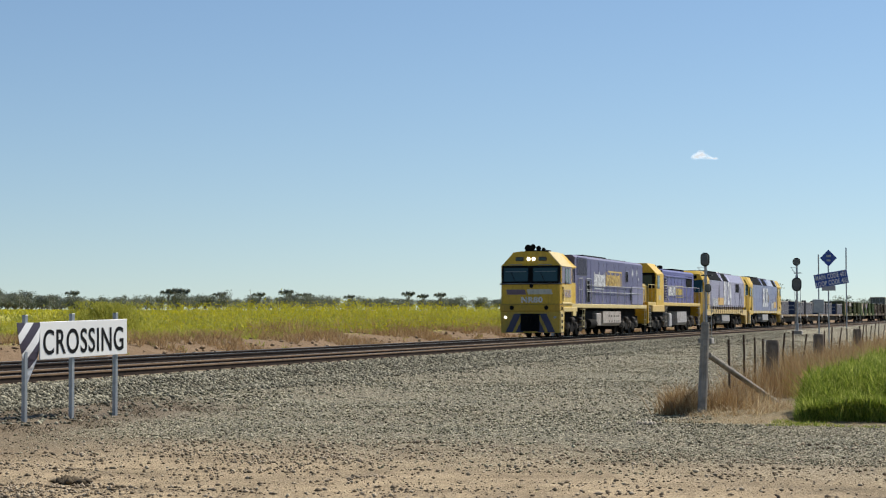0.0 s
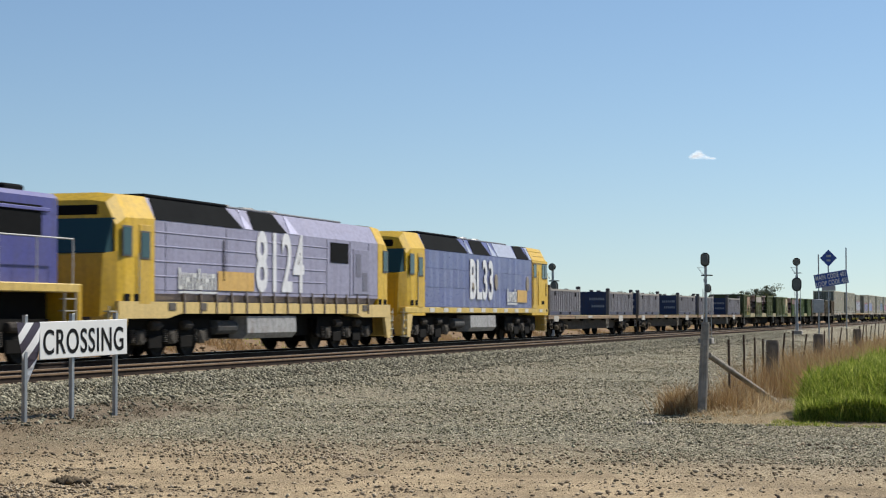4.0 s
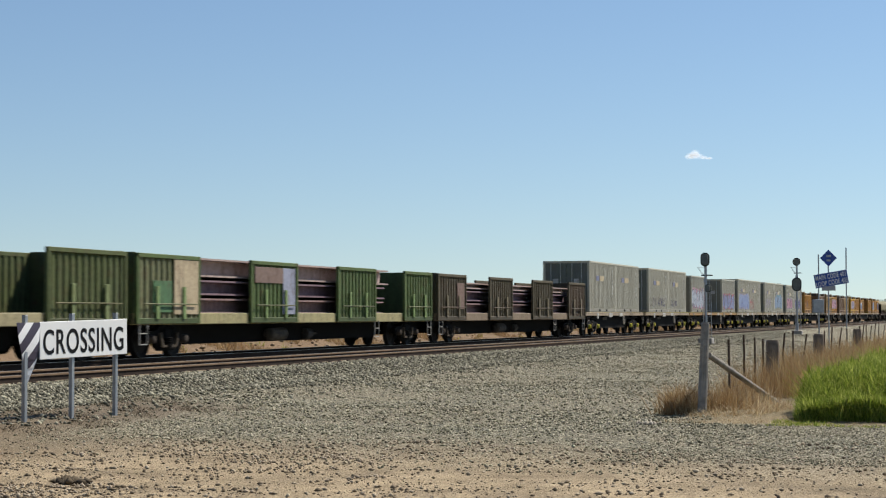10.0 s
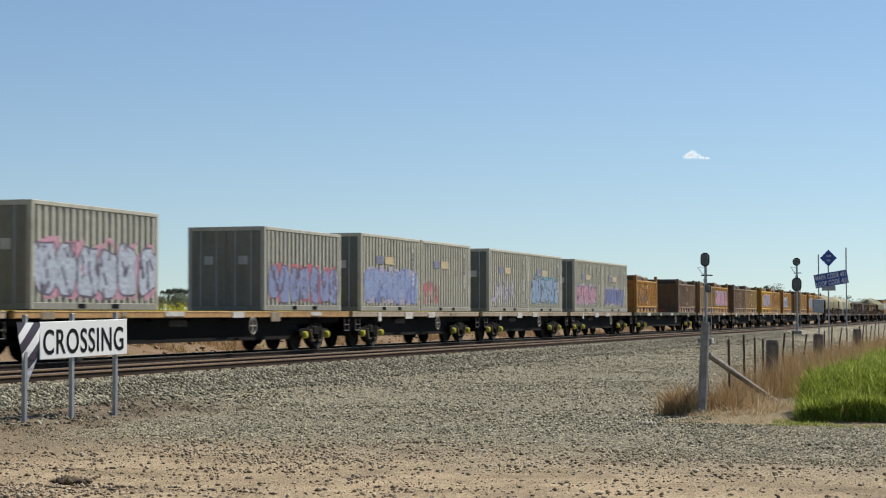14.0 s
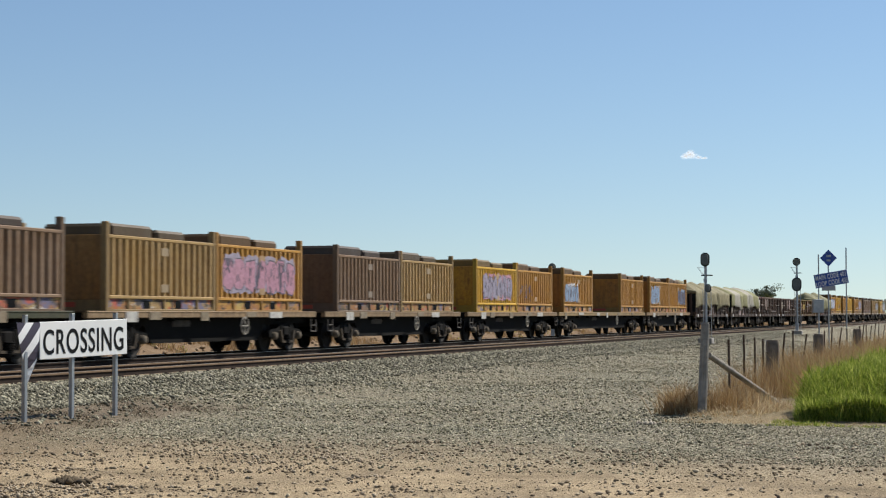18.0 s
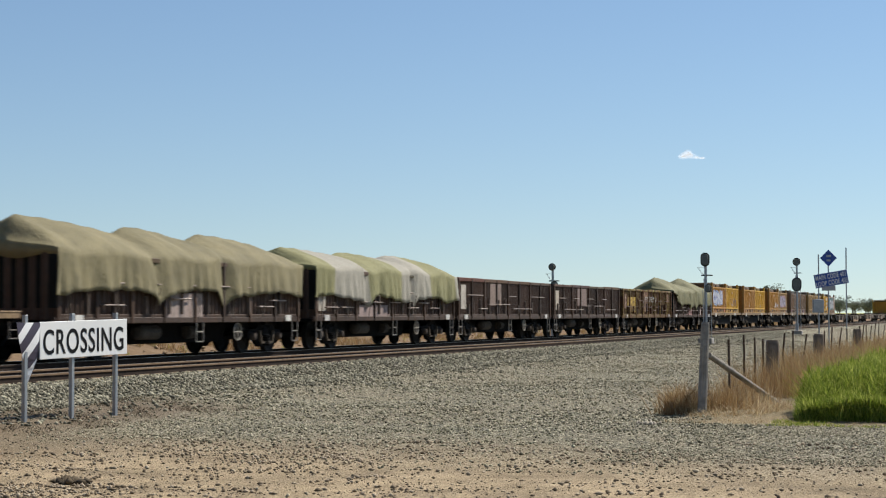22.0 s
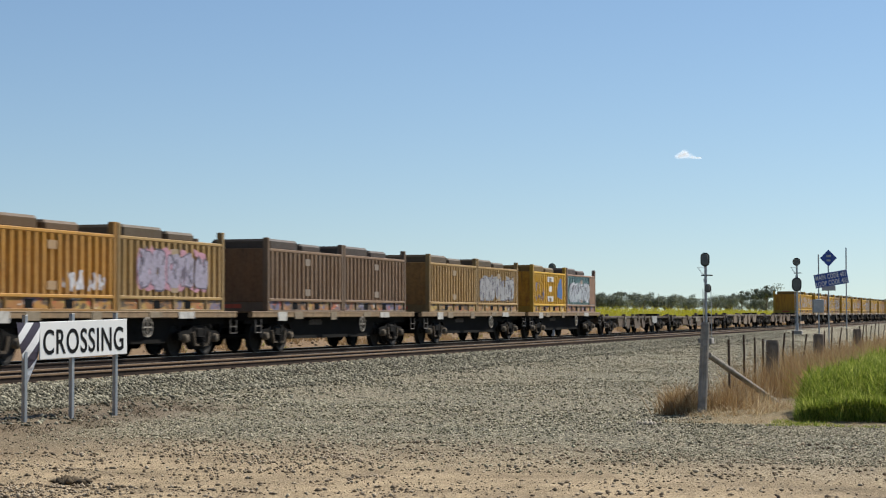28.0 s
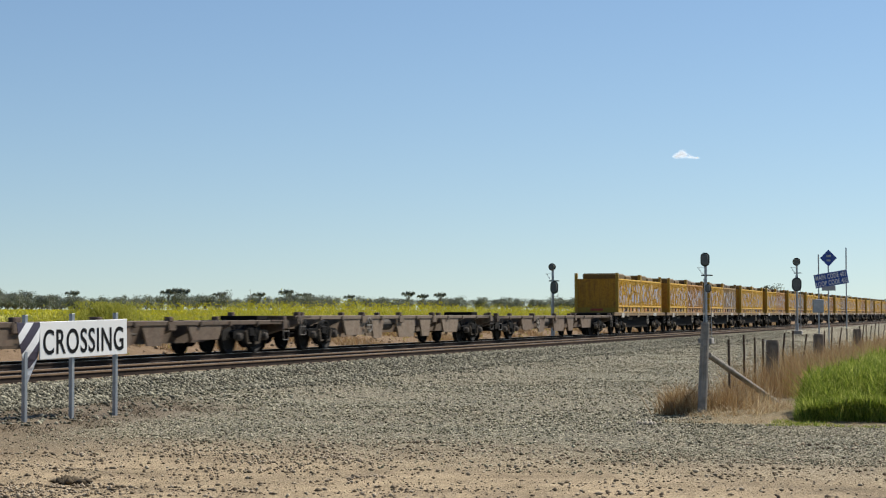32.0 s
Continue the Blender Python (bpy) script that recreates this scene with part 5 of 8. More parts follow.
def grey_container(h, color, label, marks=True, doors=(0.13, 0.145, 0.125)):
    """A closed 20 ft box with ribbed sides and plain double doors."""
    c = thing("shipping_container", Matrix(), label, "container", "containers on the train")
    corner_posts(c, L20, h, 0.0, color)
    for y, way in ((-W20 + 0.05, -1), (W20 - 0.05, 1)):
        part("side_wall", corrugated(0.13, L20 - 0.13, 0.16, h - 0.10, y - way * 0.014, 0.305, 0.052, way, 0.36), CRATE, c, "", color)
        part("bottom_rail", Shape().box(0.13, L20 - 0.13, min(y, y + 0.04 * way) - 0.01, max(y, y + 0.04 * way) + 0.01, 0.0, 0.16, 0.01), CRATE, c, "", tuple(k * 0.55 for k in color))
        for x in (2.05, 3.65):
            # flat black plate for the shade inside the pocket
            part("fork_pocket", Shape().box(x, x + 0.36, y + way * 0.051 - 0.003, y + way * 0.051 + 0.003, 0.03, 0.14), BLACK, c)
        part("top_rail", Shape().box(0.13, L20 - 0.13, min(y, y + 0.045 * way) - 0.01, max(y, y + 0.045 * way) + 0.01, h - 0.10, h, 0.01), CRATE, c, "", color)
    part("roof", Shape().box(0.1, L20 - 0.1, -W20 + 0.06, W20 - 0.06, h - 0.05, h - 0.015), CRATE, c, "", color)
    part("floor", Shape().box(0.1, L20 - 0.1, -W20 + 0.06, W20 - 0.06, 0.05, 0.16), UNDER, c, "", DARK)
    for y in (-W20 + 0.13, 0.005):
        # doors: dirt, and the shade of the end, both in the colour
        d = part("door", Shape().box(0.03, 0.07, y, y + W20 - 0.135, 0.14, h - 0.12, 0.01), CRATE, c, "dirty grey-green door, darkened for the end's shade", doors)
        for k in (0.3, 0.8):
            part("lock_bar", Shape().tube((0.015, y + k, 0.1), (0.015, y + k, h - 0.08), 0.017, 6), GALV, d)
        part("door_plate", Shape().box(0.022, 0.03, y + 0.42, y + 0.70, h * 0.55, h * 0.65), CRATE, d, "", (0.5, 0.5, 0.48))
    part("header", Shape().box(0.0, 0.1, -W20 + 0.13, W20 - 0.13, h - 0.12, h, 0.01), CRATE, c, "", color)
    part("end_wall", turned(corrugated(0, 2 * W20 - 0.26, 0.1, h - 0.1, L20 - 0.06, 0.25, 0.036, 1), 2 * W20 - 0.26), CRATE, c, "", color)
    part("threshold", Shape().box(0.0, 0.1, -W20 + 0.13, W20 - 0.13, 0.0, 0.14, 0.01), CRATE, c, "", tuple(k * 0.5 for k in color))
    if marks:
        z = h * 0.62
        part("blue_mark", Shape().box(1.45, 2.15, -W20 - 0.004, -W20 + 0.002, z, z + 0.26), PAINT, c, "faded blue mark", (0.17, 0.17, 0.27))
        part("yellow_mark", Shape().box(2.3, 3.2, -W20 - 0.004, -W20 + 0.002, z, z + 0.26), PAINT, c, "faded yellow mark", (0.55, 0.42, 0.22))
        for i in range(9):
            part("number_bar", cached("number_bar", lambda: Shape().box(0, 0.15, 0, 0.006, 0, 0.12).mesh("number_bar")), PAINT, c, "", ((0.20, 0.20, 0.18), (0.6, 0.6, 0.54))[i * 5 % 7 % 2]).location = (5.2, -W20 - 0.003, 0.75 + i * 0.17)
    return c


def half_container():
    """A half-height blue box with pale ribbed sides, raised corners and a dipping rim."""
    c = thing("half_height_container", Matrix(), "navy half-height container, ribbed sides paled by fading and painted sunlight", "container", "containers on the train")
    # one blue paint: fading and sunlight both lighten the sides' colour
    navy, pale, rim = (0.012, 0.034, 0.105), (0.33, 0.32, 0.345), (0.36, 0.33, 0.29)
    h = 1.26
    for x in (0, L20 - 0.17):
        for y in (-W20, W20 - 0.17):
            p = part("corner_post", Shape().box(x, x + 0.17, y, y + 0.17, 0, h + 0.06, 0.015), CRATE, c, "", (0.16, 0.145, 0.14))
            part("corner_casting", Shape().box(x - 0.01, x + 0.19, y - 0.01, y + 0.19, h + 0.02, h + 0.15, 0.02), CRATE, p, "", (0.08, 0.075, 0.075))
    for y, way in ((-W20 + 0.05, -1), (W20 - 0.05, 1)):
        part("side_wall", corrugated(0.17, L20 - 0.17, 0.17, h - 0.10, y - way * 0.04, 0.36, 0.10, way, 0.34), FADED, c, "", pale)
        part("top_rail", Shape().prism([(0.17, h - 0.12), (L20 - 0.17, h - 0.12), (L20 - 0.17, h + 0.03), (L20 - 0.5, h - 0.03), (0.5, h - 0.03), (0.17, h + 0.03)], min(y, y + way * 0.06), max(y, y + way * 0.06), 'y'), CRATE, c, "", rim)
        part("bottom_rail", Shape().box(0.17, L20 - 0.17, min(y, y + way * 0.05), max(y, y + way * 0.05), 0, 0.17, 0.01), CRATE, c, "", (0.05, 0.055, 0.10))
        for x in (1.9, 3.7):
            # pocket not hollowed: its inner shade is a black plate
            part("fork_pocket", Shape().box(x, x + 0.36, y + way * 0.052 - 0.003, y + way * 0.052 + 0.003, 0.03, 0.15), BLACK, c)
        for x in (0.95, 4.9):
            part("latch", Shape().box(x, x + 0.12, y + way * 0.06 - 0.02, y + way * 0.06 + 0.02, h - 0.36, h - 0.14, 0.01), BLACK, c)
    for x0, x1, e in ((0.02, 0.07, -1), (L20 - 0.07, L20 - 0.02, 1)):
        en = part("end_wall", Shape().box(x0, x1, -W20 + 0.17, W20 - 0.17, 0, h - 0.02, 0.01), CRATE, c, "navy end wall", navy)
        xx = x0 - 0.006 if e < 0 else x1 + 0.001
        part("emblem", Shape().lathe([(0.0, 0), (0.13, 0), (0.13, 0.005), (0.0, 0.005)], (xx, 0.45 * -e, h * 0.62), 'x', 12), CRATE, en, "pale round mark", (0.4, 0.45, 0.5))
        s = Shape()
        for k, (a, n) in enumerate(((0.62, 7), (0.32, 6))):
            for i in range(n):
                s.box(xx, xx + 0.005, -0.95 + i * 0.12, -0.95 + i * 0.12 + 0.085, h * a, h * a + 0.13)
        s.box(xx, xx + 0.005, 0.3, 0.55, h * 0.32, h * 0.32 + 0.1).box(xx, xx + 0.005, 0.7, 0.9, h * 0.32, h * 0.32 + 0.1)
        part("number_bars", s, CRATE, en, "pale unreadable lettering", (0.3, 0.34, 0.40))
    part("floor", Shape().box(0.1, L20 - 0.1, -W20 + 0.06, W20 - 0.06, 0.08, 0.17), UNDER, c, "", DARK)
    return c


def bulk_container(color, label, tint=None):
    """An open-topped ore box with ribbed sides, tall corner posts and raised hatches."""
    c = thing("ore_container", Matrix(), label, "container", "containers on the train")
    h, dk = 1.86, tuple(k * 0.55 for k in color)
    corner_posts(c, L20, h, 0.31, tuple(k * 0.62 for k in color), t=0.16)
    for y, way in ((-W20 + 0.06, -1), (W20 - 0.06, 1)):
        part("side_wall", corrugated(0.16, L20 - 0.16, 0.40, h - 0.08, y - way * 0.065, 0.34, 0.115, way, 0.31), ORE, c, "", tint or color)
        part("top_rail", Shape().box(0.16, L20 - 0.16, min(y, y + way * 0.06), max(y, y + way * 0.06), h - 0.08, h, 0.012), CRATE, c, "", color)
        part("mid_rail", Shape().box(0.16, L20 - 0.16, min(y, y + way * 0.065), max(y, y + way * 0.065), 0.32, 0.40, 0.012), CRATE, c, "", color)
        part("skirt", Shape().box(0.16, L20 - 0.16, min(y, y + way * 0.02), max(y, y + way * 0.02), 0.04, 0.32), SKIRT, c, "dull skirt with rust, red, blue and yellow stains", tuple(k * 0.75 for k in color))
        part("bottom_rail", Shape().box(0.16, L20 - 0.16, min(y, y + way * 0.06), max(y, y + way * 0.06), 0.0, 0.07, 0.01), CRATE, c, "", dk)
        for x in (1.95, 3.7):
            # black plate drawn as the pocket's dark inside
            part("fork_pocket", Shape().box(x, x + 0.36, y + way * 0.024 - 0.004, y + way * 0.024 + 0.004, 0.09, 0.28), BLACK, c)
        for x in (1.1, 3.0, 4.9):
            part("skirt_rib", Shape().box(x, x + 0.10, min(y, y + way * 0.06), max(y, y + way * 0.06), 0.07, 0.32, 0.008), CRATE, c, "", dk)
        for z in (0.50, 1.42):
            part("data_plate", Shape().box(2.86, 3.26, y + way * 0.056 - 0.003, y + way * 0.056 + 0.003, z, z + 0.20), CRATE, c, "small pale data plate", tuple(0.5 * k + q for k, q in zip(color, (0.14, 0.13, 0.11))))
    for x, e in ((0.06, -1), (L20 - 0.06, 1)):
        # box colour cut down and warmed: rust plus the shade on the ends
        part("end_wall", Shape().box(min(x, x - e * 0.05), max(x, x - e * 0.05), -W20 + 0.16, W20 - 0.16, 0.3, h, 0.01), WORN, c, "rust-stained end wall, darkened for its shade", tuple(k * q for k, q in zip(color, (0.70, 0.56, 0.42))))
        part("end_skirt", Shape().box(min(x, x - e * 0.05), max(x, x - e * 0.05), -W20 + 0.16, W20 - 0.16, 0.0, 0.3), CRATE, c, "", dk)
        part("end_mark", Shape().box(min(x, x + e * 0.006), max(x, x + e * 0.006), -0.35, 0.35, 0.12, 0.24), CRATE, c, "red warning mark", (0.5, 0.07, 0.03))
    part("lid", Shape().box(0.16, L20 - 0.16, -W20 + 0.12, W20 - 0.12, h - 0.12, h - 0.03, 0.01), CRATE, c, "", dk)
    for x0, x1, z in ((0.75, 2.9, 0.31), (3.15, 4.75, 0.24)):
        part("hatch", Shape().box(x0, x1, -0.95, 0.95, h - 0.03, h + z, 0.07), CRATE, c, "", tuple(k * 0.18 + 0.008 for k in color))
    return c

# ---------------------------------------------------------------- open wagons
def open_wagon(length, color, label, panels, seed, steel):
    """A bogie open wagon with ribbed steel sides, doors, rails and steps."""
    r = random.Random(seed)
    w = thing("open_wagon", Matrix(), label, "railway wagon", "wagons of the train")
    z0, z1 = 0.98, 2.5
    dk = tuple(k * 0.5 for k in color)
    for y, way in ((-1.28, -1), (1.28, 1)):
        n = 8
        p = (length - 0.5) / n
        for i in range(n):
            x = 0.25 + i * p
            part("side_panel", corrugated(x + 0.05, x + p - 0.05, z0 + 0.1, z1 - 0.1, y - way * 0.02, 0.23, 0.055, way, 0.25), steel, w, "", tuple(q * (0.75, 1.1, 0.9, 0.65)[(i * 3 + seed) % 4] for q in color))
            part("stanchion", Shape().box(x - 0.06, x + 0.06, min(y, y + way * 0.10), max(y, y + way * 0.10), z0 - 0.1, z1, 0.012), steel, w, "", dk if i % 2 else color)
        part("stanchion", Shape().box(length - 0.31, length - 0.19, min(y, y + way * 0.10), max(y, y + way * 0.10), z0 - 0.1, z1, 0.012), steel, w, "", color)
        for k in range(4):
            a, dz = 0.15 + (length - 0.3) * k / 4, 0.05 * r.random()
            part("top_rail", Shape().box(a, a + (length - 0.3) / 4 - 0.03, min(y, y + way * 0.08), max(y, y + way * 0.08), z1 - 0.12, z1 - 0.02 + dz, 0.015), steel, w, "", tuple(q * (0.9 + 0.5 * r.random()) for q in color))
        part("side_sill", Shape().box(0.1, length - 0.1, min(y, y + way * 0.07), max(y, y + way * 0.07), z0 - 0.10, z0 + 0.05, 0.015), steel, w, "", dk)
        part("door_sill", Shape().box(0.25, length - 0.25, min(y, y + way * 0.045), max(y, y + way * 0.045), z0 + 0.05, z0 + 0.12, 0.01), steel, w, "", tuple(q * 0.7 for q in color))
        if way < 0:
            for i, (x, a, zz, b, cc) in enumerate(panels):
                part("painted_panel", Shape().box(x, x + a, y - 0.052, y - 0.040, zz, zz + b, 0.004), steel, w, "pale faded panel", cc)
            for i in range(12):
                x = 0.9 + (length - 2.6) * (i + 0.5 * r.random()) / 12
                z = r.choice((1.32, 1.5, 1.85))
                part("grab_rail", Shape().path([(x, y - 0.04, z), (x, y - 0.12, z), (x + 1.0, y - 0.12, z), (x + 1.0, y - 0.04, z)], 0.022), steel, w, "", (0.46, 0.37, 0.31))
            for i in range(9):
                x = 0.8 + i * (length - 2) / 9 + r.random()
                part("door_latch", Shape().box(x, x + 0.06, y - 0.12, y - 0.02, 1.1, 1.45 + 0.3 * r.random(), 0.01), steel, w, "", (0.20, 0.15, 0.12))
            for x in (0.9, length - 1.3):
                part("data_plate", Shape().box(x, x + 0.4, y - 0.115, y - 0.095, z0 - 0.08, z0 + 0.10, 0.004), steel, w, "small white plate", (0.75, 0.73, 0.68))
    for x in (0.14, length - 0.20):
        part("end_wall", turned(corrugated(0, 2.56, z0, z1, x, 0.32, 0.05, -1 if x < 1 else 1), 2.56), steel, w, "", dk)
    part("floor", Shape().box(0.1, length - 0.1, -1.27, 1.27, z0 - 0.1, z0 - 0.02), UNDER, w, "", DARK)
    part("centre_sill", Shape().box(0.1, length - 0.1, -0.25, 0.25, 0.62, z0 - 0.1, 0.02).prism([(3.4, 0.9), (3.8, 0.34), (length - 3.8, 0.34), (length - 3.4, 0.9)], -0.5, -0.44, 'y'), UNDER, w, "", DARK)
    for x in (2.1, length - 2.1):
        bogie(w, x, (0.09, 0.07, 0.055))
    coupler(w, 0.1, -1)
    coupler(w, length - 0.1, 1)
    steps_iron(w, 0.5, 0.32, 0.9, (0.33, 0.3, 0.27), -1.34)
    steps_iron(w, length - 0.5, 0.32, 0.9, (0.33, 0.3, 0.27), -1.34)
    steps_iron(w, length * 0.52, 0.38, 0.9, (0.38, 0.35, 0.31), -1.34)
    underfloor(w, 0, length, z0)
    handwheel(w, length * 0.7, 0.62)
    return w


def canvas(name, length, peaks, hem, colors, label, seed, bare=0.0):
    """A tarpaulin drawn over a heaped load: creased over the top, hanging in folds at the sides, closed at the ends."""
    r = random.Random(seed)
    nx, ny = 150, 40
    v = []
    ph = [r.uniform(0, 6) for _ in range(8)]

    def top(x):
        z = 3.0
        for a, b, zp in peaks:
            k = (x - a) / (b - a)
            if 0 <= k <= 1:
                z = max(z, 3.0 + (zp - 3.0) * min(1.0, math.sin(min(k / 0.2, 1) * math.pi / 2)) * (1 - 0.9 * max(0.0, (k - 0.2) / 0.8) ** 1.8))
        return z

    def pinch(x):
        """How near a valley between two humps lies, 0 to 1."""
        return max(max(0.0, 1 - abs(x - a) / 0.45) for a, b, zp in peaks[1:])

    def crease(x, k):
        """Sharp ridges where ropes and bows stretch the cloth."""
        return abs(((x * k + 0.6 * math.sin(x * 0.9 + ph[7])) % 2) - 1)
    for i in range(nx + 1):
        x = length * max(i - 2, 0) / (nx - 4) if i < nx - 1 else length
        x = min(x, length)
        e = min(x, length - x)
        zt = 2.5 + (top(x) - 2.5) * (1 - max(0, 1 - e / 0.5) ** 2.2 * 0.6) + 0.010 * math.sin(x * 5.3 + ph[1])
        sag = 0.07 * math.sin(x * 1.3 + ph[2]) + 0.10 * (crease(x, 0.35) - 0.5) + 0.025 * math.sin(x * 6.1 + ph[4] + math.sin(2 * x))
        for j in range(ny + 1):
            q = -1 + 2 * j / ny
            a = abs(q)
            eave = 2.60 + 0.04 * math.sin(x * 2.1 + ph[3]) - 0.07 * crease(x, 0.36)
            if a < 0.6:
                k = a / 0.6
                y = (1.39 - 0.12 * pinch(x)) * k
                z = zt - (zt - eave) * (0.55 * k + 0.45 * k ** 4.0) - 0.10 * crease(x, 0.36) * math.sin(math.pi * k) - 0.012 * k * math.sin(x * 5 + 4 * q)
            else:
                k = (a - 0.6) / 0.4
                fold = (crease(x, 0.8) - 0.5) * 0.16 + math.sin(x * 11.1 + ph[6] + 2 * math.sin(1.7 * x)) * 0.035
                y, z = 1.43 + 0.06 * k + fold * k - 0.16 * pinch(x) * (1 - 0.5 * k), eave - (eave - hem - sag - bare * max(0.0, 1 - x / 2.4) + 0.3 * pinch(x)) * k
            if i in (0, nx):
                z, y = min(z, 2.42 + 0.05 * math.sin(9 * q)), y * 0.97
            v.append((x + (0.02 if i == 0 else -0.02 if i == nx else 0) + (0.05 * math.sin(7 * q) if i < 3 else 0), math.copysign(y, q), z))
    f = [(i * (ny + 1) + j, (i + 1) * (ny + 1) + j, (i + 1) * (ny + 1) + j + 1, i * (ny + 1) + j + 1) for i in range(nx) for j in range(ny)]
    me = Shape().add(v, f).mesh(name, True)
    me.materials.append(colors)
    ob = new(name, me)
    ob.modifiers.new("thickness", 'SOLIDIFY').thickness = 0.012
    for x in (0.06, length - 0.12):
        # flaps coloured near-black for the shade on the tarpaulin's ends
        part("end_flap", Shape().prism([(-1.36, 1.25), (-1.38, 2.46), (-0.9, 2.56), (0.9, 2.56), (1.38, 2.46), (1.36, 1.25)], x, x + 0.05), FLAPSHADE, ob, "end cloth with its shade painted near-black")
    for k in range(7):
        x = 0.5 + (length - 1) * k / 6
        part("rope", Shape().tube((x, -1.47, hem + 0.15), (x + 0.25 * math.sin(k * 2.3), -1.40, 0.98), 0.012, 5), TIMBER, ob, "lashing rope")
    return tagged(ob, label, "tarpaulin", "tarpaulins on the train")


def canvas_material(name, a, b_, stripe=0.0):
    m, t, b = mat(name)
    p = coords(t)
    col = ramp(t, tex(t, p, 1.2, 5, 0.6), [(0.3, a), (0.7, b_)])
    if stripe:
        w = t.nodes.new("ShaderNodeTexWave")
        w.inputs["Scale"].default_value = stripe
        w.inputs["Distortion"].default_value = 1.2
        t.links.new(p, w.inputs["Vector"])
        col = mix(t, ramp(t, w.outputs[0], [(0.48, 0.0), (0.54, 1.0)]), col, (0.28, 0.26, 0.21))
    col = mix(t, ramp(t, tex(t, p, 14, 4, 0.7), [(0.45, 0.0), (0.85, 0.5)]), col, (0.12, 0.11, 0.07))
    t.links.new(col, b.inputs["Base Color"])
    b.inputs["Roughness"].default_value = 0.85
    bump(t, b, tex(t, scaled(t, p, 1.0, 1.0, 0.5), 6, 6, 0.65), 0.6, 0.07)
    return m


# canvas of the shaded ends, the shade being in the colour
FLAPSHADE = plain("end_cloth_shade", (0.014, 0.016, 0.015), 0.9, 0, 0.4, 5, 0.4, 0.03, spec=0.1)
OLIVE = canvas_material("olive_canvas", (0.115, 0.098, 0.045), (0.205, 0.172, 0.083))
GREENISH = canvas_material("green_canvas", (0.095, 0.092, 0.038), (0.18, 0.165, 0.075))
STRIPED = canvas_material("olive_and_grey_canvas", (0.145, 0.14, 0.055), (0.225, 0.21, 0.09), 0.05)


# ---------------------------------------------------------------- steel wagons with bulkhead panels
def steel_wagon(length, color, alt, sillc, label, seed, plates, last=20.2):
    r = random.Random(seed)
    w = thing("steel_wagon", Matrix(), label, "railway wagon", "wagons of the train")
    z0, z1 = 0.86, 2.62
    dk = tuple(k * 0.6 for k in color)
    spans = ((0.1, 3.65), (6.9, 10.3), (13.6, 17.1), (last, length - 0.25))
    for y, way in ((-1.28, -1), (1.28, 1)):
        part("side_sill", Shape().box(0.1, length - 0.1, min(y, y - way * 0.12), max(y, y - way * 0.12), z0 - 0.02, z0 + 0.28, 0.015), WORN, w, "", sillc)
        for i, (a, b) in enumerate(spans):
            c = part("wall_panel", corrugated(a + 0.08, b - 0.08, z0 + 0.14, z1 - 0.1, y, 0.30, 0.045, way, 0.38), WORN, w, "", color if (i + seed) % 4 != 1 else alt)
            part("panel_frame", Shape().box(a, a + 0.11, min(y, y + way * 0.09), max(y, y + way * 0.09), z0, z1, 0.012), WORN, c, "", color)
            part("panel_frame", Shape().box(b - 0.11, b, min(y, y + way * 0.09), max(y, y + way * 0.09), z0, z1, 0.012), WORN, c, "", color)
            part("top_rail", Shape().box(a, b, min(y, y + way * 0.09), max(y, y + way * 0.09), z1 - 0.11, z1, 0.012), WORN, c, "", color)
            part("bottom_rail", Shape().box(a, b, min(y, y + way * 0.08), max(y, y + way * 0.08), z0, z0 + 0.15, 0.012), WORN, c, "", dk)
            for k in (0.28, 0.70):
                x = a + (b - a) * k
                part("strap", Shape().box(x, x + 0.16, y + way * 0.10 - 0.02, y + way * 0.10 + 0.02, z0 + 0.12, z0 + 0.95, 0.008), WORN, c, "", tuple(min(1, q * 1.9 + 0.04) for q in color))
            part("grab_rail", Shape().tube((a + 0.3, y + way * 0.13, z0 + 0.5), (b - 0.3, y + way * 0.13, z0 + 0.5), 0.02, 6), WORN, c, "", alt)
    for i, (x, a, zz, b, cc) in enumerate(plates):
        part("painted_panel", Shape().box(x, x + a, -1.28 - 0.075, -1.28 - 0.055, zz, zz + b, 0.004), WORN, w, "weathered patch panel", cc)
    for x in (0.1, length - 0.36):
        part("bulkhead", Shape().box(x, x + 0.10, -1.27, 1.27, z0, z1 + 0.02, 0.012), WORN, w, "", dk)
    part("floor", Shape().box(0.1, length - 0.1, -1.16, 1.16, z0, z0 + 0.12), UNDER, w, "", DARK)
    part("centre_sill", Shape().box(0.1, length - 0.1, -0.25, 0.25, 0.55, z0, 0.02).prism([(3.8, z0), (4.3, 0.30), (length - 4.3, 0.30), (length - 3.8, z0)], -0.56, -0.48, 'y'), UNDER, w, "", DARK)
    for x in (2.3, length - 2.3):
        bogie(w, x, (0.09, 0.07, 0.055))
    coupler(w, 0.1, -1)
    coupler(w, length - 0.1, 1)
    for x in (0.5, length * 0.74, length - 0.5):
        steps_iron(w, x, 0.35, 0.9, (0.45, 0.42, 0.38), -1.33)
    underfloor(w, 0, length, z0)
    return w


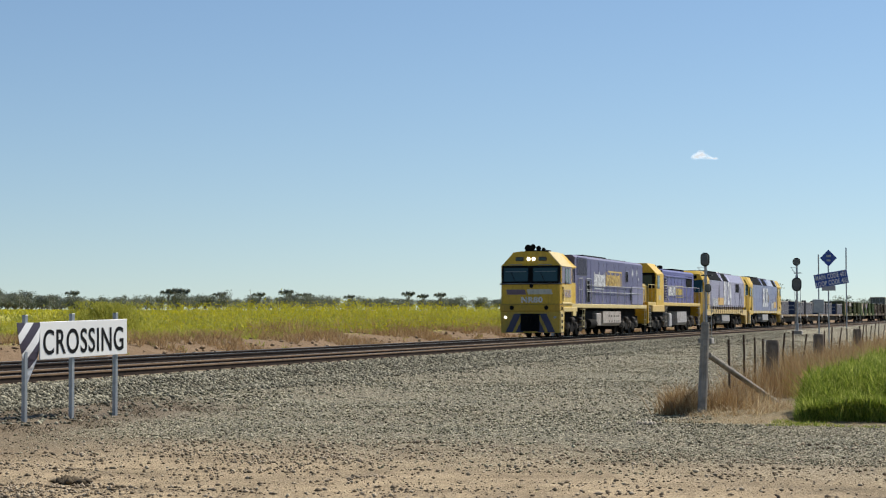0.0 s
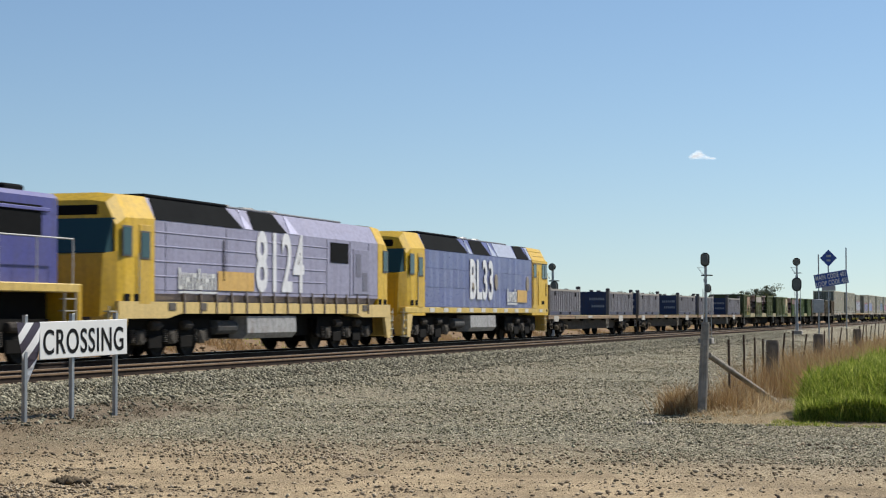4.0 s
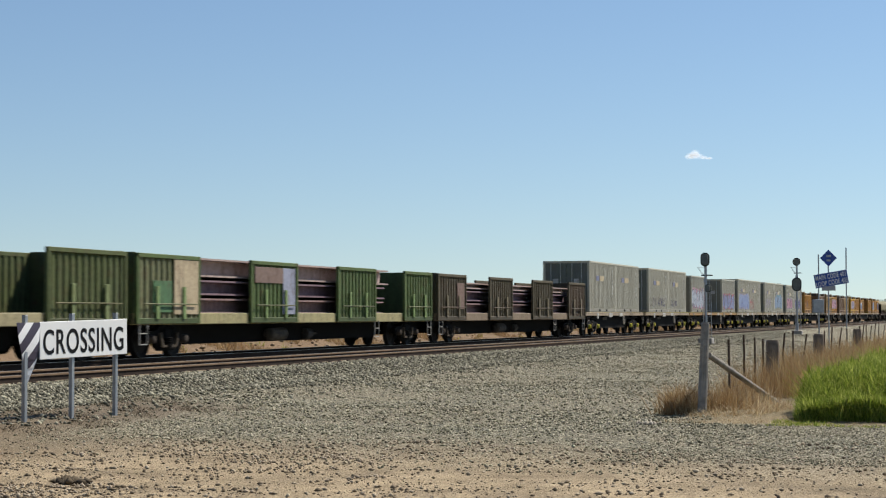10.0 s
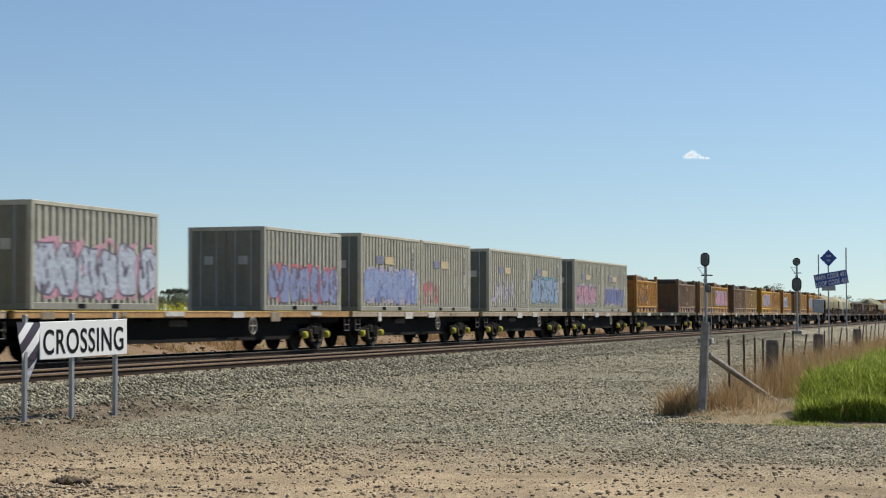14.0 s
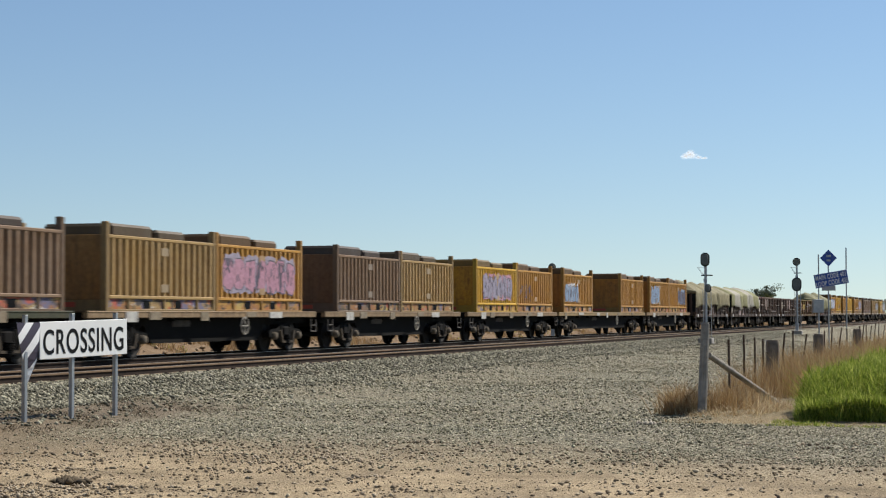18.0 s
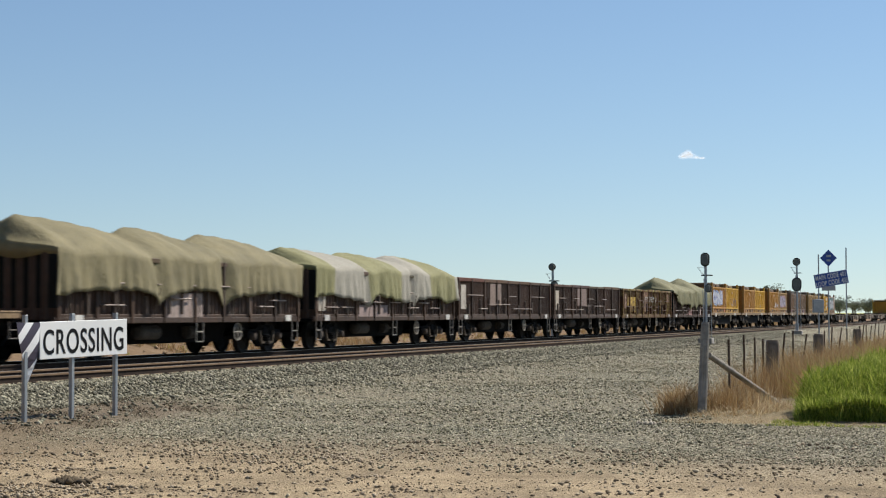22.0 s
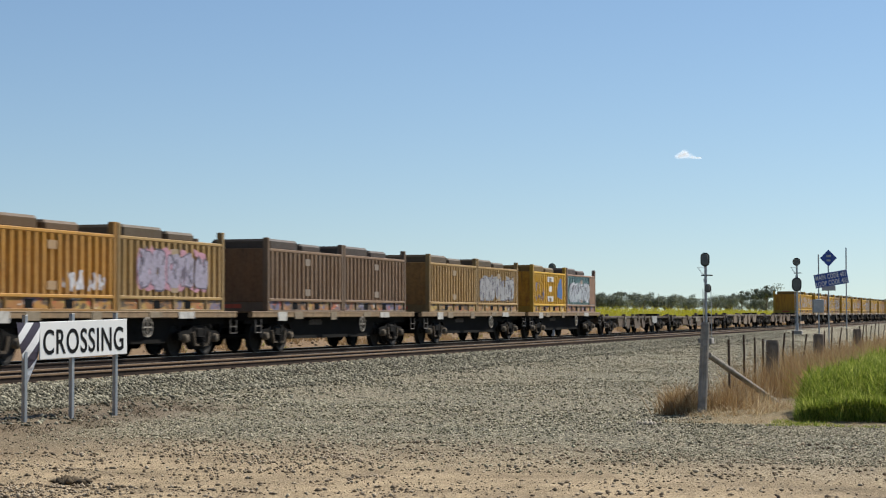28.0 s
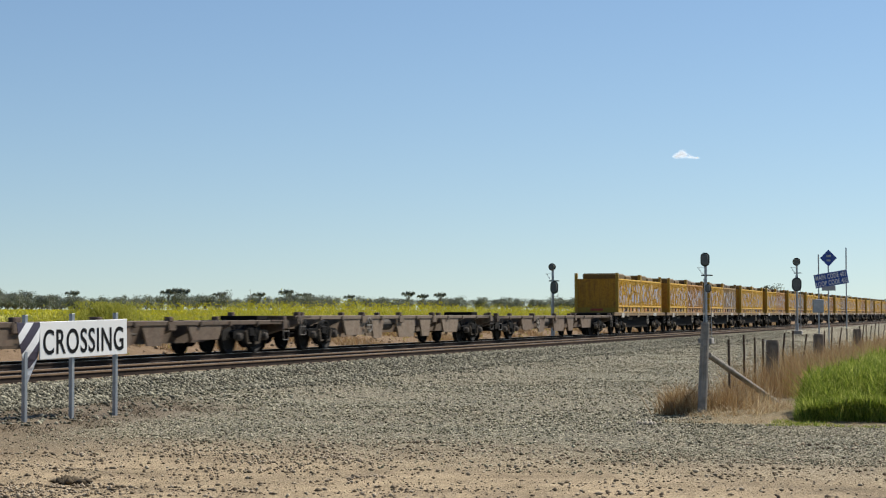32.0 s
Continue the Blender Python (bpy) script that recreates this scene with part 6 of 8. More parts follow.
def steel_load(length, seed, back=0.0):
    """Bundles of rusty purple-brown steel beams on timber bearers."""
    r = random.Random(seed)
    t = thing("steel_beams", Matrix(), "stacked rusty purple-brown steel beams", "steel load", "steel loads")
    z = 1.02
    for k in range(3):
        h = (0.42, 0.40, 0.5 if seed < 7 else 0.24)[k]
        for x in [q for q in (3.0, 8.5, 14.5, 20.0) if max(1.4, back if k == 2 else 0) < q < length - 2.4]:
            part("bearer", Shape().box(x, x + 0.12, -1.05, 1.05, z, z + 0.09, 0.01), TIMBER, t)
        z += 0.09
        for y in (-0.72, 0.0, 0.72):
            wf = 0.34
            prof = [(y - wf, z), (y + wf, z), (y + wf, z + 0.05), (y + 0.03, z + 0.06), (y + 0.03, z + h - 0.06), (y + wf, z + h - 0.05), (y + wf, z + h), (y - wf, z + h), (y - wf, z + h - 0.05), (y - 0.03, z + h - 0.06), (y - 0.03, z + 0.06), (y - wf, z + 0.05)]
            part("beam", Shape().prism(prof, (back if k == 2 else 0) + 1.2 + r.random() * 0.8, length - 1.6 - r.random() * 1.2), WORN, t, "", ((0.34, 0.22, 0.21), (0.26, 0.17, 0.20), (0.50, 0.38, 0.34))[k])
        z += h
    return t


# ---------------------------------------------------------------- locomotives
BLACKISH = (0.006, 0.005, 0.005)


def co_bogie(parent, x, color=(0.022, 0.020, 0.018)):
    """A three-axle locomotive bogie."""
    b = part("bogie", cached("co_bogie", lambda: Shape().box(-2.3, 2.3, -0.66, 0.66, 0.26, 0.9, 0.03).box(-2.5, 2.5, -1.0, 1.0, 0.62, 0.95, 0.03).mesh("bogie")), GRIME_SHADE, parent)
    b.location = (x, 0, 0)
    for e in (-1.75, 0.0, 1.75):
        wheelset(b, e, 0.52)
    for k in (-1, 1):
        def frame_side():
            s = Shape().prism([(-2.5, 0.50), (-2.4, 1.0), (2.4, 1.0), (2.5, 0.50), (2.35, 0.40), (1.4, 0.38), (1.15, 0.52), (0.6, 0.52), (0.4, 0.38), (-0.4, 0.38), (-0.6, 0.52), (-1.15, 0.52), (-1.4, 0.38), (-2.35, 0.40)], -0.06, 0.06, 'y')
            for e in (-0.88, 0.88):
                s.box(e - 0.36, e + 0.36, -0.12, -0.05, 0.24, 0.56, 0.02)
            return s.mesh("side_frame")
        f = part("side_frame", cached("co_side", frame_side), UNDER, b, "", color)
        f.location = (0, k * 1.08, 0)
        for e in (-1.75, 0.0, 1.75):
            o = part("axle_box", cached("axle_box", lambda: Shape().box(-0.2, 0.2, -0.10, 0.10, 0.34, 0.7, 0.03).lathe([(0.0, -0.13), (0.12, -0.13), (0.14, -0.1)], (0, 0, 0.52), 'y', 12).mesh("axle_box")), UNDER, b, "", (0.085, 0.075, 0.062))
            o.location = (e, k * 1.14, 0)
            o.rotation_euler = (0, 0, 0 if k < 0 else math.pi)
            for q in (-0.3, 0.3):
                o2 = part("coil_spring", cached("coil", lambda: Shape().lathe([(0.04 if i % 2 else 0.075, 0.36 + i * 0.024) for i in range(14)], (0, 0, 0), 'z', 8).mesh("coil_spring")), UNDER, b, "", (0.13, 0.115, 0.10))
                o2.location = (e + q, k * 1.16, 0.05)
        for e in (-0.88, 0.88):
            c = part("brake_cylinder", cached("loco_brake", lambda: Shape().lathe([(0.03, -0.34), (0.11, -0.32), (0.13, -0.1), (0.13, 0.12), (0.05, 0.16), (0.03, 0.4)], (0, 0, 0), 'x', 10).mesh("brake_cylinder")), UNDER, b, "", (0.05, 0.043, 0.037))
            c.location = (e, k * 1.2, 0.82)
        part("sand_pipe", Shape().tube((-2.3, k * 0.9, 0.8), (-2.25, k * 0.78, 0.12), 0.022, 6), UNDER, b, "", color)
    return b


def handrails(p, x0, x1, y, z, h, n, color, name="handrail"):
    for i in range(n + 1):
        x = x0 + (x1 - x0) * i / n
        part("rail_stanchion", Shape().tube((x, y, z), (x, y, z + h), 0.016, 6), PAINT, p, "", color)
    part(name, Shape().tube((x0, y, z + h), (x1, y, z + h), 0.02, 6), PAINT, p, "", color)


def window_in(p, name, x0, x1, z0, z1, y, way=-1, frame_c=(0.05, 0.05, 0.05)):
    f = part(name, Shape().box(x0 - 0.05, x1 + 0.05, min(y, y + way * 0.015), max(y, y + way * 0.015), z0 - 0.05, z1 + 0.05, 0.006), PAINT, p, "", frame_c)
    part("pane", Shape().box(x0, x1, min(y + way * 0.015, y + way * 0.02), max(y + way * 0.015, y + way * 0.02), z0, z1), GLASS, f)
    return f


def tank(p, x0, x1, z0, z1, color):
    part("fuel_tank", Shape().prism([(-1.40, z1), (-1.42, z0 + 0.16), (-1.28, z0), (1.28, z0), (1.42, z0 + 0.16), (1.40, z1)], x0, x1), WORN, p, "grey fuel tank", color)


def star(cx, cz, r, y):
    pts = []
    for i in range(14):
        a, rr = math.pi * i / 7, r if i % 2 == 0 else r * 0.48
        pts.append((cx + rr * math.sin(a), cz + rr * math.cos(a)))
    return Shape().prism(pts, y - 0.008, y, 'y')


def lead_locomotive():
    """The leading unit: wide cab in front of a long hood."""
    t = thing("diesel_locomotive", Matrix(), "purple-blue diesel locomotive with a dirty yellow wide cab and lit headlights", "locomotive", "locomotives")
    # frame and walkway
    part("frame", Shape().box(0.95, 21.0, -1.45, 1.45, 1.40, 1.60, 0.02), PAINT, t, "cream-yellow side sill", (0.72, 0.56, 0.22))
    for x0, x1, z0 in ((7.15, 8.6, 0.42), (14.3, 15.1, 0.5)):
        part("equipment_box", Shape().box(x0, x1, -1.15, 1.15, z0, 1.3, 0.04), UNDER, t, "", (0.02, 0.018, 0.016))
    part("air_tank", Shape().lathe([(0.02, -0.8), (0.22, -0.72), (0.22, 0.72), (0.02, 0.8)], (7.9, -1.2, 0.62), 'x', 14), UNDER, t, "", (0.03, 0.027, 0.024))
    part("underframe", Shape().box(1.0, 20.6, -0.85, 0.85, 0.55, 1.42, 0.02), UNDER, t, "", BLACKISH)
    cream = (0.74, 0.56, 0.20)

    # cab: upright flat front, roof edges sloping down to the window tops
    def ring(x, lo, slant=0.0):
        return [(x, -1.46, lo), (x + slant, -1.46, 3.37), (x, -0.86, 4.02), (x, -0.5, 4.06), (x, 0.5, 4.06), (x, 0.86, 4.02), (x + slant, 1.46, 3.37), (x, 1.46, lo)]
    part("cab", Shape().loft([ring(0.22, 1.2), ring(2.35, 1.2)]), PAINT, t, "", YELLOW)
    part("cab_rear", Shape().box(2.35, 3.15, -1.44, 1.44, 1.2, 2.60, 0.02), PAINT, t, "yellow panel behind the cab door", YELLOW)
    part("roof_overhang", Shape().loft([ring(2.34, 3.30), ring(2.95, 3.30, 0.30)]), PAINT, t, "cream-yellow roof edge reaching back", YELLOW)
    part("roof_lip", Shape().prism([(-1.49, 3.35), (-1.44, 3.33), (-0.84, 4.00), (-0.86, 4.05)], 0.20, 2.3), PAINT, t, "", cream)
    part("door_recess", Shape().box(2.36, 3.44, -1.36, 1.36, 2.60, 3.34), PAINT, t, "dark blue recess behind the cab", (0.02, 0.02, 0.06))
    part("recess_post", Shape().box(2.62, 2.68, -1.42, -1.36, 2.60, 3.33, 0.008), PAINT, t, "", (0.22, 0.20, 0.30))
    wind = Shape().loft([[(0.09, -1.41, 2.53), (0.09, 1.41, 2.53), (0.17, 1.40, 3.38), (0.17, -1.40, 3.38)], [(0.26, -1.445, 2.53), (0.26, 1.445, 2.53), (0.26, 1.445, 3.38), (0.26, -1.445, 3.38)]])
    part("windscreen_surround", wind, PAINT, t, "black windscreen surround", (0.012, 0.013, 0.015))

    def sc(y, z, o=0.012):
        return (0.09 + 0.08 * (z - 2.53) / 0.85 - o, y, z)
    for y0, y1 in ((-1.30, -0.13), (0.13, 1.30)):
        w = part("windscreen", Shape().add([sc(y0, 2.64), sc(y1, 2.64), sc(y1, 3.28), sc(y0, 3.28)], [(0, 1, 2, 3)]), GLASS, t, "dark windscreen with the sky's teal reflection in its colour")
        part("sun_blind", Shape().add([sc(y0 + 0.08, 3.08, 0.016), sc(y1 - 0.08, 3.08, 0.016), sc(y1 - 0.08, 3.13, 0.016), sc(y0 + 0.08, 3.13, 0.016)], [(0, 1, 2, 3)]), PAINT, w, "pale blind edge", (0.10, 0.16, 0.18))
        part("wiper", Shape().tube(sc((y0 + y1) / 2, 2.60, 0.03), sc((y0 + y1) / 2 + 0.25, 3.1, 0.03), 0.012, 5), BLACK, w)
        part("wiper_arm", Shape().tube(sc((y0 + y1) / 2 - 0.3, 3.42, 0.05), sc((y0 + y1) / 2 + 0.35, 3.43, 0.05), 0.018, 5), GALV, w)
    nose = Shape().loft([[(0.05, -1.38, 1.56), (0.05, 1.38, 1.56), (0.05, 1.38, 2.50), (0.05, -1.38, 2.50)], [(0.10, -1.43, 1.56), (0.10, 1.43, 1.56), (0.10, 1.43, 2.50), (0.10, -1.43, 2.50)], [(0.24, -1.455, 1.56), (0.24, 1.455, 1.56), (0.24, 1.455, 2.50), (0.24, -1.455, 2.50)]])
    part("nose", nose, PAINT, t, "dirty yellow nose", YELLOW)
    part("lower_nose", Shape().box(-0.04, 0.9, -1.47, 1.47, 1.22, 1.56, 0.04), PAINT, t, "dirty yellow lower band", GOLD)
    part("nose_seam", Shape().box(0.0, 0.3, -1.475, 1.475, 1.545, 1.575, 0.01), PAINT, t, "", (0.12, 0.09, 0.03))
    part("nose_ledge", Shape().box(-0.02, 0.5, -1.475, 1.475, 2.49, 2.54, 0.015), PAINT, t, "dark ledge under the windscreen", (0.05, 0.05, 0.05))
    part("ledge_lip", Shape().box(-0.03, 0.45, -1.48, 1.48, 2.535, 2.55, 0.005), GALV, t)
    part("nose_camera", Shape().lathe([(0.0, 0), (0.08, 0.02), (0.10, 0.08)], (-0.03, -0.05, 2.42), 'x', 10), BLACK, t)
    for z, y0, y1, h, cc in ((2.02, 0.20, 1.18, 0.24, (0.18, 0.12, 0.16)), (2.03, -1.08, 0.17, 0.24, (0.62, 0.60, 0.50))):
        part("nose_mark", Shape().prism([(y0, z), (y1 - 0.06, z), (y1, z + h), (y0 + 0.06, z + h)], 0.038, 0.052), PAINT, t, "faded lettering panel", cc)
    part("pilot", Shape().loft([[(0.0, -1.42, 0.22), (0.0, 1.42, 0.22), (0.0, 1.44, 1.24), (0.0, -1.44, 1.24)], [(0.85, -1.43, 0.25), (0.85, 1.43, 0.25), (0.85, 1.45, 1.24), (0.85, -1.45, 1.24)]]), PAINT, t, "yellow pilot with dark chevrons", (0.58, 0.38, 0.03))
    for y in (-1.22, -0.72, 0.36, 0.86):
        k = 1 if y < 0 else -1
        part("chevron", Shape().prism([(y, 0.24), (y + 0.34, 0.24), (y + 0.34 + k * 0.42, 1.12), (y + k * 0.42, 1.12)], -0.014, -0.002), PAINT, t, "dark blue chevron", (0.02, 0.025, 0.09))
    part("coupler_pocket", Shape().box(-0.03, 0.10, -0.46, 0.46, 0.30, 1.12, 0.01), PAINT, t, "black coupler pocket", (0.012, 0.012, 0.013))
    coupler(t, 0.05, -1)
    side = part("pilot_side", Shape().box(0.06, 0.62, -1.475, -1.40, 0.25, 1.22, 0.02), PAINT, t, "cream step panel beside the pilot", cream)
    for z in (0.40, 0.68, 0.96, 1.30):
        # holes are black plates, their inner shade painted on
        part("step_hole", Shape().box(0.16, 0.44, -1.482, -1.47, z, z + 0.15, 0.005), BLACK, side)
    for y in (-0.12, 0.12):
        part("headlight", Shape().lathe([(0.0, 0), (0.075, 0), (0.09, 0.05)], (0.18, y, 3.70), 'x', 14), HEADLIGHT, t, "lit white headlight")
    for y in (-0.56, 0.56):
        nb = part("number_box", Shape().box(0.18, 0.26, y - 0.20, y + 0.20, 3.60, 3.80, 0.03), PAINT, t, "dark number box", (0.05, 0.05, 0.045))
        part("number_glass", Shape().box(0.172, 0.182, y - 0.14, y + 0.14, 3.65, 3.75, 0.004), GLASS, nb)
    for y in (-1.2, 1.2):
        part("ditch_light", Shape().lathe([(0.0, 0), (0.05, 0), (0.065, 0.06)], (-0.05, y, 0.95), 'x', 12), HEADLIGHT if y > 0 else GALV, t, "small lower headlight")
    for y in (-0.80, 0.88):
        part("marker_light", Shape().lathe([(0.0, 0), (0.08, 0.0), (0.11, 0.04)], (-0.075, y, 1.40), 'x', 12), BLACK, t, "dark marker lamp")
    for x, y, z, k in ((0.95, 0.30, 4.24, 1.2), (0.9, 0.05, 4.28, 1.0), (1.0, -0.2, 4.22, 0.9), (0.95, -0.45, 4.18, 0.6), (1.3, 0.2, 4.2, 0.8)):
        part("horn", Shape().lathe([(0.02, 0.3), (0.05 * k, 0.1), (0.11 * k, -0.1), (0.14 * k, -0.14)], (x, y, z), 'x', 12), BLACK, t)
    part("horn_bracket", Shape().box(0.8, 1.5, -0.65, 0.45, 4.05, 4.14, 0.02), BLACK, t)
    # cab side
    part("window_band", Shape().box(0.32, 2.20, -1.474, -1.462, 2.55, 3.35), PAINT, t, "grey-purple band round the side windows", (0.22, 0.20, 0.29))
    window_in(t, "side_window", 0.92, 1.20, 2.58, 3.25, -1.474)
    window_in(t, "side_window", 1.45, 1.72, 2.58, 3.25, -1.474)
    part("sliding_pane", Shape().box(1.20, 1.45, -1.482, -1.472, 2.58, 3.25), PAINT, t, "pale sliding window frame", (0.30, 0.29, 0.36))
    part("mirror_arm", Shape().tube((0.9, -1.50, 2.5), (0.95, -1.50, 2.65), 0.02, 6), BLACK, t)
    part("cab_panel", Shape().box(0.36, 2.20, -1.478, -1.462, 1.60, 2.47, 0.006), PAINT, t, "cream-yellow panel", (0.76, 0.54, 0.12))
    part("cab_handrail", Shape().tube((0.44, -1.50, 1.7), (0.44, -1.50, 2.38), 0.018, 6), BLACK, t)
    part("side_bump", Shape().box(0.30, 2.25, -1.51, -1.44, 1.56, 1.66, 0.02), PAINT, t, "", (0.80, 0.60, 0.22))
    part("cab_sill", Shape().box(0.62, 3.3, -1.48, -1.40, 1.22, 1.42, 0.015), PAINT, t, "cream-yellow cab sill", cream)
    part("cab_bracket", Shape().box(2.45, 3.1, -1.475, -1.40, 1.0, 1.24, 0.02), PAINT, t, "", cream)
    # the cab stands 0.7 m behind the zero mark
    for ob in t.children:
        if ob.name.split(".")[0] not in ("frame", "equipment_box", "air_tank", "underframe"):
            ob.location.x += 0.7
    # hood
    hood = [(-1.40, 1.60), (-1.40, 3.86), (-1.25, 3.98), (1.25, 3.98), (1.40, 3.86), (1.40, 1.60)]
    part("hood", Shape().prism(hood, 3.85, 20.05), PAINT, t, "faded purple-blue body side", PURPLE)
    part("roof", Shape().prism([(-1.0, 3.97), (-0.7, 4.08), (0.7, 4.08), (1.0, 3.97)], 14.6, 18.6), PAINT, t, "", (0.03, 0.03, 0.04))
    for i, x in enumerate((4.9, 6.4, 7.2, 9.0, 10.8, 12.6, 13.8, 15.6, 17.4, 18.6)):
        part("panel_seam", Shape().box(x - 0.012, x + 0.012, -1.408, -1.398, 1.7, 3.78), PAINT, t, "", (0.05, 0.05, 0.14))
    for x0, x1, z0, z1 in ((4.3, 6.3, 3.0, 3.84), (6.2, 6.9, 1.70, 2.75), (15.4, 16.05, 2.85, 3.4), (16.6, 17.0, 1.85, 2.45)):
        g = part("air_grille", Shape().box(x0, x1, -1.415, -1.40, z0, z1), PAINT, t, "dark intake grille", (0.03, 0.03, 0.05) if z1 > 3.6 else (0.012, 0.012, 0.014))
        for k in range(int((x1 - x0) / 0.12) if z1 > 3.6 else 0):
            part("louvre", Shape().box(x0 + k * 0.12, x0 + k * 0.12 + 0.05, -1.425, -1.415, z0 + 0.03, z1 - 0.03), PAINT, g, "", (0.06, 0.06, 0.12))
        part("grille_frame", Shape().box(x0 - 0.05, x0, -1.43, -1.40, z0, z1).box(x1, x1 + 0.05, -1.43, -1.40, z0, z1).box(x0, x1, -1.43, -1.40, z1, z1 + 0.05), PAINT, g, "", (0.30, 0.29, 0.38) if z1 < 3.6 else PURPLE)
    part("white_lettering", lettering_bars(7.95, 10.5, 2.5, 3.12, -1.405), PAINT, t, "faded white lettering", (0.92, 0.92, 0.90))
    part("white_line", Shape().box(7.95, 10.2, -1.41, -1.402, 2.36, 2.42), PAINT, t, "", (0.6, 0.6, 0.64))
    part("yellow_lettering", lettering_bars(10.6, 14.2, 2.55, 3.15, -1.405), PAINT, t, "faded yellow lettering", (0.78, 0.52, 0.10))
    part("yellow_line", Shape().box(11.2, 14.5, -1.41, -1.402, 3.28, 3.36).box(14.42, 14.5, -1.41, -1.402, 2.6, 3.3), PAINT, t, "", (0.66, 0.46, 0.10))
    for x, z, r in ((17.3, 3.35, 0.26), (18.45, 3.4, 0.22), (18.9, 3.05, 0.10), (19.2, 2.5, 0.14), (18.6, 1.95, 0.2), (19.6, 1.95, 0.17)):
        part("star", star(x, z, r, -1.402), PAINT, t, "white star", (0.7, 0.7, 0.72))
    part("battery_box", Shape().box(17.0, 20.0, -1.45, -1.39, 1.62, 2.62, 0.012), PAINT, t, "", (0.19, 0.18, 0.31))
    for i in range(26):
        part("rivet_plate", cached("rivet_plate", lambda: Shape().box(0, 0.09, -0.006, 0, 0, 0.07).mesh("rivet_plate")), PAINT, t, "", (0.05, 0.045, 0.09)).location = (7.6 + i * 0.48, -1.402, 3.62 if i % 2 else 1.95 + 0.3 * (i % 3))
    part("roof_ridge", Shape().prism([(-1.1, 3.97), (-0.9, 4.10), (0.9, 4.10), (1.1, 3.97)], 7.6, 12.6), PAINT, t, "", (0.02, 0.02, 0.024))
    words("NR80", 0.36, PAINT, t, pose(0.745, -0.07, 1.76, 0, 0, -90), "fleet_number", (0.80, 0.80, 0.76), 0.02, 1.15, 0.012)
    words("NR80", 0.52, PAINT, t, pose(2.05, -1.482, 2.05, 0, 0, 0), "fleet_number", (0.40, 0.32, 0.36), 0.006, 1.0, 0.012)
    handrails(t, 6.1, 20.3, -1.46, 1.60, 0.95, 8, (0.55, 0.55, 0.55))
    handrails(t, 6.1, 20.3, -1.46, 1.60, 0.62, 1, (0.55, 0.55, 0.55), "lower_handrail")
    for x0, x1 in ((4.45, 5.15), (6.1, 7.1)):
        part("hoop_rail", Shape().path([(x0, -1.46, 1.6), (x0, -1.46, 2.85), (x1, -1.46, 2.85), (x1, -1.46, 1.6)], 0.022).tube((x0, -1.46, 2.3), (x1, -1.46, 2.3), 0.018, 6), PAINT, t, "white hoop handrail", (0.62, 0.60, 0.55))
    for x in (5.2, 20.4):
        s = Shape().path([(x, -1.46, 1.4), (x, -1.42, 0.45)], 0.02).path([(x + 0.45, -1.46, 1.4), (x + 0.45, -1.42, 0.45)], 0.02)
        for k in range(4):
            s.box(x, x + 0.45, -1.46, -1.30, 0.47 + 0.28 * k, 0.50 + 0.28 * k)
        part("steps", s, PAINT, t, "", (0.5, 0.42, 0.2))
    part("end_plate", Shape().box(20.05, 20.35, -1.3, 1.3, 1.6, 3.9, 0.03), PAINT, t, "", GOLD)
    tank(t, 9.9, 14.2, 0.48, 1.24, (0.46, 0.41, 0.36))
    part("tank_box", Shape().box(8.7, 9.8, -1.34, -0.6, 0.5, 1.15, 0.03), WORN, t, "", (0.42, 0.38, 0.34))
    for x in (11.3, 11.9, 12.5, 13.1, 13.6):
        for z in (0.72, 1.0):
            part("tank_gauge", Shape().lathe([(0, 0), (0.05, 0), (0.05, 0.02)], (x, -1.43, z), 'y', 8), BLACK, t)
    for x in (4.9, 17.4):
        co_bogie(t, x)
    coupler(t, 21.0, 1)
    return t


def lettering_bars(x0, x1, z0, z1, y):
    """A row of upright bars the size of painted letters."""
    s, n = Shape(), max(3, int((x1 - x0) / 0.36))
    p = (x1 - x0) / n
    for i in range(n):
        a = x0 + i * p
        s.box(a, a + p * 0.30, y - 0.006, y, z0, z1 + 0.12 * ((i * 7) % 3 == 0))
        s.box(a + p * 0.30, a + p * 0.8, y - 0.006, y, z0 + (z1 - z0) * (0.0, 0.45, 0.75)[i % 3], z0 + (z1 - z0) * ((0.0, 0.45, 0.75)[i % 3] + 0.25))
        s.box(a + p * 0.55, a + p * 0.8, y - 0.006, y, z0, z1)
    return s


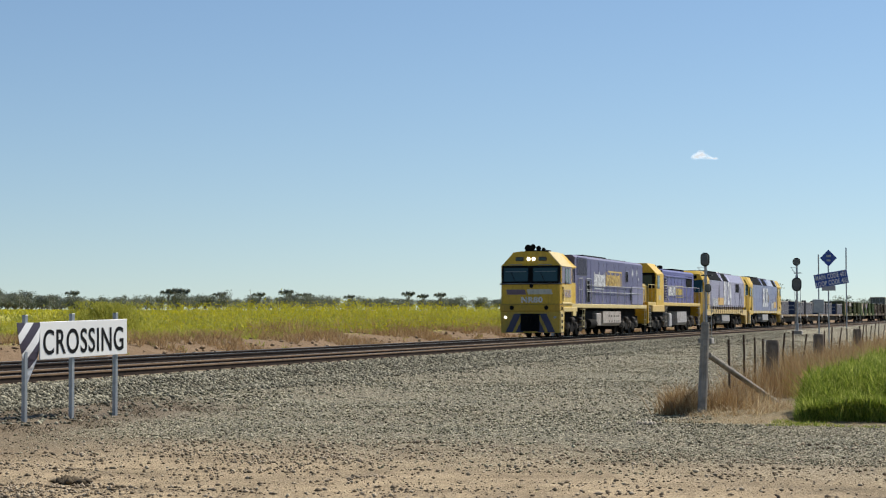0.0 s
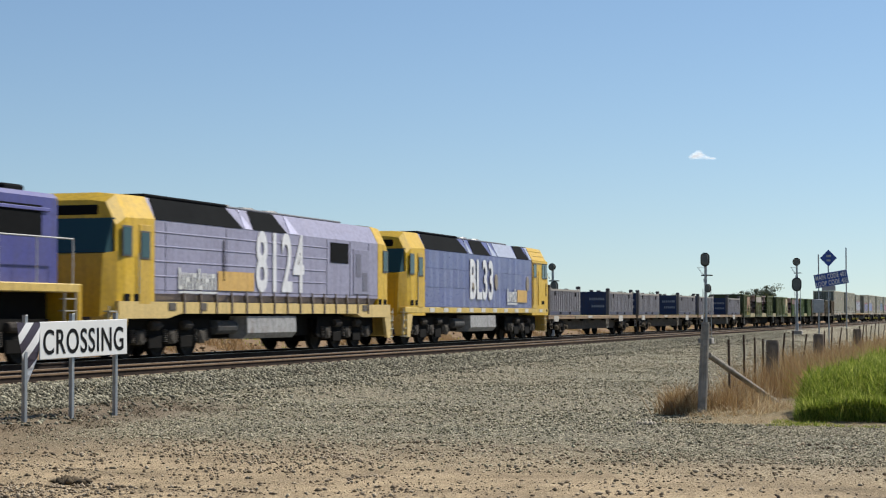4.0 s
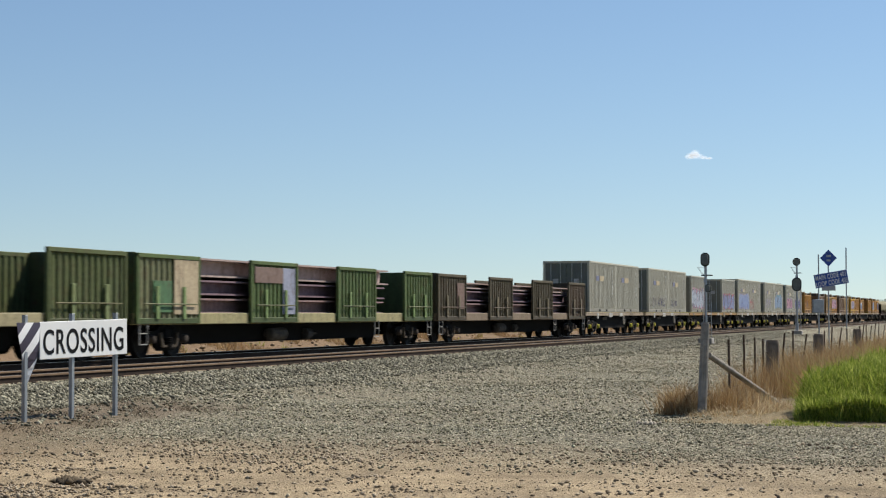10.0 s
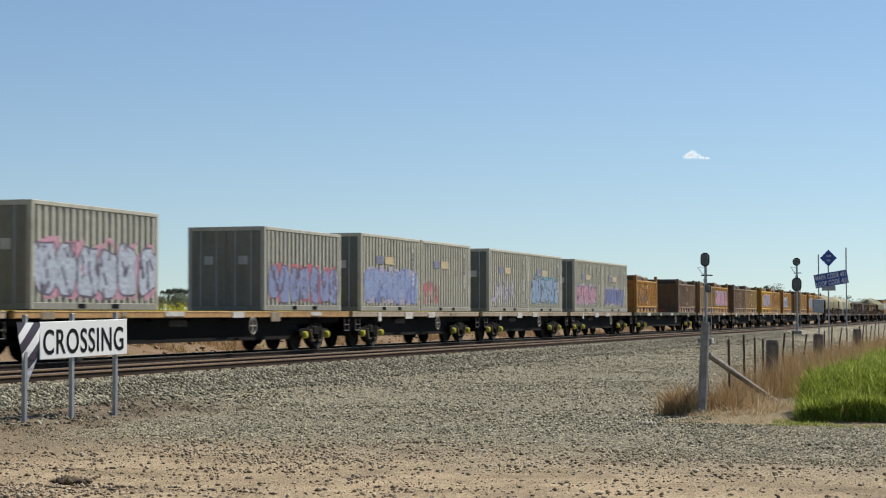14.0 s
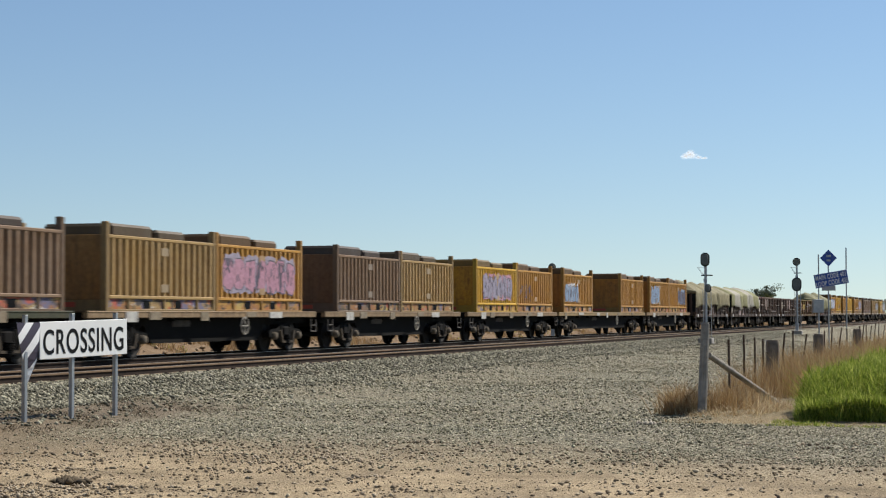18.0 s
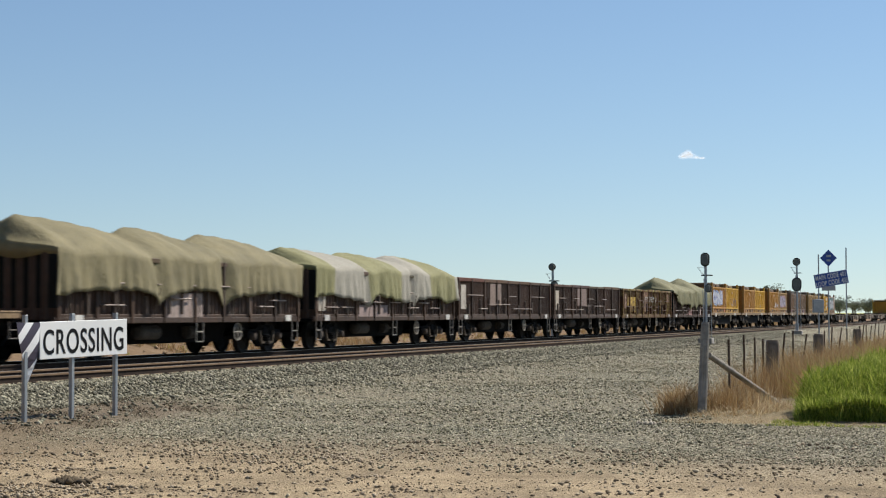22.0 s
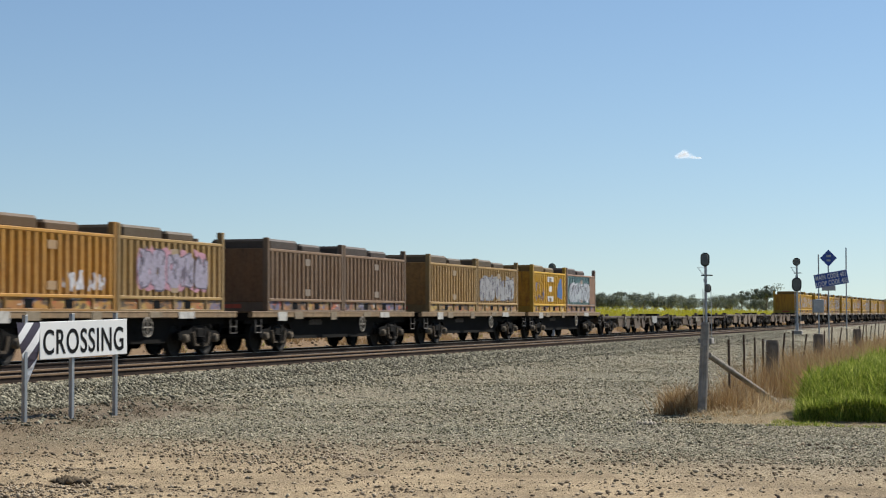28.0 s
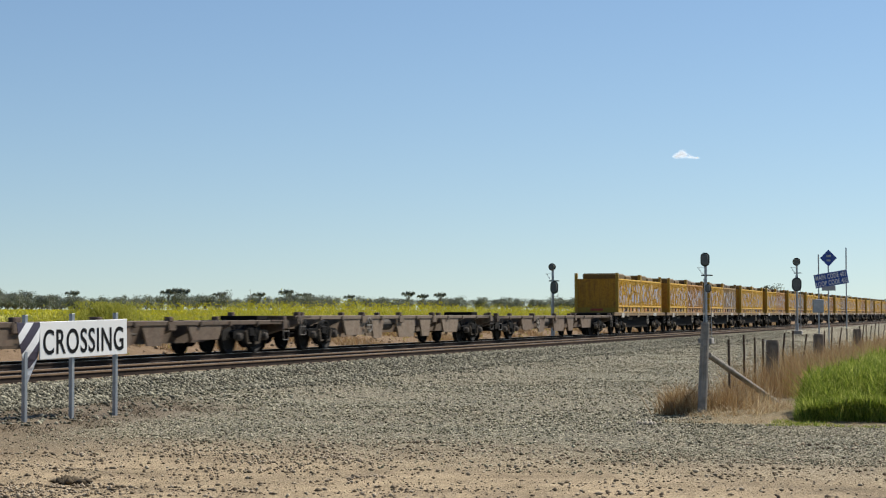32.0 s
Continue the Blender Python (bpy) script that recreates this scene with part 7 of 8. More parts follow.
def hood_locomotive():
    """The second unit: cab near its front end, narrow long hood, side walkways."""
    t = thing("diesel_locomotive", Matrix(), "blue diesel hood locomotive with yellow cab and walkway sills", "locomotive", "locomotives")
    part("frame", Shape().box(0.2, 17.7, -1.42, 1.42, 1.60, 1.80, 0.02), PAINT, t, "yellow side sill", (0.72, 0.50, 0.12))
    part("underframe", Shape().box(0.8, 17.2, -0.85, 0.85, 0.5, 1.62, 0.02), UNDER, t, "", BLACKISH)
    part("end_sill", Shape().box(0.1, 0.3, -1.42, 1.42, 0.55, 1.8, 0.02), PAINT, t, "", GOLD)
    part("end_sill", Shape().box(17.6, 17.8, -1.42, 1.42, 0.95, 1.8, 0.02), PAINT, t, "", GOLD)
    part("short_hood", Shape().prism([(-0.95, 1.8), (-0.95, 2.75), (-0.75, 2.9), (0.75, 2.9), (0.95, 2.75), (0.95, 1.8)], 0.7, 2.6), PAINT, t, "", (0.5, 0.34, 0.06))
    cab = [(-1.44, 1.45), (-1.44, 3.5), (-0.85, 4.12), (0.85, 4.12), (1.44, 3.5), (1.44, 1.45)]
    part("cab", Shape().prism(cab, 2.5, 4.75), PAINT, t, "yellow cab", YELLOW)
    # black sheet carries the shade on the cab's front face
    part("cab_front", Shape().box(2.46, 2.52, -1.36, 1.36, 2.62, 3.55, 0.01), PAINT, t, "cab front with its shade painted black", (0.03, 0.028, 0.025))
    part("number_box", Shape().box(2.3, 2.5, -0.5, 0.5, 3.62, 3.95, 0.03), PAINT, t, "", (0.03, 0.03, 0.03))
    part("cab_step", Shape().box(1.3, 4.9, -1.46, -1.3, 1.22, 1.62, 0.03), PAINT, t, "", (0.74, 0.5, 0.14))
    for y0, y1 in ((-1.25, -0.3), (0.3, 1.25)):
        f = part("front_window", Shape().box(2.435, 2.462, y0, y1, 2.75, 3.45, 0.006), PAINT, t, "", (0.04, 0.04, 0.04))
        part("pane", Shape().box(2.425, 2.436, y0 + 0.06, y1 - 0.06, 2.81, 3.39), GLASS, f)
    window_in(t, "side_window", 2.75, 3.4, 2.65, 3.35, -1.445)
    part("cab_marking", Shape().box(3.2, 3.75, -1.452, -1.442, 1.95, 2.2), PAINT, t, "pale marking", (0.5, 0.46, 0.4))
    hood = [(-1.05, 1.8), (-1.05, 3.74), (-0.95, 3.85), (0.95, 3.85), (1.05, 3.74), (1.05, 1.8)]
    part("hood", Shape().prism(hood, 4.75, 17.3), PAINT, t, "blue hood side", (0.062, 0.066, 0.275))
    part("roof_grille", Shape().prism([(4.76, 2.85), (5.5, 3.05), (5.95, 3.8), (4.76, 3.8)], -1.12, 1.12, 'y'), BLACK, t, "black radiator grille")
    for x, w in ((12.9, 2.4), (15.9, 0.9)):
        part("exhaust_box", Shape().box(x, x + w, -0.5, 0.5, 3.84, 4.04, 0.05), PAINT, t, "", (0.02, 0.02, 0.025))
    for x in (8.6, 10.7):
        part("exhaust_stack", Shape().box(x, x + 0.40, -0.16, 0.16, 3.84, 4.20, 0.05), PAINT, t, "", (0.02, 0.02, 0.025))
    for x0, x1, z0, z1 in ((5.2, 5.9, 1.95, 2.7), (6.1, 6.7, 1.95, 2.7), (7.0, 7.7, 1.95, 3.3), (14.4, 16.6, 2.85, 3.55)):
        g = part("air_grille", Shape().box(x0, x1, -1.066, -1.05, z0, z1), PAINT, t, "", (0.02, 0.02, 0.03))
        for k in range(int((z1 - z0) / 0.1) if x1 < 9 else 0):
            part("louvre", Shape().box(x0 + 0.03, x1 - 0.03, -1.08, -1.062, z0 + k * 0.1, z0 + k * 0.1 + 0.045), PAINT, g, "", (0.22, 0.2, 0.25) if x1 < 9 else (0.04, 0.04, 0.05))
    for x in (8.0, 9.2, 10.4, 11.6, 12.8, 14.0):
        part("door_seam", Shape().box(x - 0.012, x + 0.012, -1.058, -1.048, 1.85, 3.55), PAINT, t, "", (0.03, 0.03, 0.12))
    part("white_lettering", lettering_bars(8.1, 10.6, 2.25, 2.8, -1.055), PAINT, t, "faded white lettering", (0.90, 0.90, 0.90))
    part("yellow_lettering", lettering_bars(10.8, 13.2, 2.3, 2.72, -1.055), PAINT, t, "yellow lettering in a frame", (0.70, 0.5, 0.05))
    part("yellow_frame", Shape().box(10.7, 13.4, -1.06, -1.052, 2.84, 2.9).box(10.7, 13.4, -1.06, -1.052, 2.14, 2.2).box(13.34, 13.4, -1.06, -1.052, 2.2, 2.84), PAINT, t, "", (0.7, 0.5, 0.05))
    handrails(t, 4.9, 17.4, -1.40, 1.8, 1.02, 8, (0.6, 0.6, 0.58))
    handrails(t, 0.3, 2.3, -1.40, 1.8, 1.02, 2, (0.6, 0.5, 0.2))
    for x in (0.4, 5.3, 17.0):
        s = Shape().path([(x, -1.42, 1.6), (x, -1.40, 0.35)], 0.022).path([(x + 0.5, -1.42, 1.6), (x + 0.5, -1.40, 0.35)], 0.022)
        for k in range(5):
            s.box(x, x + 0.5, -1.44, -1.28, 0.36 + 0.27 * k, 0.39 + 0.27 * k)
        part("steps", s, PAINT, t, "", (0.5, 0.45, 0.36))
    tank(t, 9.3, 12.6, 0.40, 1.25, (0.44, 0.43, 0.42))
    part("hood_ledge", Shape().box(6.9, 16.9, -1.10, -1.03, 3.42, 3.5, 0.01), PAINT, t, "", (0.12, 0.125, 0.38))
    part("air_tank", Shape().box(7.5, 8.4, -1.25, -0.8, 0.3, 1.15, 0.06), UNDER, t, "", (0.5, 0.5, 0.5))
    for x in (4.0, 14.4):
        co_bogie(t, x)
    coupler(t, 0.2, -1)
    coupler(t, 17.7, 1)
    return t


def flat_cab(t, xb, xe):
    """The upright yellow cab at the rear of the blue locomotive, with its roof hood."""
    gold = (0.72, 0.46, 0.045)
    dark = (0.035, 0.03, 0.028)
    cab = part("cab", Shape().prism([(xb, 1.05), (xe, 1.05), (xe, 2.45), (xe - 0.20, 3.44), (xb, 3.44)], -1.458, 1.458, 'y'), PAINT, t, "yellow cab", YELLOW)

    def hood(x, w, z0, z1, z2):
        return [(x, -w, 3.38), (x, -w, z0), (x, -w * 0.80, z1), (x, -w * 0.5, z2), (x, w * 0.5, z2), (x, w * 0.80, z1), (x, w, z0), (x, w, 3.38)]
    part("cab_roof", Shape().loft([hood(xb - 0.02, 1.475, 3.48, 4.045, 4.105), hood(xe - 0.42, 1.475, 3.48, 4.02, 4.08), hood(xe - 0.04, 1.45, 3.46, 3.60, 3.66)]), PAINT, t, "yellow cab roof", YELLOW)
    for k in (0.35, 0.7):
        y, z = -1.475 + 0.295 * k, 3.48 + 0.565 * k
        part("roof_seam", Shape().tube((xb + 0.1, y, z), (xe - 0.5, y, z), 0.014, 5), PAINT, t, "", gold)
    part("drip_rail", Shape().box(xb, xe - 0.12, -1.492, -1.456, 3.36, 3.40, 0.006), PAINT, t, "", gold)
    part("windscreen", Shape().prism([(xe - 0.03, 2.58), (xe - 0.01, 2.58), (xe - 0.16, 3.34), (xe - 0.19, 3.34)], -1.2, 1.2, 'y'), GLASS, t, "dark windscreen")
    window_in(cab, "side_window", xe - 1.02, xe - 0.24, 2.72, 3.32, -1.458)
    part("window_divider", Shape().box(xe - 0.64, xe - 0.59, -1.486, -1.456, 2.72, 3.32), PAINT, cab, "", dark)
    dr = part("cab_door", Shape().box(xb + 0.10, xb + 0.78, -1.474, -1.452, 1.35, 3.34, 0.008), PAINT, t, "", gold)
    window_in(dr, "door_window", xb + 0.24, xb + 0.64, 2.76, 3.28, -1.474)
    part("door_jamb", Shape().box(xb + 0.80, xb + 0.87, -1.466, -1.452, 1.45, 3.30), PAINT, t, "", (0.20, 0.12, 0.02))
    part("door_jamb", Shape().box(xb + 0.02, xb + 0.08, -1.466, -1.452, 1.45, 3.30), PAINT, t, "", (0.32, 0.19, 0.03))
    for x in (xb + 0.05, xb + 0.90):
        part("door_rail", Shape().tube((x, -1.52, 1.5), (x, -1.52, 3.0), 0.018, 6), PAINT, t, "", gold)
    for x0, x1, z0, z1 in ((1.12, 0.66, 1.54, 1.69), (2.30, 2.00, 1.38, 1.52), (0.30, 0.10, 1.20, 1.32), (0.40, 0.29, 1.92, 2.50)):
        # recesses not cut in: dark plates paint their shade
        part("step_recess", Shape().box(xe - x0, xe - x1, -1.468, -1.455, z0, z1), PAINT, cab, "", dark)
    part("sill_mark", Shape().box(xe - 1.48, xe - 1.02, -1.472, -1.455, 1.18, 1.32), PAINT, t, "white sill mark", (0.72, 0.70, 0.64))
    part("pilot", Shape().box(xe - 0.35, xe, -1.4, 1.4, 0.35, 1.06, 0.05), PAINT, t, "yellow pilot with dark stripes", (0.6, 0.4, 0.08))
    for y in (-1.15, -0.6, 0.1, 0.7):
        part("chevron", Shape().prism([(y, 0.38), (y + 0.22, 0.38), (y + 0.42, 1.02), (y + 0.2, 1.02)], xe, xe + 0.012), PAINT, t, "", (0.02, 0.025, 0.07))
    s = Shape().path([(xe - 0.30, -1.44, 1.2), (xe - 0.30, -1.44, 0.3)], 0.02)
    for k in range(3):
        s.box(xe - 0.62, xe - 0.30, -1.47, -1.30, 0.32 + 0.28 * k, 0.35 + 0.28 * k)
    part("steps", s, PAINT, t, "", (0.55, 0.42, 0.20))


def body_locomotive(length, number, ribbed, label, side, seed):
    """A full-width body with sloping roof edges and a yellow cab at each end."""
    t = thing("diesel_locomotive", Matrix(), label, "locomotive", "locomotives")

    def sect(x, w, zt, lo=1.3):
        return [(x, -w, lo), (x, -w, zt - 0.62), (x, -w * 0.80, zt - 0.06), (x, -w * 0.5, zt), (x, w * 0.5, zt), (x, w * 0.80, zt - 0.06), (x, w, zt - 0.62), (x, w, lo)]
    c1 = 2.85
    b1 = length - (1.9 if ribbed else 3.35)
    lo = 1.62 if ribbed else 1.34
    part("body", Shape().loft([sect(c1, 1.45, 4.08, lo), sect(b1, 1.45, 4.08, lo)]), PAINT, t, "faded purple-blue body", side)
    cream = (0.76, 0.55, 0.20)
    if ribbed:
        part("sill", Shape().prism([(1.0, 1.0), (3.6, 1.0), (4.3, 1.12), (length - 4.0, 1.12), (length - 3.4, 1.0), (length - 0.7, 1.0), (length - 0.7, 1.42), (1.0, 1.42)], -1.47, 1.47, 'y'), PAINT, t, "cream-yellow side sill", cream)
        # side colour at 0.7: shade of the overhang painted on the skirt
        part("body_skirt", Shape().prism([(-1.46, 1.72), (-1.28, 1.40), (1.28, 1.40), (1.46, 1.72)], c1, b1), PAINT, t, "", tuple(k * 0.7 for k in side))
        for i in range(15):
            x = c1 + 1.6 + i * (b1 - c1 - 2.6) / 14
            part("sill_rib", Shape().prism([(-1.50, 1.12), (-1.50, 1.45), (-1.47, 1.74), (-1.40, 1.74), (-1.40, 1.12)], x, x + 0.07), PAINT, t, "dark sill rib", (0.16, 0.12, 0.10))
        for x in (3.6, 5.4, length - 3.4):
            part("sill_fitting", Shape().box(x, x + 0.42, -1.49, -1.46, 1.2, 1.4, 0.01), PAINT, t, "", (0.10, 0.08, 0.06))
    else:
        part("sill", Shape().box(0.7, length - 0.5, -1.46, 1.46, 1.14, 1.36, 0.02), PAINT, t, "yellow side sill", (0.72, 0.50, 0.10))
    if not ribbed:
        flat_cab(t, b1, length - 0.58)
    for xf, xb, d in ((1.0, c1, 1), (length - 0.75, b1, -1))[:2 if ribbed else 1]:
        cab = part("cab", Shape().loft([sect(xf, 1.38, 3.86, 1.05), sect(xf + d * 0.35, 1.45, 4.06, 1.05), sect(xb, 1.458, 4.095, 1.05)]), PAINT, t, "yellow cab", YELLOW)
        nose = [[(xf - d * 0.45, -1.2, 1.05), (xf - d * 0.45, 1.2, 1.05), (xf - d * 0.40, 1.25, 2.55), (xf - d * 0.40, -1.25, 2.55)], [(xf + d * 0.05, -1.4, 1.05), (xf + d * 0.05, 1.4, 1.05), (xf + d * 0.05, 1.4, 2.62), (xf + d * 0.05, -1.4, 2.62)]]
        part("nose", Shape().loft(nose), PAINT, t, "", GOLD)
        wx0, wx1 = xf - d * 0.30, xf + d * 0.02
        part("windscreen", Shape().loft([[(wx0, -1.25, 2.58), (wx0, 1.25, 2.58), (wx1 - d * .03, 1.3, 3.42), (wx1 - d * .03, -1.3, 3.42)], [(xf + d * 0.05, -1.34, 2.58), (xf + d * 0.05, 1.34, 2.58), (xf + d * 0.05, 1.34, 3.42), (xf + d * 0.05, -1.34, 3.42)]]), GLASS, t, "dark windscreen")
        part("number_box", Shape().box(min(xf - d * 0.03, xf + d * 0.2), max(xf - d * 0.03, xf + d * 0.2), -0.9, 0.9, 3.5, 3.74, 0.03), PAINT, t, "", (0.03, 0.03, 0.03))
        a, b = sorted((xf + d * 0.22, xf + d * 0.62))
        window_in(cab, "side_window", a, b, 2.55, 3.2, -1.458)
        if abs(xb - xf) > 1.3:
            a, b = sorted((xb - d * 0.72, xb - d * 0.32))
            dr = part("cab_door", Shape().box(a - 0.10, b + 0.10, -1.472, -1.452, 1.35, 3.3, 0.008), PAINT, t, "", (0.66, 0.42, 0.04))
            window_in(dr, "door_window", a, b, 2.5, 3.1, -1.472)
            part("door_handle", Shape().tube((a - 0.16, -1.50, 1.6), (a - 0.16, -1.50, 2.6), 0.018, 6), GALV, dr)
        for q in (0.3, 0.8):
            xx = xf + d * q
            # black plate paints the shade of a step recess
            part("step_recess", Shape().box(min(xx, xx + d * 0.28), max(xx, xx + d * 0.28), -1.466, -1.456, 1.42, 1.6), BLACK, cab)
        part("pilot", Shape().box(min(xf - d * 0.45, xf), max(xf - d * 0.45, xf), -1.4, 1.4, 0.35, 1.1, 0.05), PAINT, t, "yellow pilot with dark stripes", (0.6, 0.4, 0.08))
        part("end_skirt", Shape().prism([(xf - d * 0.1, 1.1), (xf - d * 0.1, 0.3), (xf + d * 0.22, 0.3), (xf + d * 0.5, 1.1)], -1.46, -1.36, 'y'), PAINT, t, "", cream)
        for y in (-1.15, -0.6, 0.1, 0.7):
            part("chevron", Shape().prism([(y, 0.38), (y + 0.22, 0.38), (y + 0.42, 1.05), (y + 0.2, 1.05)], min(xf - d * .462, xf - d * .45), max(xf - d * .462, xf - d * .45)), PAINT, t, "", (0.02, 0.025, 0.07))
        s = Shape().path([(xf - d * 0.4, -1.43, 1.3), (xf - d * 0.4, -1.4, 0.3)], 0.02)
        for k in range(4):
            s.box(min(xf - d * .42, xf - d * .08), max(xf - d * .42, xf - d * .08), -1.46, -1.30, 0.32 + 0.28 * k, 0.35 + 0.28 * k)
        part("steps", s, PAINT, t, "", (0.55, 0.52, 0.42))

    def slope(name, x0, x1, inset, mt, label="", color=None):
        """A panel lying on the sloping roof edge."""
        v = []
        for o in (0.012, -0.02):
            v += [(x0, -1.452 - o, 3.47), (x1, -1.452 - o, 3.47), (x1 - inset, -1.17 - o, 4.01 + o), (x0 + inset * 0.3, -1.17 - o, 4.01 + o)]
        part(name, Shape().add(v, [(0, 1, 2, 3), (4, 7, 6, 5), (0, 4, 5, 1), (1, 5, 6, 2), (2, 6, 7, 3), (3, 7, 4, 0)]), mt, t, label, color)
    # brighter copy of the side colour, for light on the roof slope
    pale = tuple(min(1, k * 1.5 + 0.1) for k in side)
    if not ribbed:
        pale = (0.40, 0.44, 0.56)
    slope("roof_grille", c1 + 0.05, c1 + 5.3, 0.6, BLACK, "black roof intake grille")
    slope("roof_window", c1 + 6.0, c1 + 8.4, 0.5, BLACK, "black roof vent")
    slope("roof_frame", c1 + 5.4, c1 + 5.9, 0.45, PAINT, "pale roof edge", pale)
    slope("roof_frame", c1 + 8.6, c1 + 9.3, 0.45, PAINT, "pale roof edge", pale)
    if not ribbed:
        slope("roof_window", b1 - 2.4, b1 - 0.5, 0.4, BLACK, "black roof vent")
        slope("roof_frame", c1 + 9.4, b1 - 2.5, 0.1, PAINT, "pale roof edge", pale)
        slope("roof_frame", b1 - 0.42, b1 - 0.02, 0.0, PAINT, "pale roof edge", pale)
    part("roof_top", Shape().box(c1 + 0.1, c1 + 5.0, -1.12, 1.12, 4.05, 4.13, 0.03), BLACK, t)
    part("roof_hatch", Shape().box(c1 + 5.3, b1 - 1.5, -0.72, 0.72, 4.07, 4.15, 0.03), PAINT, t, "", (0.05, 0.05, 0.06))
    for i in range(3):
        part("roof_fan", Shape().lathe([(0.02, 0.05), (0.50, 0.05), (0.55, 0.0), (0.55, -0.06)], (c1 + 6.3 + 1.7 * i, 0, 4.17), 'z', 16), PAINT, t, "", (0.04, 0.04, 0.045))
    r = random.Random(seed)
    if ribbed:
        for z in (2.05, 2.42, 2.8, 3.15):
            part("body_seam", Shape().box(c1, b1 - 4.6, -1.466, -1.448, z, z + 0.03, 0.004), PAINT, t, "", tuple(min(1, q * 1.25) for q in side))
        for x in (c1 + 0.6, c1 + 4.2, b1 - 4.6, b1 - 2.6, b1 - 0.9):
            part("body_seam", Shape().box(x, x + 0.03, -1.462, -1.448, 1.66, 3.42), PAINT, t, "", tuple(q * 0.5 for q in side))
        part("side_grille", Shape().box(b1 - 4.3, b1 - 2.75, -1.468, -1.45, 2.72, 3.35), BLACK, t, "black side window grille")
        part("access_door", Shape().box(b1 - 2.3, b1 - 0.9, -1.470, -1.45, 1.75, 3.2, 0.008), PAINT, t, "", tuple(q * 0.85 for q in side))
        for x, z, h in ((b1 - 2.1, 2.3, 0.75), (b1 - 1.5, 1.85, 0.6)):
            part("vent", Shape().box(x, x + 0.45, -1.478, -1.469, z, z + h), PAINT, t, "", tuple(q * 0.45 for q in side))
        part("jumper_cable", Shape().tube((c1 + 4.0, -1.48, 2.0), (c1 + 4.0, -1.48, 3.1), 0.02, 5), BLACK, t)
    else:
        n = 9
        p = (b1 - c1 - 0.1) / n
        for i in range(n):
            for z0, z1 in ((1.37, 2.08), (2.10, 2.78), (2.80, 3.44)):
                k = 0.92 + 0.2 * r.random()
                x = c1 + 0.05 + i * p
                a, b = 0.004 + 0.030 * r.random(), 0.004 + 0.020 * r.random()
                q = [(x, -1.452), (x + p * (0.22 + 0.1 * r.random()), -1.456 - a), (x + p * 0.5, -1.454 - b * 0.4), (x + p * (0.70 + 0.1 * r.random()), -1.456 - b), (x + p, -1.452), (x + p, -1.445), (x, -1.445)]
                part("side_sheet", Shape().prism(q, z0, z1, 'z'), GLOSS, t, "", tuple(min(1, w * k) for w in side))
            part("sill_mark", Shape().box(x + 0.5, x + 0.5 + 0.55, -1.468, -1.458, 1.17, 1.33), PAINT, t, "white sill mark", (0.72, 0.70, 0.64))
        for x in (b1 - 8.9, b1 - 5.7, b1 - 0.85):
            part("porthole", Shape().lathe([(0.0, -0.012), (0.24, -0.012), (0.27, 0.0), (0.27, 0.02)], (0, 0, 0), 'y', 16), PAINT, t, "tan oval porthole", (0.30, 0.24, 0.17)).matrix_local = pose(x, -1.492, 2.40) @ Matrix.Diagonal((0.85, 1, 1.25, 1))
    xc = c1 + 7.9 if ribbed else b1 - 7.8
    y = -1.474 if ribbed else -1.502
    words(number, 2.35 if ribbed else 2.15, PAINT, t, pose(xc, y, 2.50 if ribbed else 2.38, 0, 0, 0), "fleet_number", (0.86, 0.86, 0.88), 0.006, 0.70, 0.05)
    q0 = c1 + 1.3 if ribbed else b1 - 4.1
    zl = 1.74 if ribbed else 1.60
    wide = 2.3 if ribbed else 1.5
    part("white_lettering", lettering_bars(q0, q0 + wide, zl, zl + 0.44, y), PAINT, t, "small white lettering", (0.78, 0.78, 0.76))
    part("white_line", Shape().box(q0, q0 + wide, y - 0.004, y, zl - 0.10, zl - 0.04), PAINT, t, "", (0.72, 0.72, 0.72))
    part("yellow_lettering", Shape().box(q0 + wide + 0.05, q0 + 2 * wide + 0.1, y - 0.004, y, zl, zl + 0.52), PAINT, t, "small yellow lettering panel", (0.70, 0.42, 0.10))
    tank(t, length / 2 - 1.9, length / 2 + 1.6, 0.42, 1.05, (0.40, 0.40, 0.40))
    part("air_tank", Shape().lathe([(0.02, -0.7), (0.2, -0.62), (0.2, 0.62), (0.02, 0.7)], (length / 2 - 2.9, -1.1, 0.75), 'x', 14), UNDER, t, "", (0.10, 0.10, 0.10))
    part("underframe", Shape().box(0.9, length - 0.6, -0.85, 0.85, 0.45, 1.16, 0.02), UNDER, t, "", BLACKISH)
    for x in (4.3, length - 4.1):
        co_bogie(t, x)
    coupler(t, 0.5, -1)
    coupler(t, length - 0.4, 1)
    return t

# ---------------------------------------------------------------- the train, front to rear
GREY, GREY2 = (0.54, 0.51, 0.40), (0.48, 0.46, 0.37)
ORANGE, TAN, BROWN, YEL = (0.56, 0.28, 0.045), (0.45, 0.285, 0.10), (0.26, 0.16, 0.088), (0.76, 0.44, 0.03)


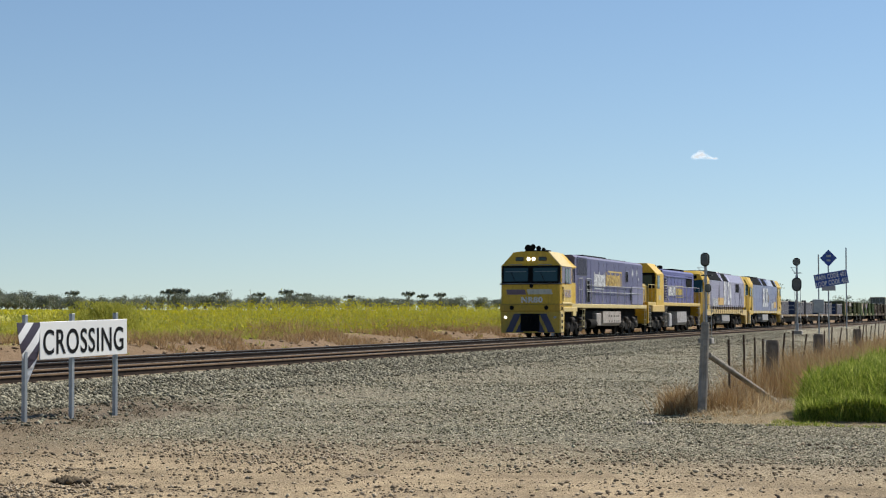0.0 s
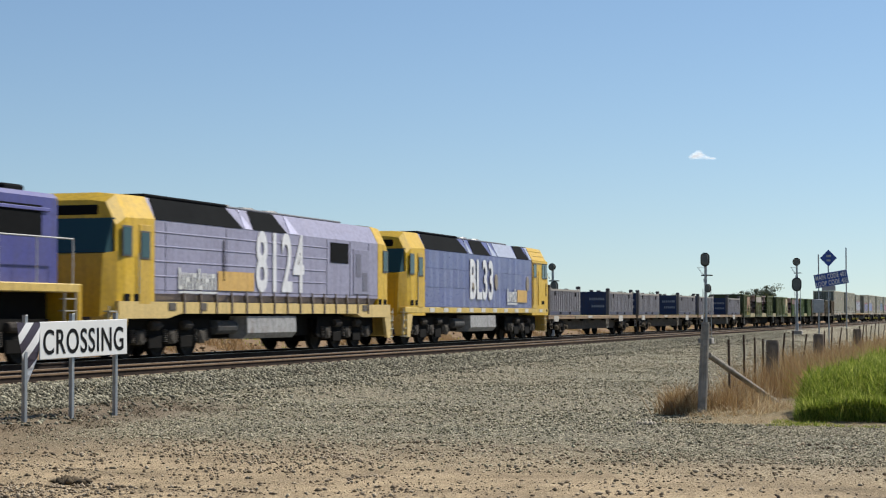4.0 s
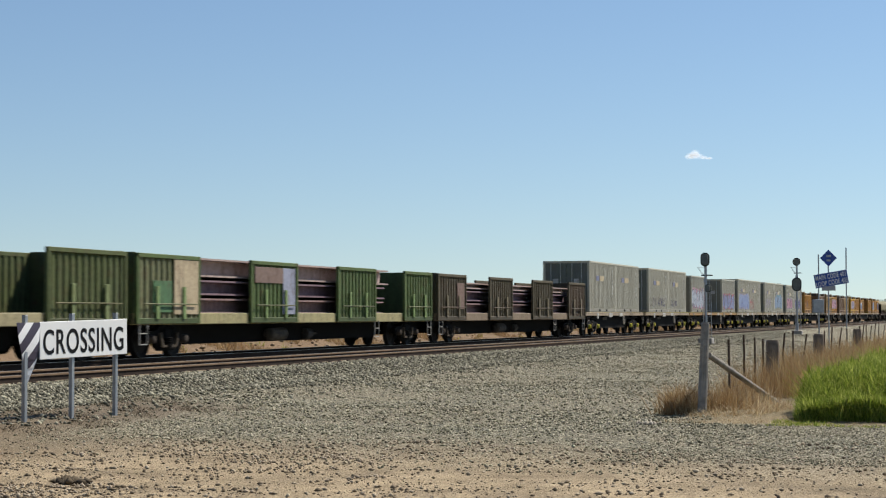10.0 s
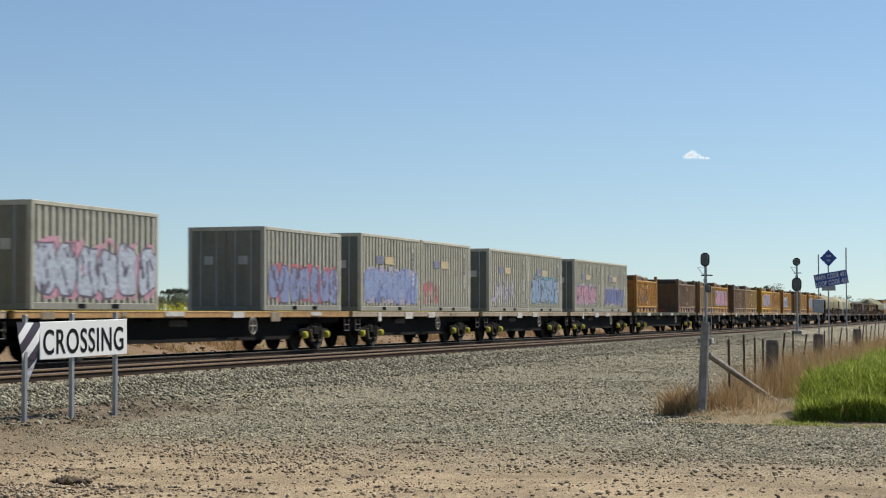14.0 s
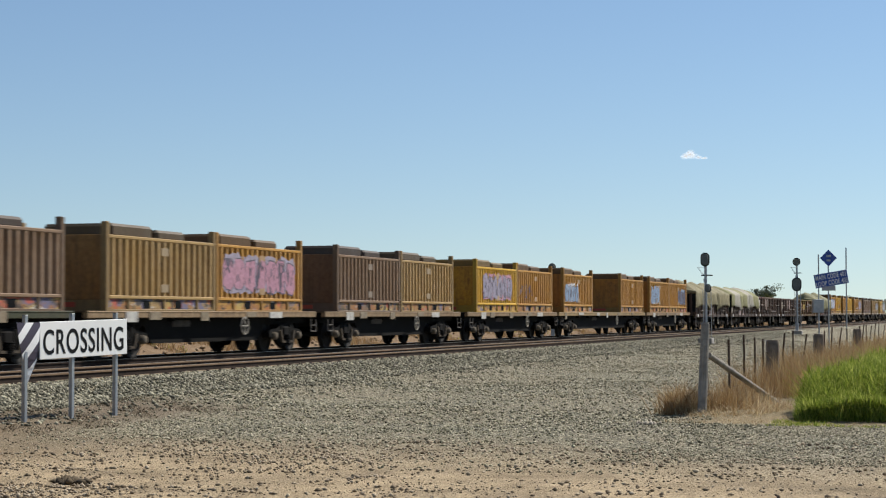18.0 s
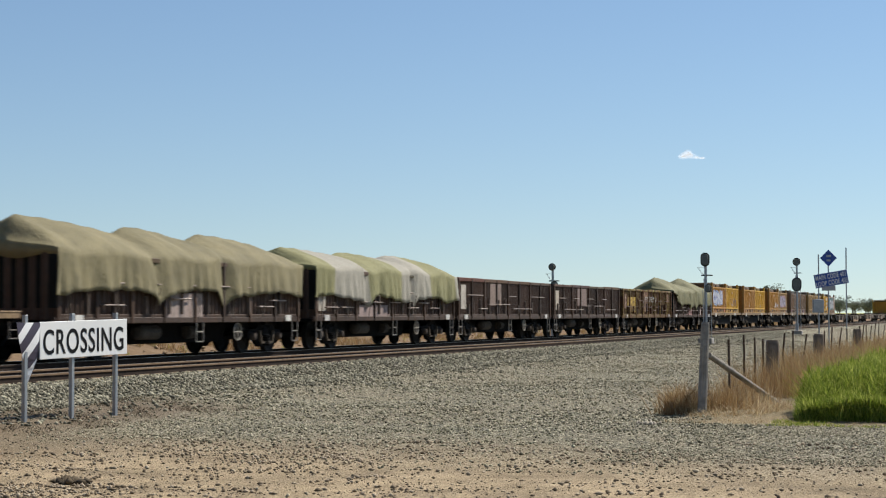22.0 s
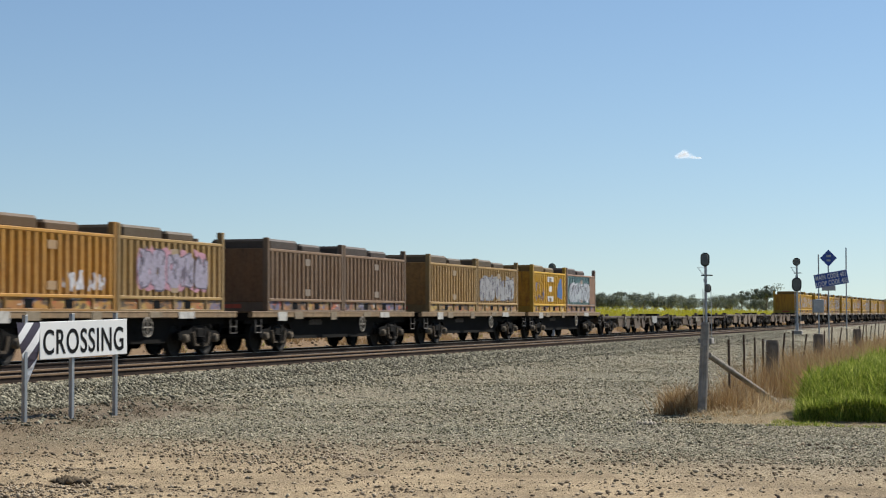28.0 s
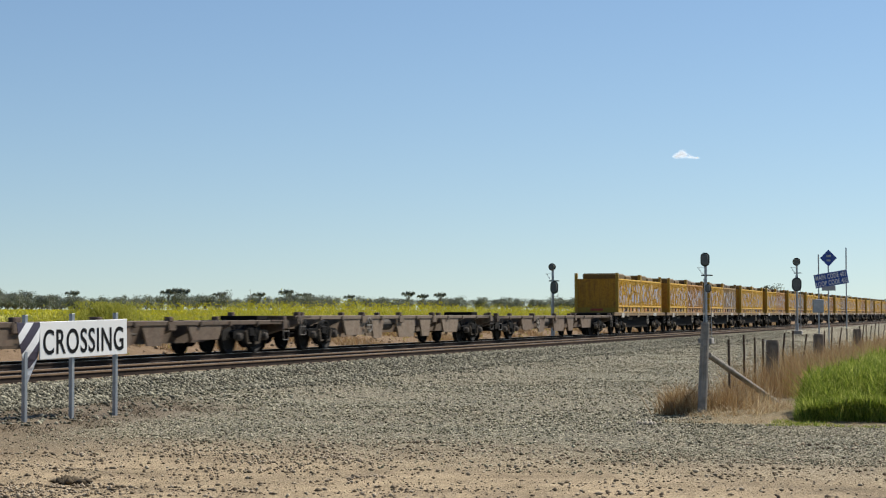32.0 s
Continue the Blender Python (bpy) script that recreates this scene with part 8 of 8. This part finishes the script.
def put_train():
    riding(lead_locomotive(), 80.0)
    riding(hood_locomotive(), 101.45)
    riding(body_locomotive(20.9, "8124", True, "faded purple-blue diesel locomotive with yellow cab and ribbed sill", (0.33, 0.32, 0.45), 3), 119.9)
    riding(body_locomotive(21.0, "BL33", False, "faded blue diesel locomotive with yellow cabs at both ends", (0.088, 0.108, 0.30), 4), 141.0)
    # blue half-height containers
    rust = (0.38, 0.26, 0.155)
    flat = flat_wagon(19.75, 1.05, rust, "long flat container wagon with a worn pinkish-brown sill", patches=5, seed=1, inset=2.9, belly=(0.085, 0.066, 0.047))
    half = half_container()
    for i, u0 in enumerate((162.35, 182.55, 202.5)):
        w = riding(flat if i == 0 else copy_thing(flat, Matrix()), u0)
        for dx in (0.3, 12.8):
            c = riding(half if i == 0 and dx == 0.3 else copy_thing(half, Matrix()), u0 + dx)
            c["lift"] = 1.05
    # steel wagons
    spec = [((0.10, 0.125, 0.036), (0.17, 0.16, 0.065), (0.42, 0.36, 0.20), "green steel wagon with ribbed wall panels and patched paint", [(1.9, 1.5, 1.25, 1.2, (0.36, 0.22, 0.13)), (7.0, 3.1, 2.05, 0.45, (0.42, 0.38, 0.33)), (2.1, 1.1, 1.0, 0.6, (0.5, 0.42, 0.12))]),
            ((0.10, 0.155, 0.042), (0.18, 0.19, 0.085), (0.42, 0.37, 0.18), "green steel wagon with a cream panel and ribbed walls", [(2.15, 1.4, 1.1, 1.45, (0.55, 0.44, 0.28)), (1.0, 1.0, 1.15, 0.8, (0.08, 0.19, 0.08)), (7.2, 2.0, 2.0, 0.45, (0.24, 0.16, 0.13)), (9.2, 0.9, 1.1, 1.35, (0.34, 0.36, 0.46))]),
            ((0.10, 0.08, 0.04), (0.14, 0.095, 0.055), (0.27, 0.20, 0.13), "dark brown steel wagon with ribbed wall panels", [(2.5, 0.9, 1.3, 1.0, (0.22, 0.14, 0.11))])]
    for i, (col, alt, sillc, label, plates) in enumerate(spec):
        u0 = (222.3, 246.2, 269.88)[i]
        riding(steel_wagon((23.75, 23.3, 23.75)[i], col, alt, sillc, label, i, plates, (19.8, 20.0, 20.2)[i]), u0)
        riding(steel_load((18.4, 21.2, 23.75)[i], i + 5, (5.6, 0.0, 0.0)[i]), u0)
    # grey closed containers
    yel_cap = (0.60, 0.54, 0.06)
    deck = 1.20
    short = flat_wagon(14.4, deck, (0.46, 0.36, 0.25), "short container wagon with a dusty pale sill and yellow axle caps", yel_cap, patches=4, seed=2)
    long_ = flat_wagon(20.4, deck, (0.50, 0.29, 0.11), "long container wagon with a rusty orange sill and yellow axle caps", yel_cap, patches=6, seed=3, inset=2.7)
    box86 = grey_container(2.591, GREY, "weathered light grey shipping container")
    box80 = grey_container(2.438, GREY2, "weathered grey shipping container", False, (0.20, 0.195, 0.15))
    used, sprays = set(), []

    def place(src, u, z):
        c = src if src not in used else copy_thing(src, Matrix())
        used.add(src)
        riding(c, u)["lift"] = z
        return c
    LILAC, SKY, PINK, INK, WHITEP, BLUE, RED, TEAL = (0.42, 0.38, 0.47), (0.30, 0.42, 0.58), (0.60, 0.30, 0.38), (0.10, 0.09, 0.13), (0.68, 0.70, 0.74), (0.16, 0.20, 0.45), (0.55, 0.12, 0.14), (0.12, 0.34, 0.42)
    art = {310.05: (0.4, 5.0, 0.3, 0.95, [INK]), 316.1: (0.5, 3.0, 0.3, 0.8, [INK]), 324.3: (0.1, 5.95, 0.2, 1.75, [PINK, (0.50, 0.56, 0.64), INK]), 337.0: (0.3, 5.8, 0.2, 1.5, [RED, (0.25, 0.30, 0.50), INK]),
           344.9: (0.3, 5.8, 0.2, 1.6, [LILAC, (0.28, 0.36, 0.56), BLUE]), 351.0: (0.2, 2.0, 0.2, 1.2, [RED]), 359.8: (0.4, 4.0, 0.3, 1.5, [LILAC]), 365.9: (0.4, 5.4, 0.3, 1.7, [TEAL, SKY]), 374.5: (0.4, 4.6, 0.3, 1.5, [LILAC, PINK]), 380.6: (0.5, 5.0, 0.3, 1.4, [LILAC, BLUE])}
    for u0, l_, cs in ((293.9 + 0.2, short, (295.0, 301.1)), (309.0, short, (310.05, 316.15)), (323.5, long_, (324.3, 337.0)), (344.0, short, (344.9, 351.1)), (358.7, short, (359.8, 365.9)), (373.5, short, (374.5, 380.6))):
        w = place(l_, u0, 0)
        for u in cs:
            kind = box80 if l_ is long_ else box86
            c = place(kind, u, deck + 0.01)
            for k, (x0, x1, z0, z1, cols) in art.items():
                if abs(k - u) < 0.12:
                    sprays.append((c, x0, x1, z0, z1, -W20 + 0.013, cols, int(k)))
    # ore containers: orange, tan and brown
    short = flat_wagon(14.4, deck, (0.32, 0.215, 0.115), "short container wagon with a dusty cream sill", (0.19, 0.155, 0.115), patches=5, seed=6)
    long_ = flat_wagon(20.4, deck, (0.38, 0.26, 0.12), "long container wagon with a dusty cream sill", (0.19, 0.155, 0.115), patches=6, seed=8, inset=2.7)
    deck2 = 1.16
    ores = {n: bulk_container(c, "%s ribbed ore container with raised hatches" % n) for n, c in (("rusty orange", ORANGE), ("dusty tan", TAN), ("dark brown", BROWN), ("faded yellow", YEL))}
    teal = bulk_container((0.36, 0.22, 0.14), "rust-framed ore container with teal sprayed side", (0.20, 0.36, 0.36))
    art2 = {389.2: (0.5, 3.2, 0.5, 1.4, [INK]), 416.35: (0.4, 5.5, 0.5, 1.7, [LILAC, PINK]), 440.6: (0.9, 5.2, 0.5, 1.7, [PINK, LILAC, INK]), 446.7: (0.4, 2.4, 0.5, 1.4, [INK]), 454.8: (0.3, 3.0, 0.5, 1.5, [WHITEP, SKY]), 475.5: (0.4, 3.0, 0.5, 1.7, [WHITEP, SKY]), 481.6: (3.0, 5.6, 0.5, 1.6, [SKY, INK]),
            580.3: (0.3, 4.5, 0.5, 1.75, [SKY, WHITEP, BLUE]), 586.4: (1.2, 4.6, 0.5, 1.2, [INK]), 616.4: (1.0, 5.0, 0.5, 1.7, [PINK, LILAC]), 610.3: (3.5, 5.5, 0.45, 1.0, [WHITEP]), 646.3: (0.3, 5.4, 0.45, 1.6, [(0.30, 0.30, 0.30), (0.42, 0.42, 0.41), INK]), 654.85: (0.4, 2.0, 0.5, 1.5, [INK]), 661.0: (0.5, 4.8, 0.5, 1.55, [WHITEP, (0.55, 0.60, 0.62), INK])}
    green_ = flat_wagon(20.4, deck, (0.055, 0.06, 0.03), "long container wagon with a dark green sill and yellow axle caps", yel_cap, patches=6, seed=9, inset=2.7)
    ore_rows = [(388.4, green_, ("rusty orange", 389.2), ("dark brown", 402.2)), (409.2, short, ("dusty tan", 410.2), ("rusty orange", 416.3)), (424.1, short, ("dark brown", 425.25), ("dusty tan", 431.4)), (439.2, short, ("faded yellow", 440.5), ("rusty orange", 446.6)),
                (453.8, long_, ("rusty orange", 454.8), ("rusty orange", 467.55)), (474.5, short, ("rusty orange", 475.5), ("rusty orange", 481.6)),
                (579.4, short, ("rusty orange", 580.3), ("faded yellow", 586.4)), (594.2, short, ("rusty orange", 595.3), ("faded yellow", 601.4)), (609.0, short, ("rusty orange", 610.3), ("dusty tan", 616.4)), (624.2, short, ("dark brown", 625.4), ("dark brown", 631.5)), (639.2, short, ("dusty tan", 640.2), ("dusty tan", 646.3)), (653.9, short, ("faded yellow", 654.85), ("teal", 661.05))]
    for i in range(14):
        u0 = 753.5 + 14.87 * i
        ore_rows.append((u0, short, ("faded yellow", u0 + 1.1), (("faded yellow", "dusty tan", "rusty orange")[(i * 2) % 3], u0 + 7.2)))
    for u0, l_, *cs in ore_rows:
        place(l_, u0, 0)
        for n, u in cs:
            c = place(teal if n == "teal" else ores[n], u, deck2)
            for k, (x0, x1, z0, z1, cols) in art2.items():
                if abs(k - u) < 0.12:
                    sprays.append((c, x0, x1, z0, z1, -W20 + 0.008, cols, int(k * 10)))
            if u > 753:
                sprays.append((c, 0.25, 5.8, 0.42, 1.72, -W20 + 0.008, [((0.42, 0.39, 0.38), (0.38, 0.40, 0.44), (0.48, 0.45, 0.40))[int(u) % 3]], int(u)))
    for job in sprays:
        ribs_graffiti(*job)
    # the yellow box before the teal one: white data panels and a blue patch; the teal one's rusty end
    for c in [ob for ob, u in MOVING if abs(u - 654.85) < 0.02]:
        for z, w in ((1.42, 1.1), (0.98, 0.5), (0.52, 1.0)):
            part("white_panel", Shape().box(3.1 - w / 2, 3.1 + w / 2, -W20 + 0.001, -W20 + 0.006, z, z + 0.24), CRATE, c, "white data panel", (0.74, 0.72, 0.66))
        part("blue_patch", Shape().prism([(4.35, 0.75), (5.25, 0.62), (5.35, 0.95), (5.15, 1.60), (4.95, 1.62), (4.45, 1.25)], -W20 + 0.001, -W20 + 0.006, 'y'), CRATE, c, "blue painted patch", (0.05, 0.15, 0.36))
    for c in [ob for ob, u in MOVING if abs(u - 661.05) < 0.02]:
        part("rusty_panel", Shape().box(4.75, 5.88, -W20 + 0.001, -W20 + 0.005, 0.42, 1.76), WORN, c, "rust-brown painted end of the side", (0.30, 0.17, 0.10))
    # open wagons and tarpaulins
    maroon, worn = (0.105, 0.058, 0.036), (0.36, 0.25, 0.07)
    pale, peach = (0.52, 0.46, 0.38), (0.50, 0.30, 0.17)
    opens = [(489.9, maroon, "maroon open wagon under a tarpaulin", [(5.5, 2.2, 1.0, 0.65, (0.42, 0.33, 0.29))]), (505.25, maroon, "maroon open wagon under a striped tarpaulin", [(0.5, 0.6, 1.2, 0.7, pale), (4.0, 3.0, 1.0, 0.4, (0.4, 0.3, 0.27))]),
             (519.85, maroon, "dark maroon open wagon with pale door panels", [(0.6, 0.65, 1.3, 0.95, (0.58, 0.52, 0.44)), (4.6, 1.6, 1.45, 0.9, (0.30, 0.22, 0.18))]), (534.6, maroon, "dark maroon open wagon with pale door panels", [(0.6, 0.6, 1.3, 0.9, (0.58, 0.5, 0.4)), (4.9, 1.9, 1.5, 0.85, (0.27, 0.19, 0.16))]),
             (549.6, worn, "worn yellow-brown open wagon with faded panels", [(0.7, 0.5, 1.4, 0.8, (0.5, 0.35, 0.25)), (1.5, 2.3, 1.2, 0.85, (0.60, 0.40, 0.06)), (6.0, 1.5, 1.25, 1.15, peach), (13.0, 0.5, 1.8, 0.5, peach)]), (564.3, maroon, "maroon open wagon under a humped tarpaulin", [(5.0, 2.0, 1.0, 0.5, (0.40, 0.22, 0.2)), (9.6, 0.9, 1.05, 0.55, (0.45, 0.36, 0.33))])]
    for i, (u0, col, label, panels) in enumerate(opens):
        w = riding(open_wagon(14.45, col, label, panels, i, PATCHY if col is worn else WORN), u0)
        if col is worn:
            ribs_graffiti(w, 5.8, 9.6, 1.75, 2.15, -1.34, [(0.45, 0.42, 0.36)], 77)
    riding(canvas("tarpaulin", 14.3, [(-0.8, 6.2, 3.40), (4.9, 9.6, 3.36), (8.9, 15.2, 3.34)], 1.62, OLIVE, "olive canvas tarpaulin over a heaped load", 1), 489.97)
    riding(canvas("tarpaulin", 14.3, [(-0.5, 5.8, 3.2), (4.6, 10.2, 3.2), (9.2, 15.0, 3.24)], 1.62, STRIPED, "striped olive and grey tarpaulin over a load", 2), 505.32)
    riding(canvas("tarpaulin", 14.3, [(-0.2, 6.4, 3.40), (5.6, 9.0, 3.12), (7.9, 14.6, 3.50)], 1.6, GREENISH, "olive canvas tarpaulin over two humps of load", 3, 0.8), 564.37)
    # empty skeleton wagons
    for i, (u0, ln, dk, col) in enumerate(((668.6, 19.0, 1.0, (0.12, 0.088, 0.06)), (688.0, 21.2, 0.95, (0.13, 0.092, 0.062)), (709.5, 21.2, 1.08, (0.22, 0.165, 0.115)), (731.0, 22.2, 1.05, (0.18, 0.13, 0.09)))):
        w = skeletal_wagon(ln, dk, col, "empty skeletal container wagon with a dusty brown frame", 10 + i)
        riding(w, u0)


put_train()


def cloud():
    """A small puff with a thin tail, of many faint wisps."""
    v, f, r = [], [], random.Random(9)
    lumps = ((0, 0, 8, 5.5), (-7, -2.5, 6, 3.5), (2, 3.5, 6, 4.5), (8, -1.5, 6, 4), (-2, 0, 9, 4), (14, -3.5, 5, 2.2), (22, -4.5, 5, 1.2))
    for _ in range(5000):
        c = lumps[min(int(r.random() ** 1.7 * 7), 6)]
        a = r.random() * 6.283
        q = r.random() ** 0.7
        p = Vector((c[0] + math.cos(a) * q * c[2], r.gauss(0, 3), c[1] + math.sin(a) * q * c[3]))
        a, b = (Vector((r.uniform(-1, 1), r.uniform(-.4, .4), r.uniform(-1, 1))).normalized() * r.uniform(0.4, 1.2) for _ in range(2))
        k = len(v)
        v += [tuple(p - a), tuple(p + a), tuple(p + b)]
        f += [(k, k + 2, k + 1)]
    m, t, b = mat("self_lit_cloud_vapour")
    tr, df, ts = (t.nodes.new("ShaderNodeBsdf" + n) for n in ("Transparent", "Diffuse", "Translucent"))
    t.nodes.remove(df)
    m1, m2 = t.nodes.new("ShaderNodeMixShader"), t.nodes.new("ShaderNodeMixShader")
    # the wisps emit white in place of sunlight falling on them
    df = t.nodes.new("ShaderNodeEmission")
    df.inputs[0].default_value = ts.inputs[0].default_value = (0.95, 0.96, 0.98, 1)
    m1.inputs[0].default_value, m2.inputs[0].default_value = 0.15, 0.09
    for a, b_ in ((df.outputs[0], m1.inputs[1]), (ts.outputs[0], m1.inputs[2]), (tr.outputs[0], m2.inputs[1]), (m1.outputs[0], m2.inputs[2]), (m2.outputs[0], t.nodes["Material Output"].inputs[0])):
        t.links.new(a, b_)
    me = Shape().add(v, f).mesh("cloud")
    me.materials.append(m)
    return tagged(new("cloud", me), "small thin white cloud in a clear sky", "cloud")


CLOUD = cloud()


# ---------------------------------------------------------------- what moves
def motions():
    for ob, u in MOVING:
        z = ob["lift"] if "lift" in ob else 0.0
        rows = []
        for t in (0, 8, 16, 24, 32):
            p = at(u - run(t), MAIN, z)
            rows.append((t, pose(p.x, p.y, p.z, 0, 0, TURN)))
        walk(ob, rows)
    # every wheelset turns as its vehicle rolls on
    turned_ = {}
    for ob in scene.objects:
        if ob.name.split(".")[0] == "wheelset":
            turned_.setdefault((round(ob.location.x, 3), round(ob.location.z, 3)), []).append(ob)
    for (x, r), obs in turned_.items():
        walk(obs[0], [(k / FPS, pose(x, 0, r, 0, -math.degrees(run(k / FPS) / r), 0)) for k in range(32 * FPS + 1)])
        keys = obs[0].animation_data
        for ob in obs[1:]:
            ob.rotation_mode = "QUATERNION"
            ob.animation_data_create().action = keys.action
            ob.animation_data.action_slot = keys.action_slot
    d = 2600
    up = EYE + (555.4 - 274) / 3141 * d
    walk(CLOUD, [(0, pose((1240 - 784) / 3141 * d, d, up)), (32, pose((1207 - 784) / 3141 * d, d, up + 1))])


motions()
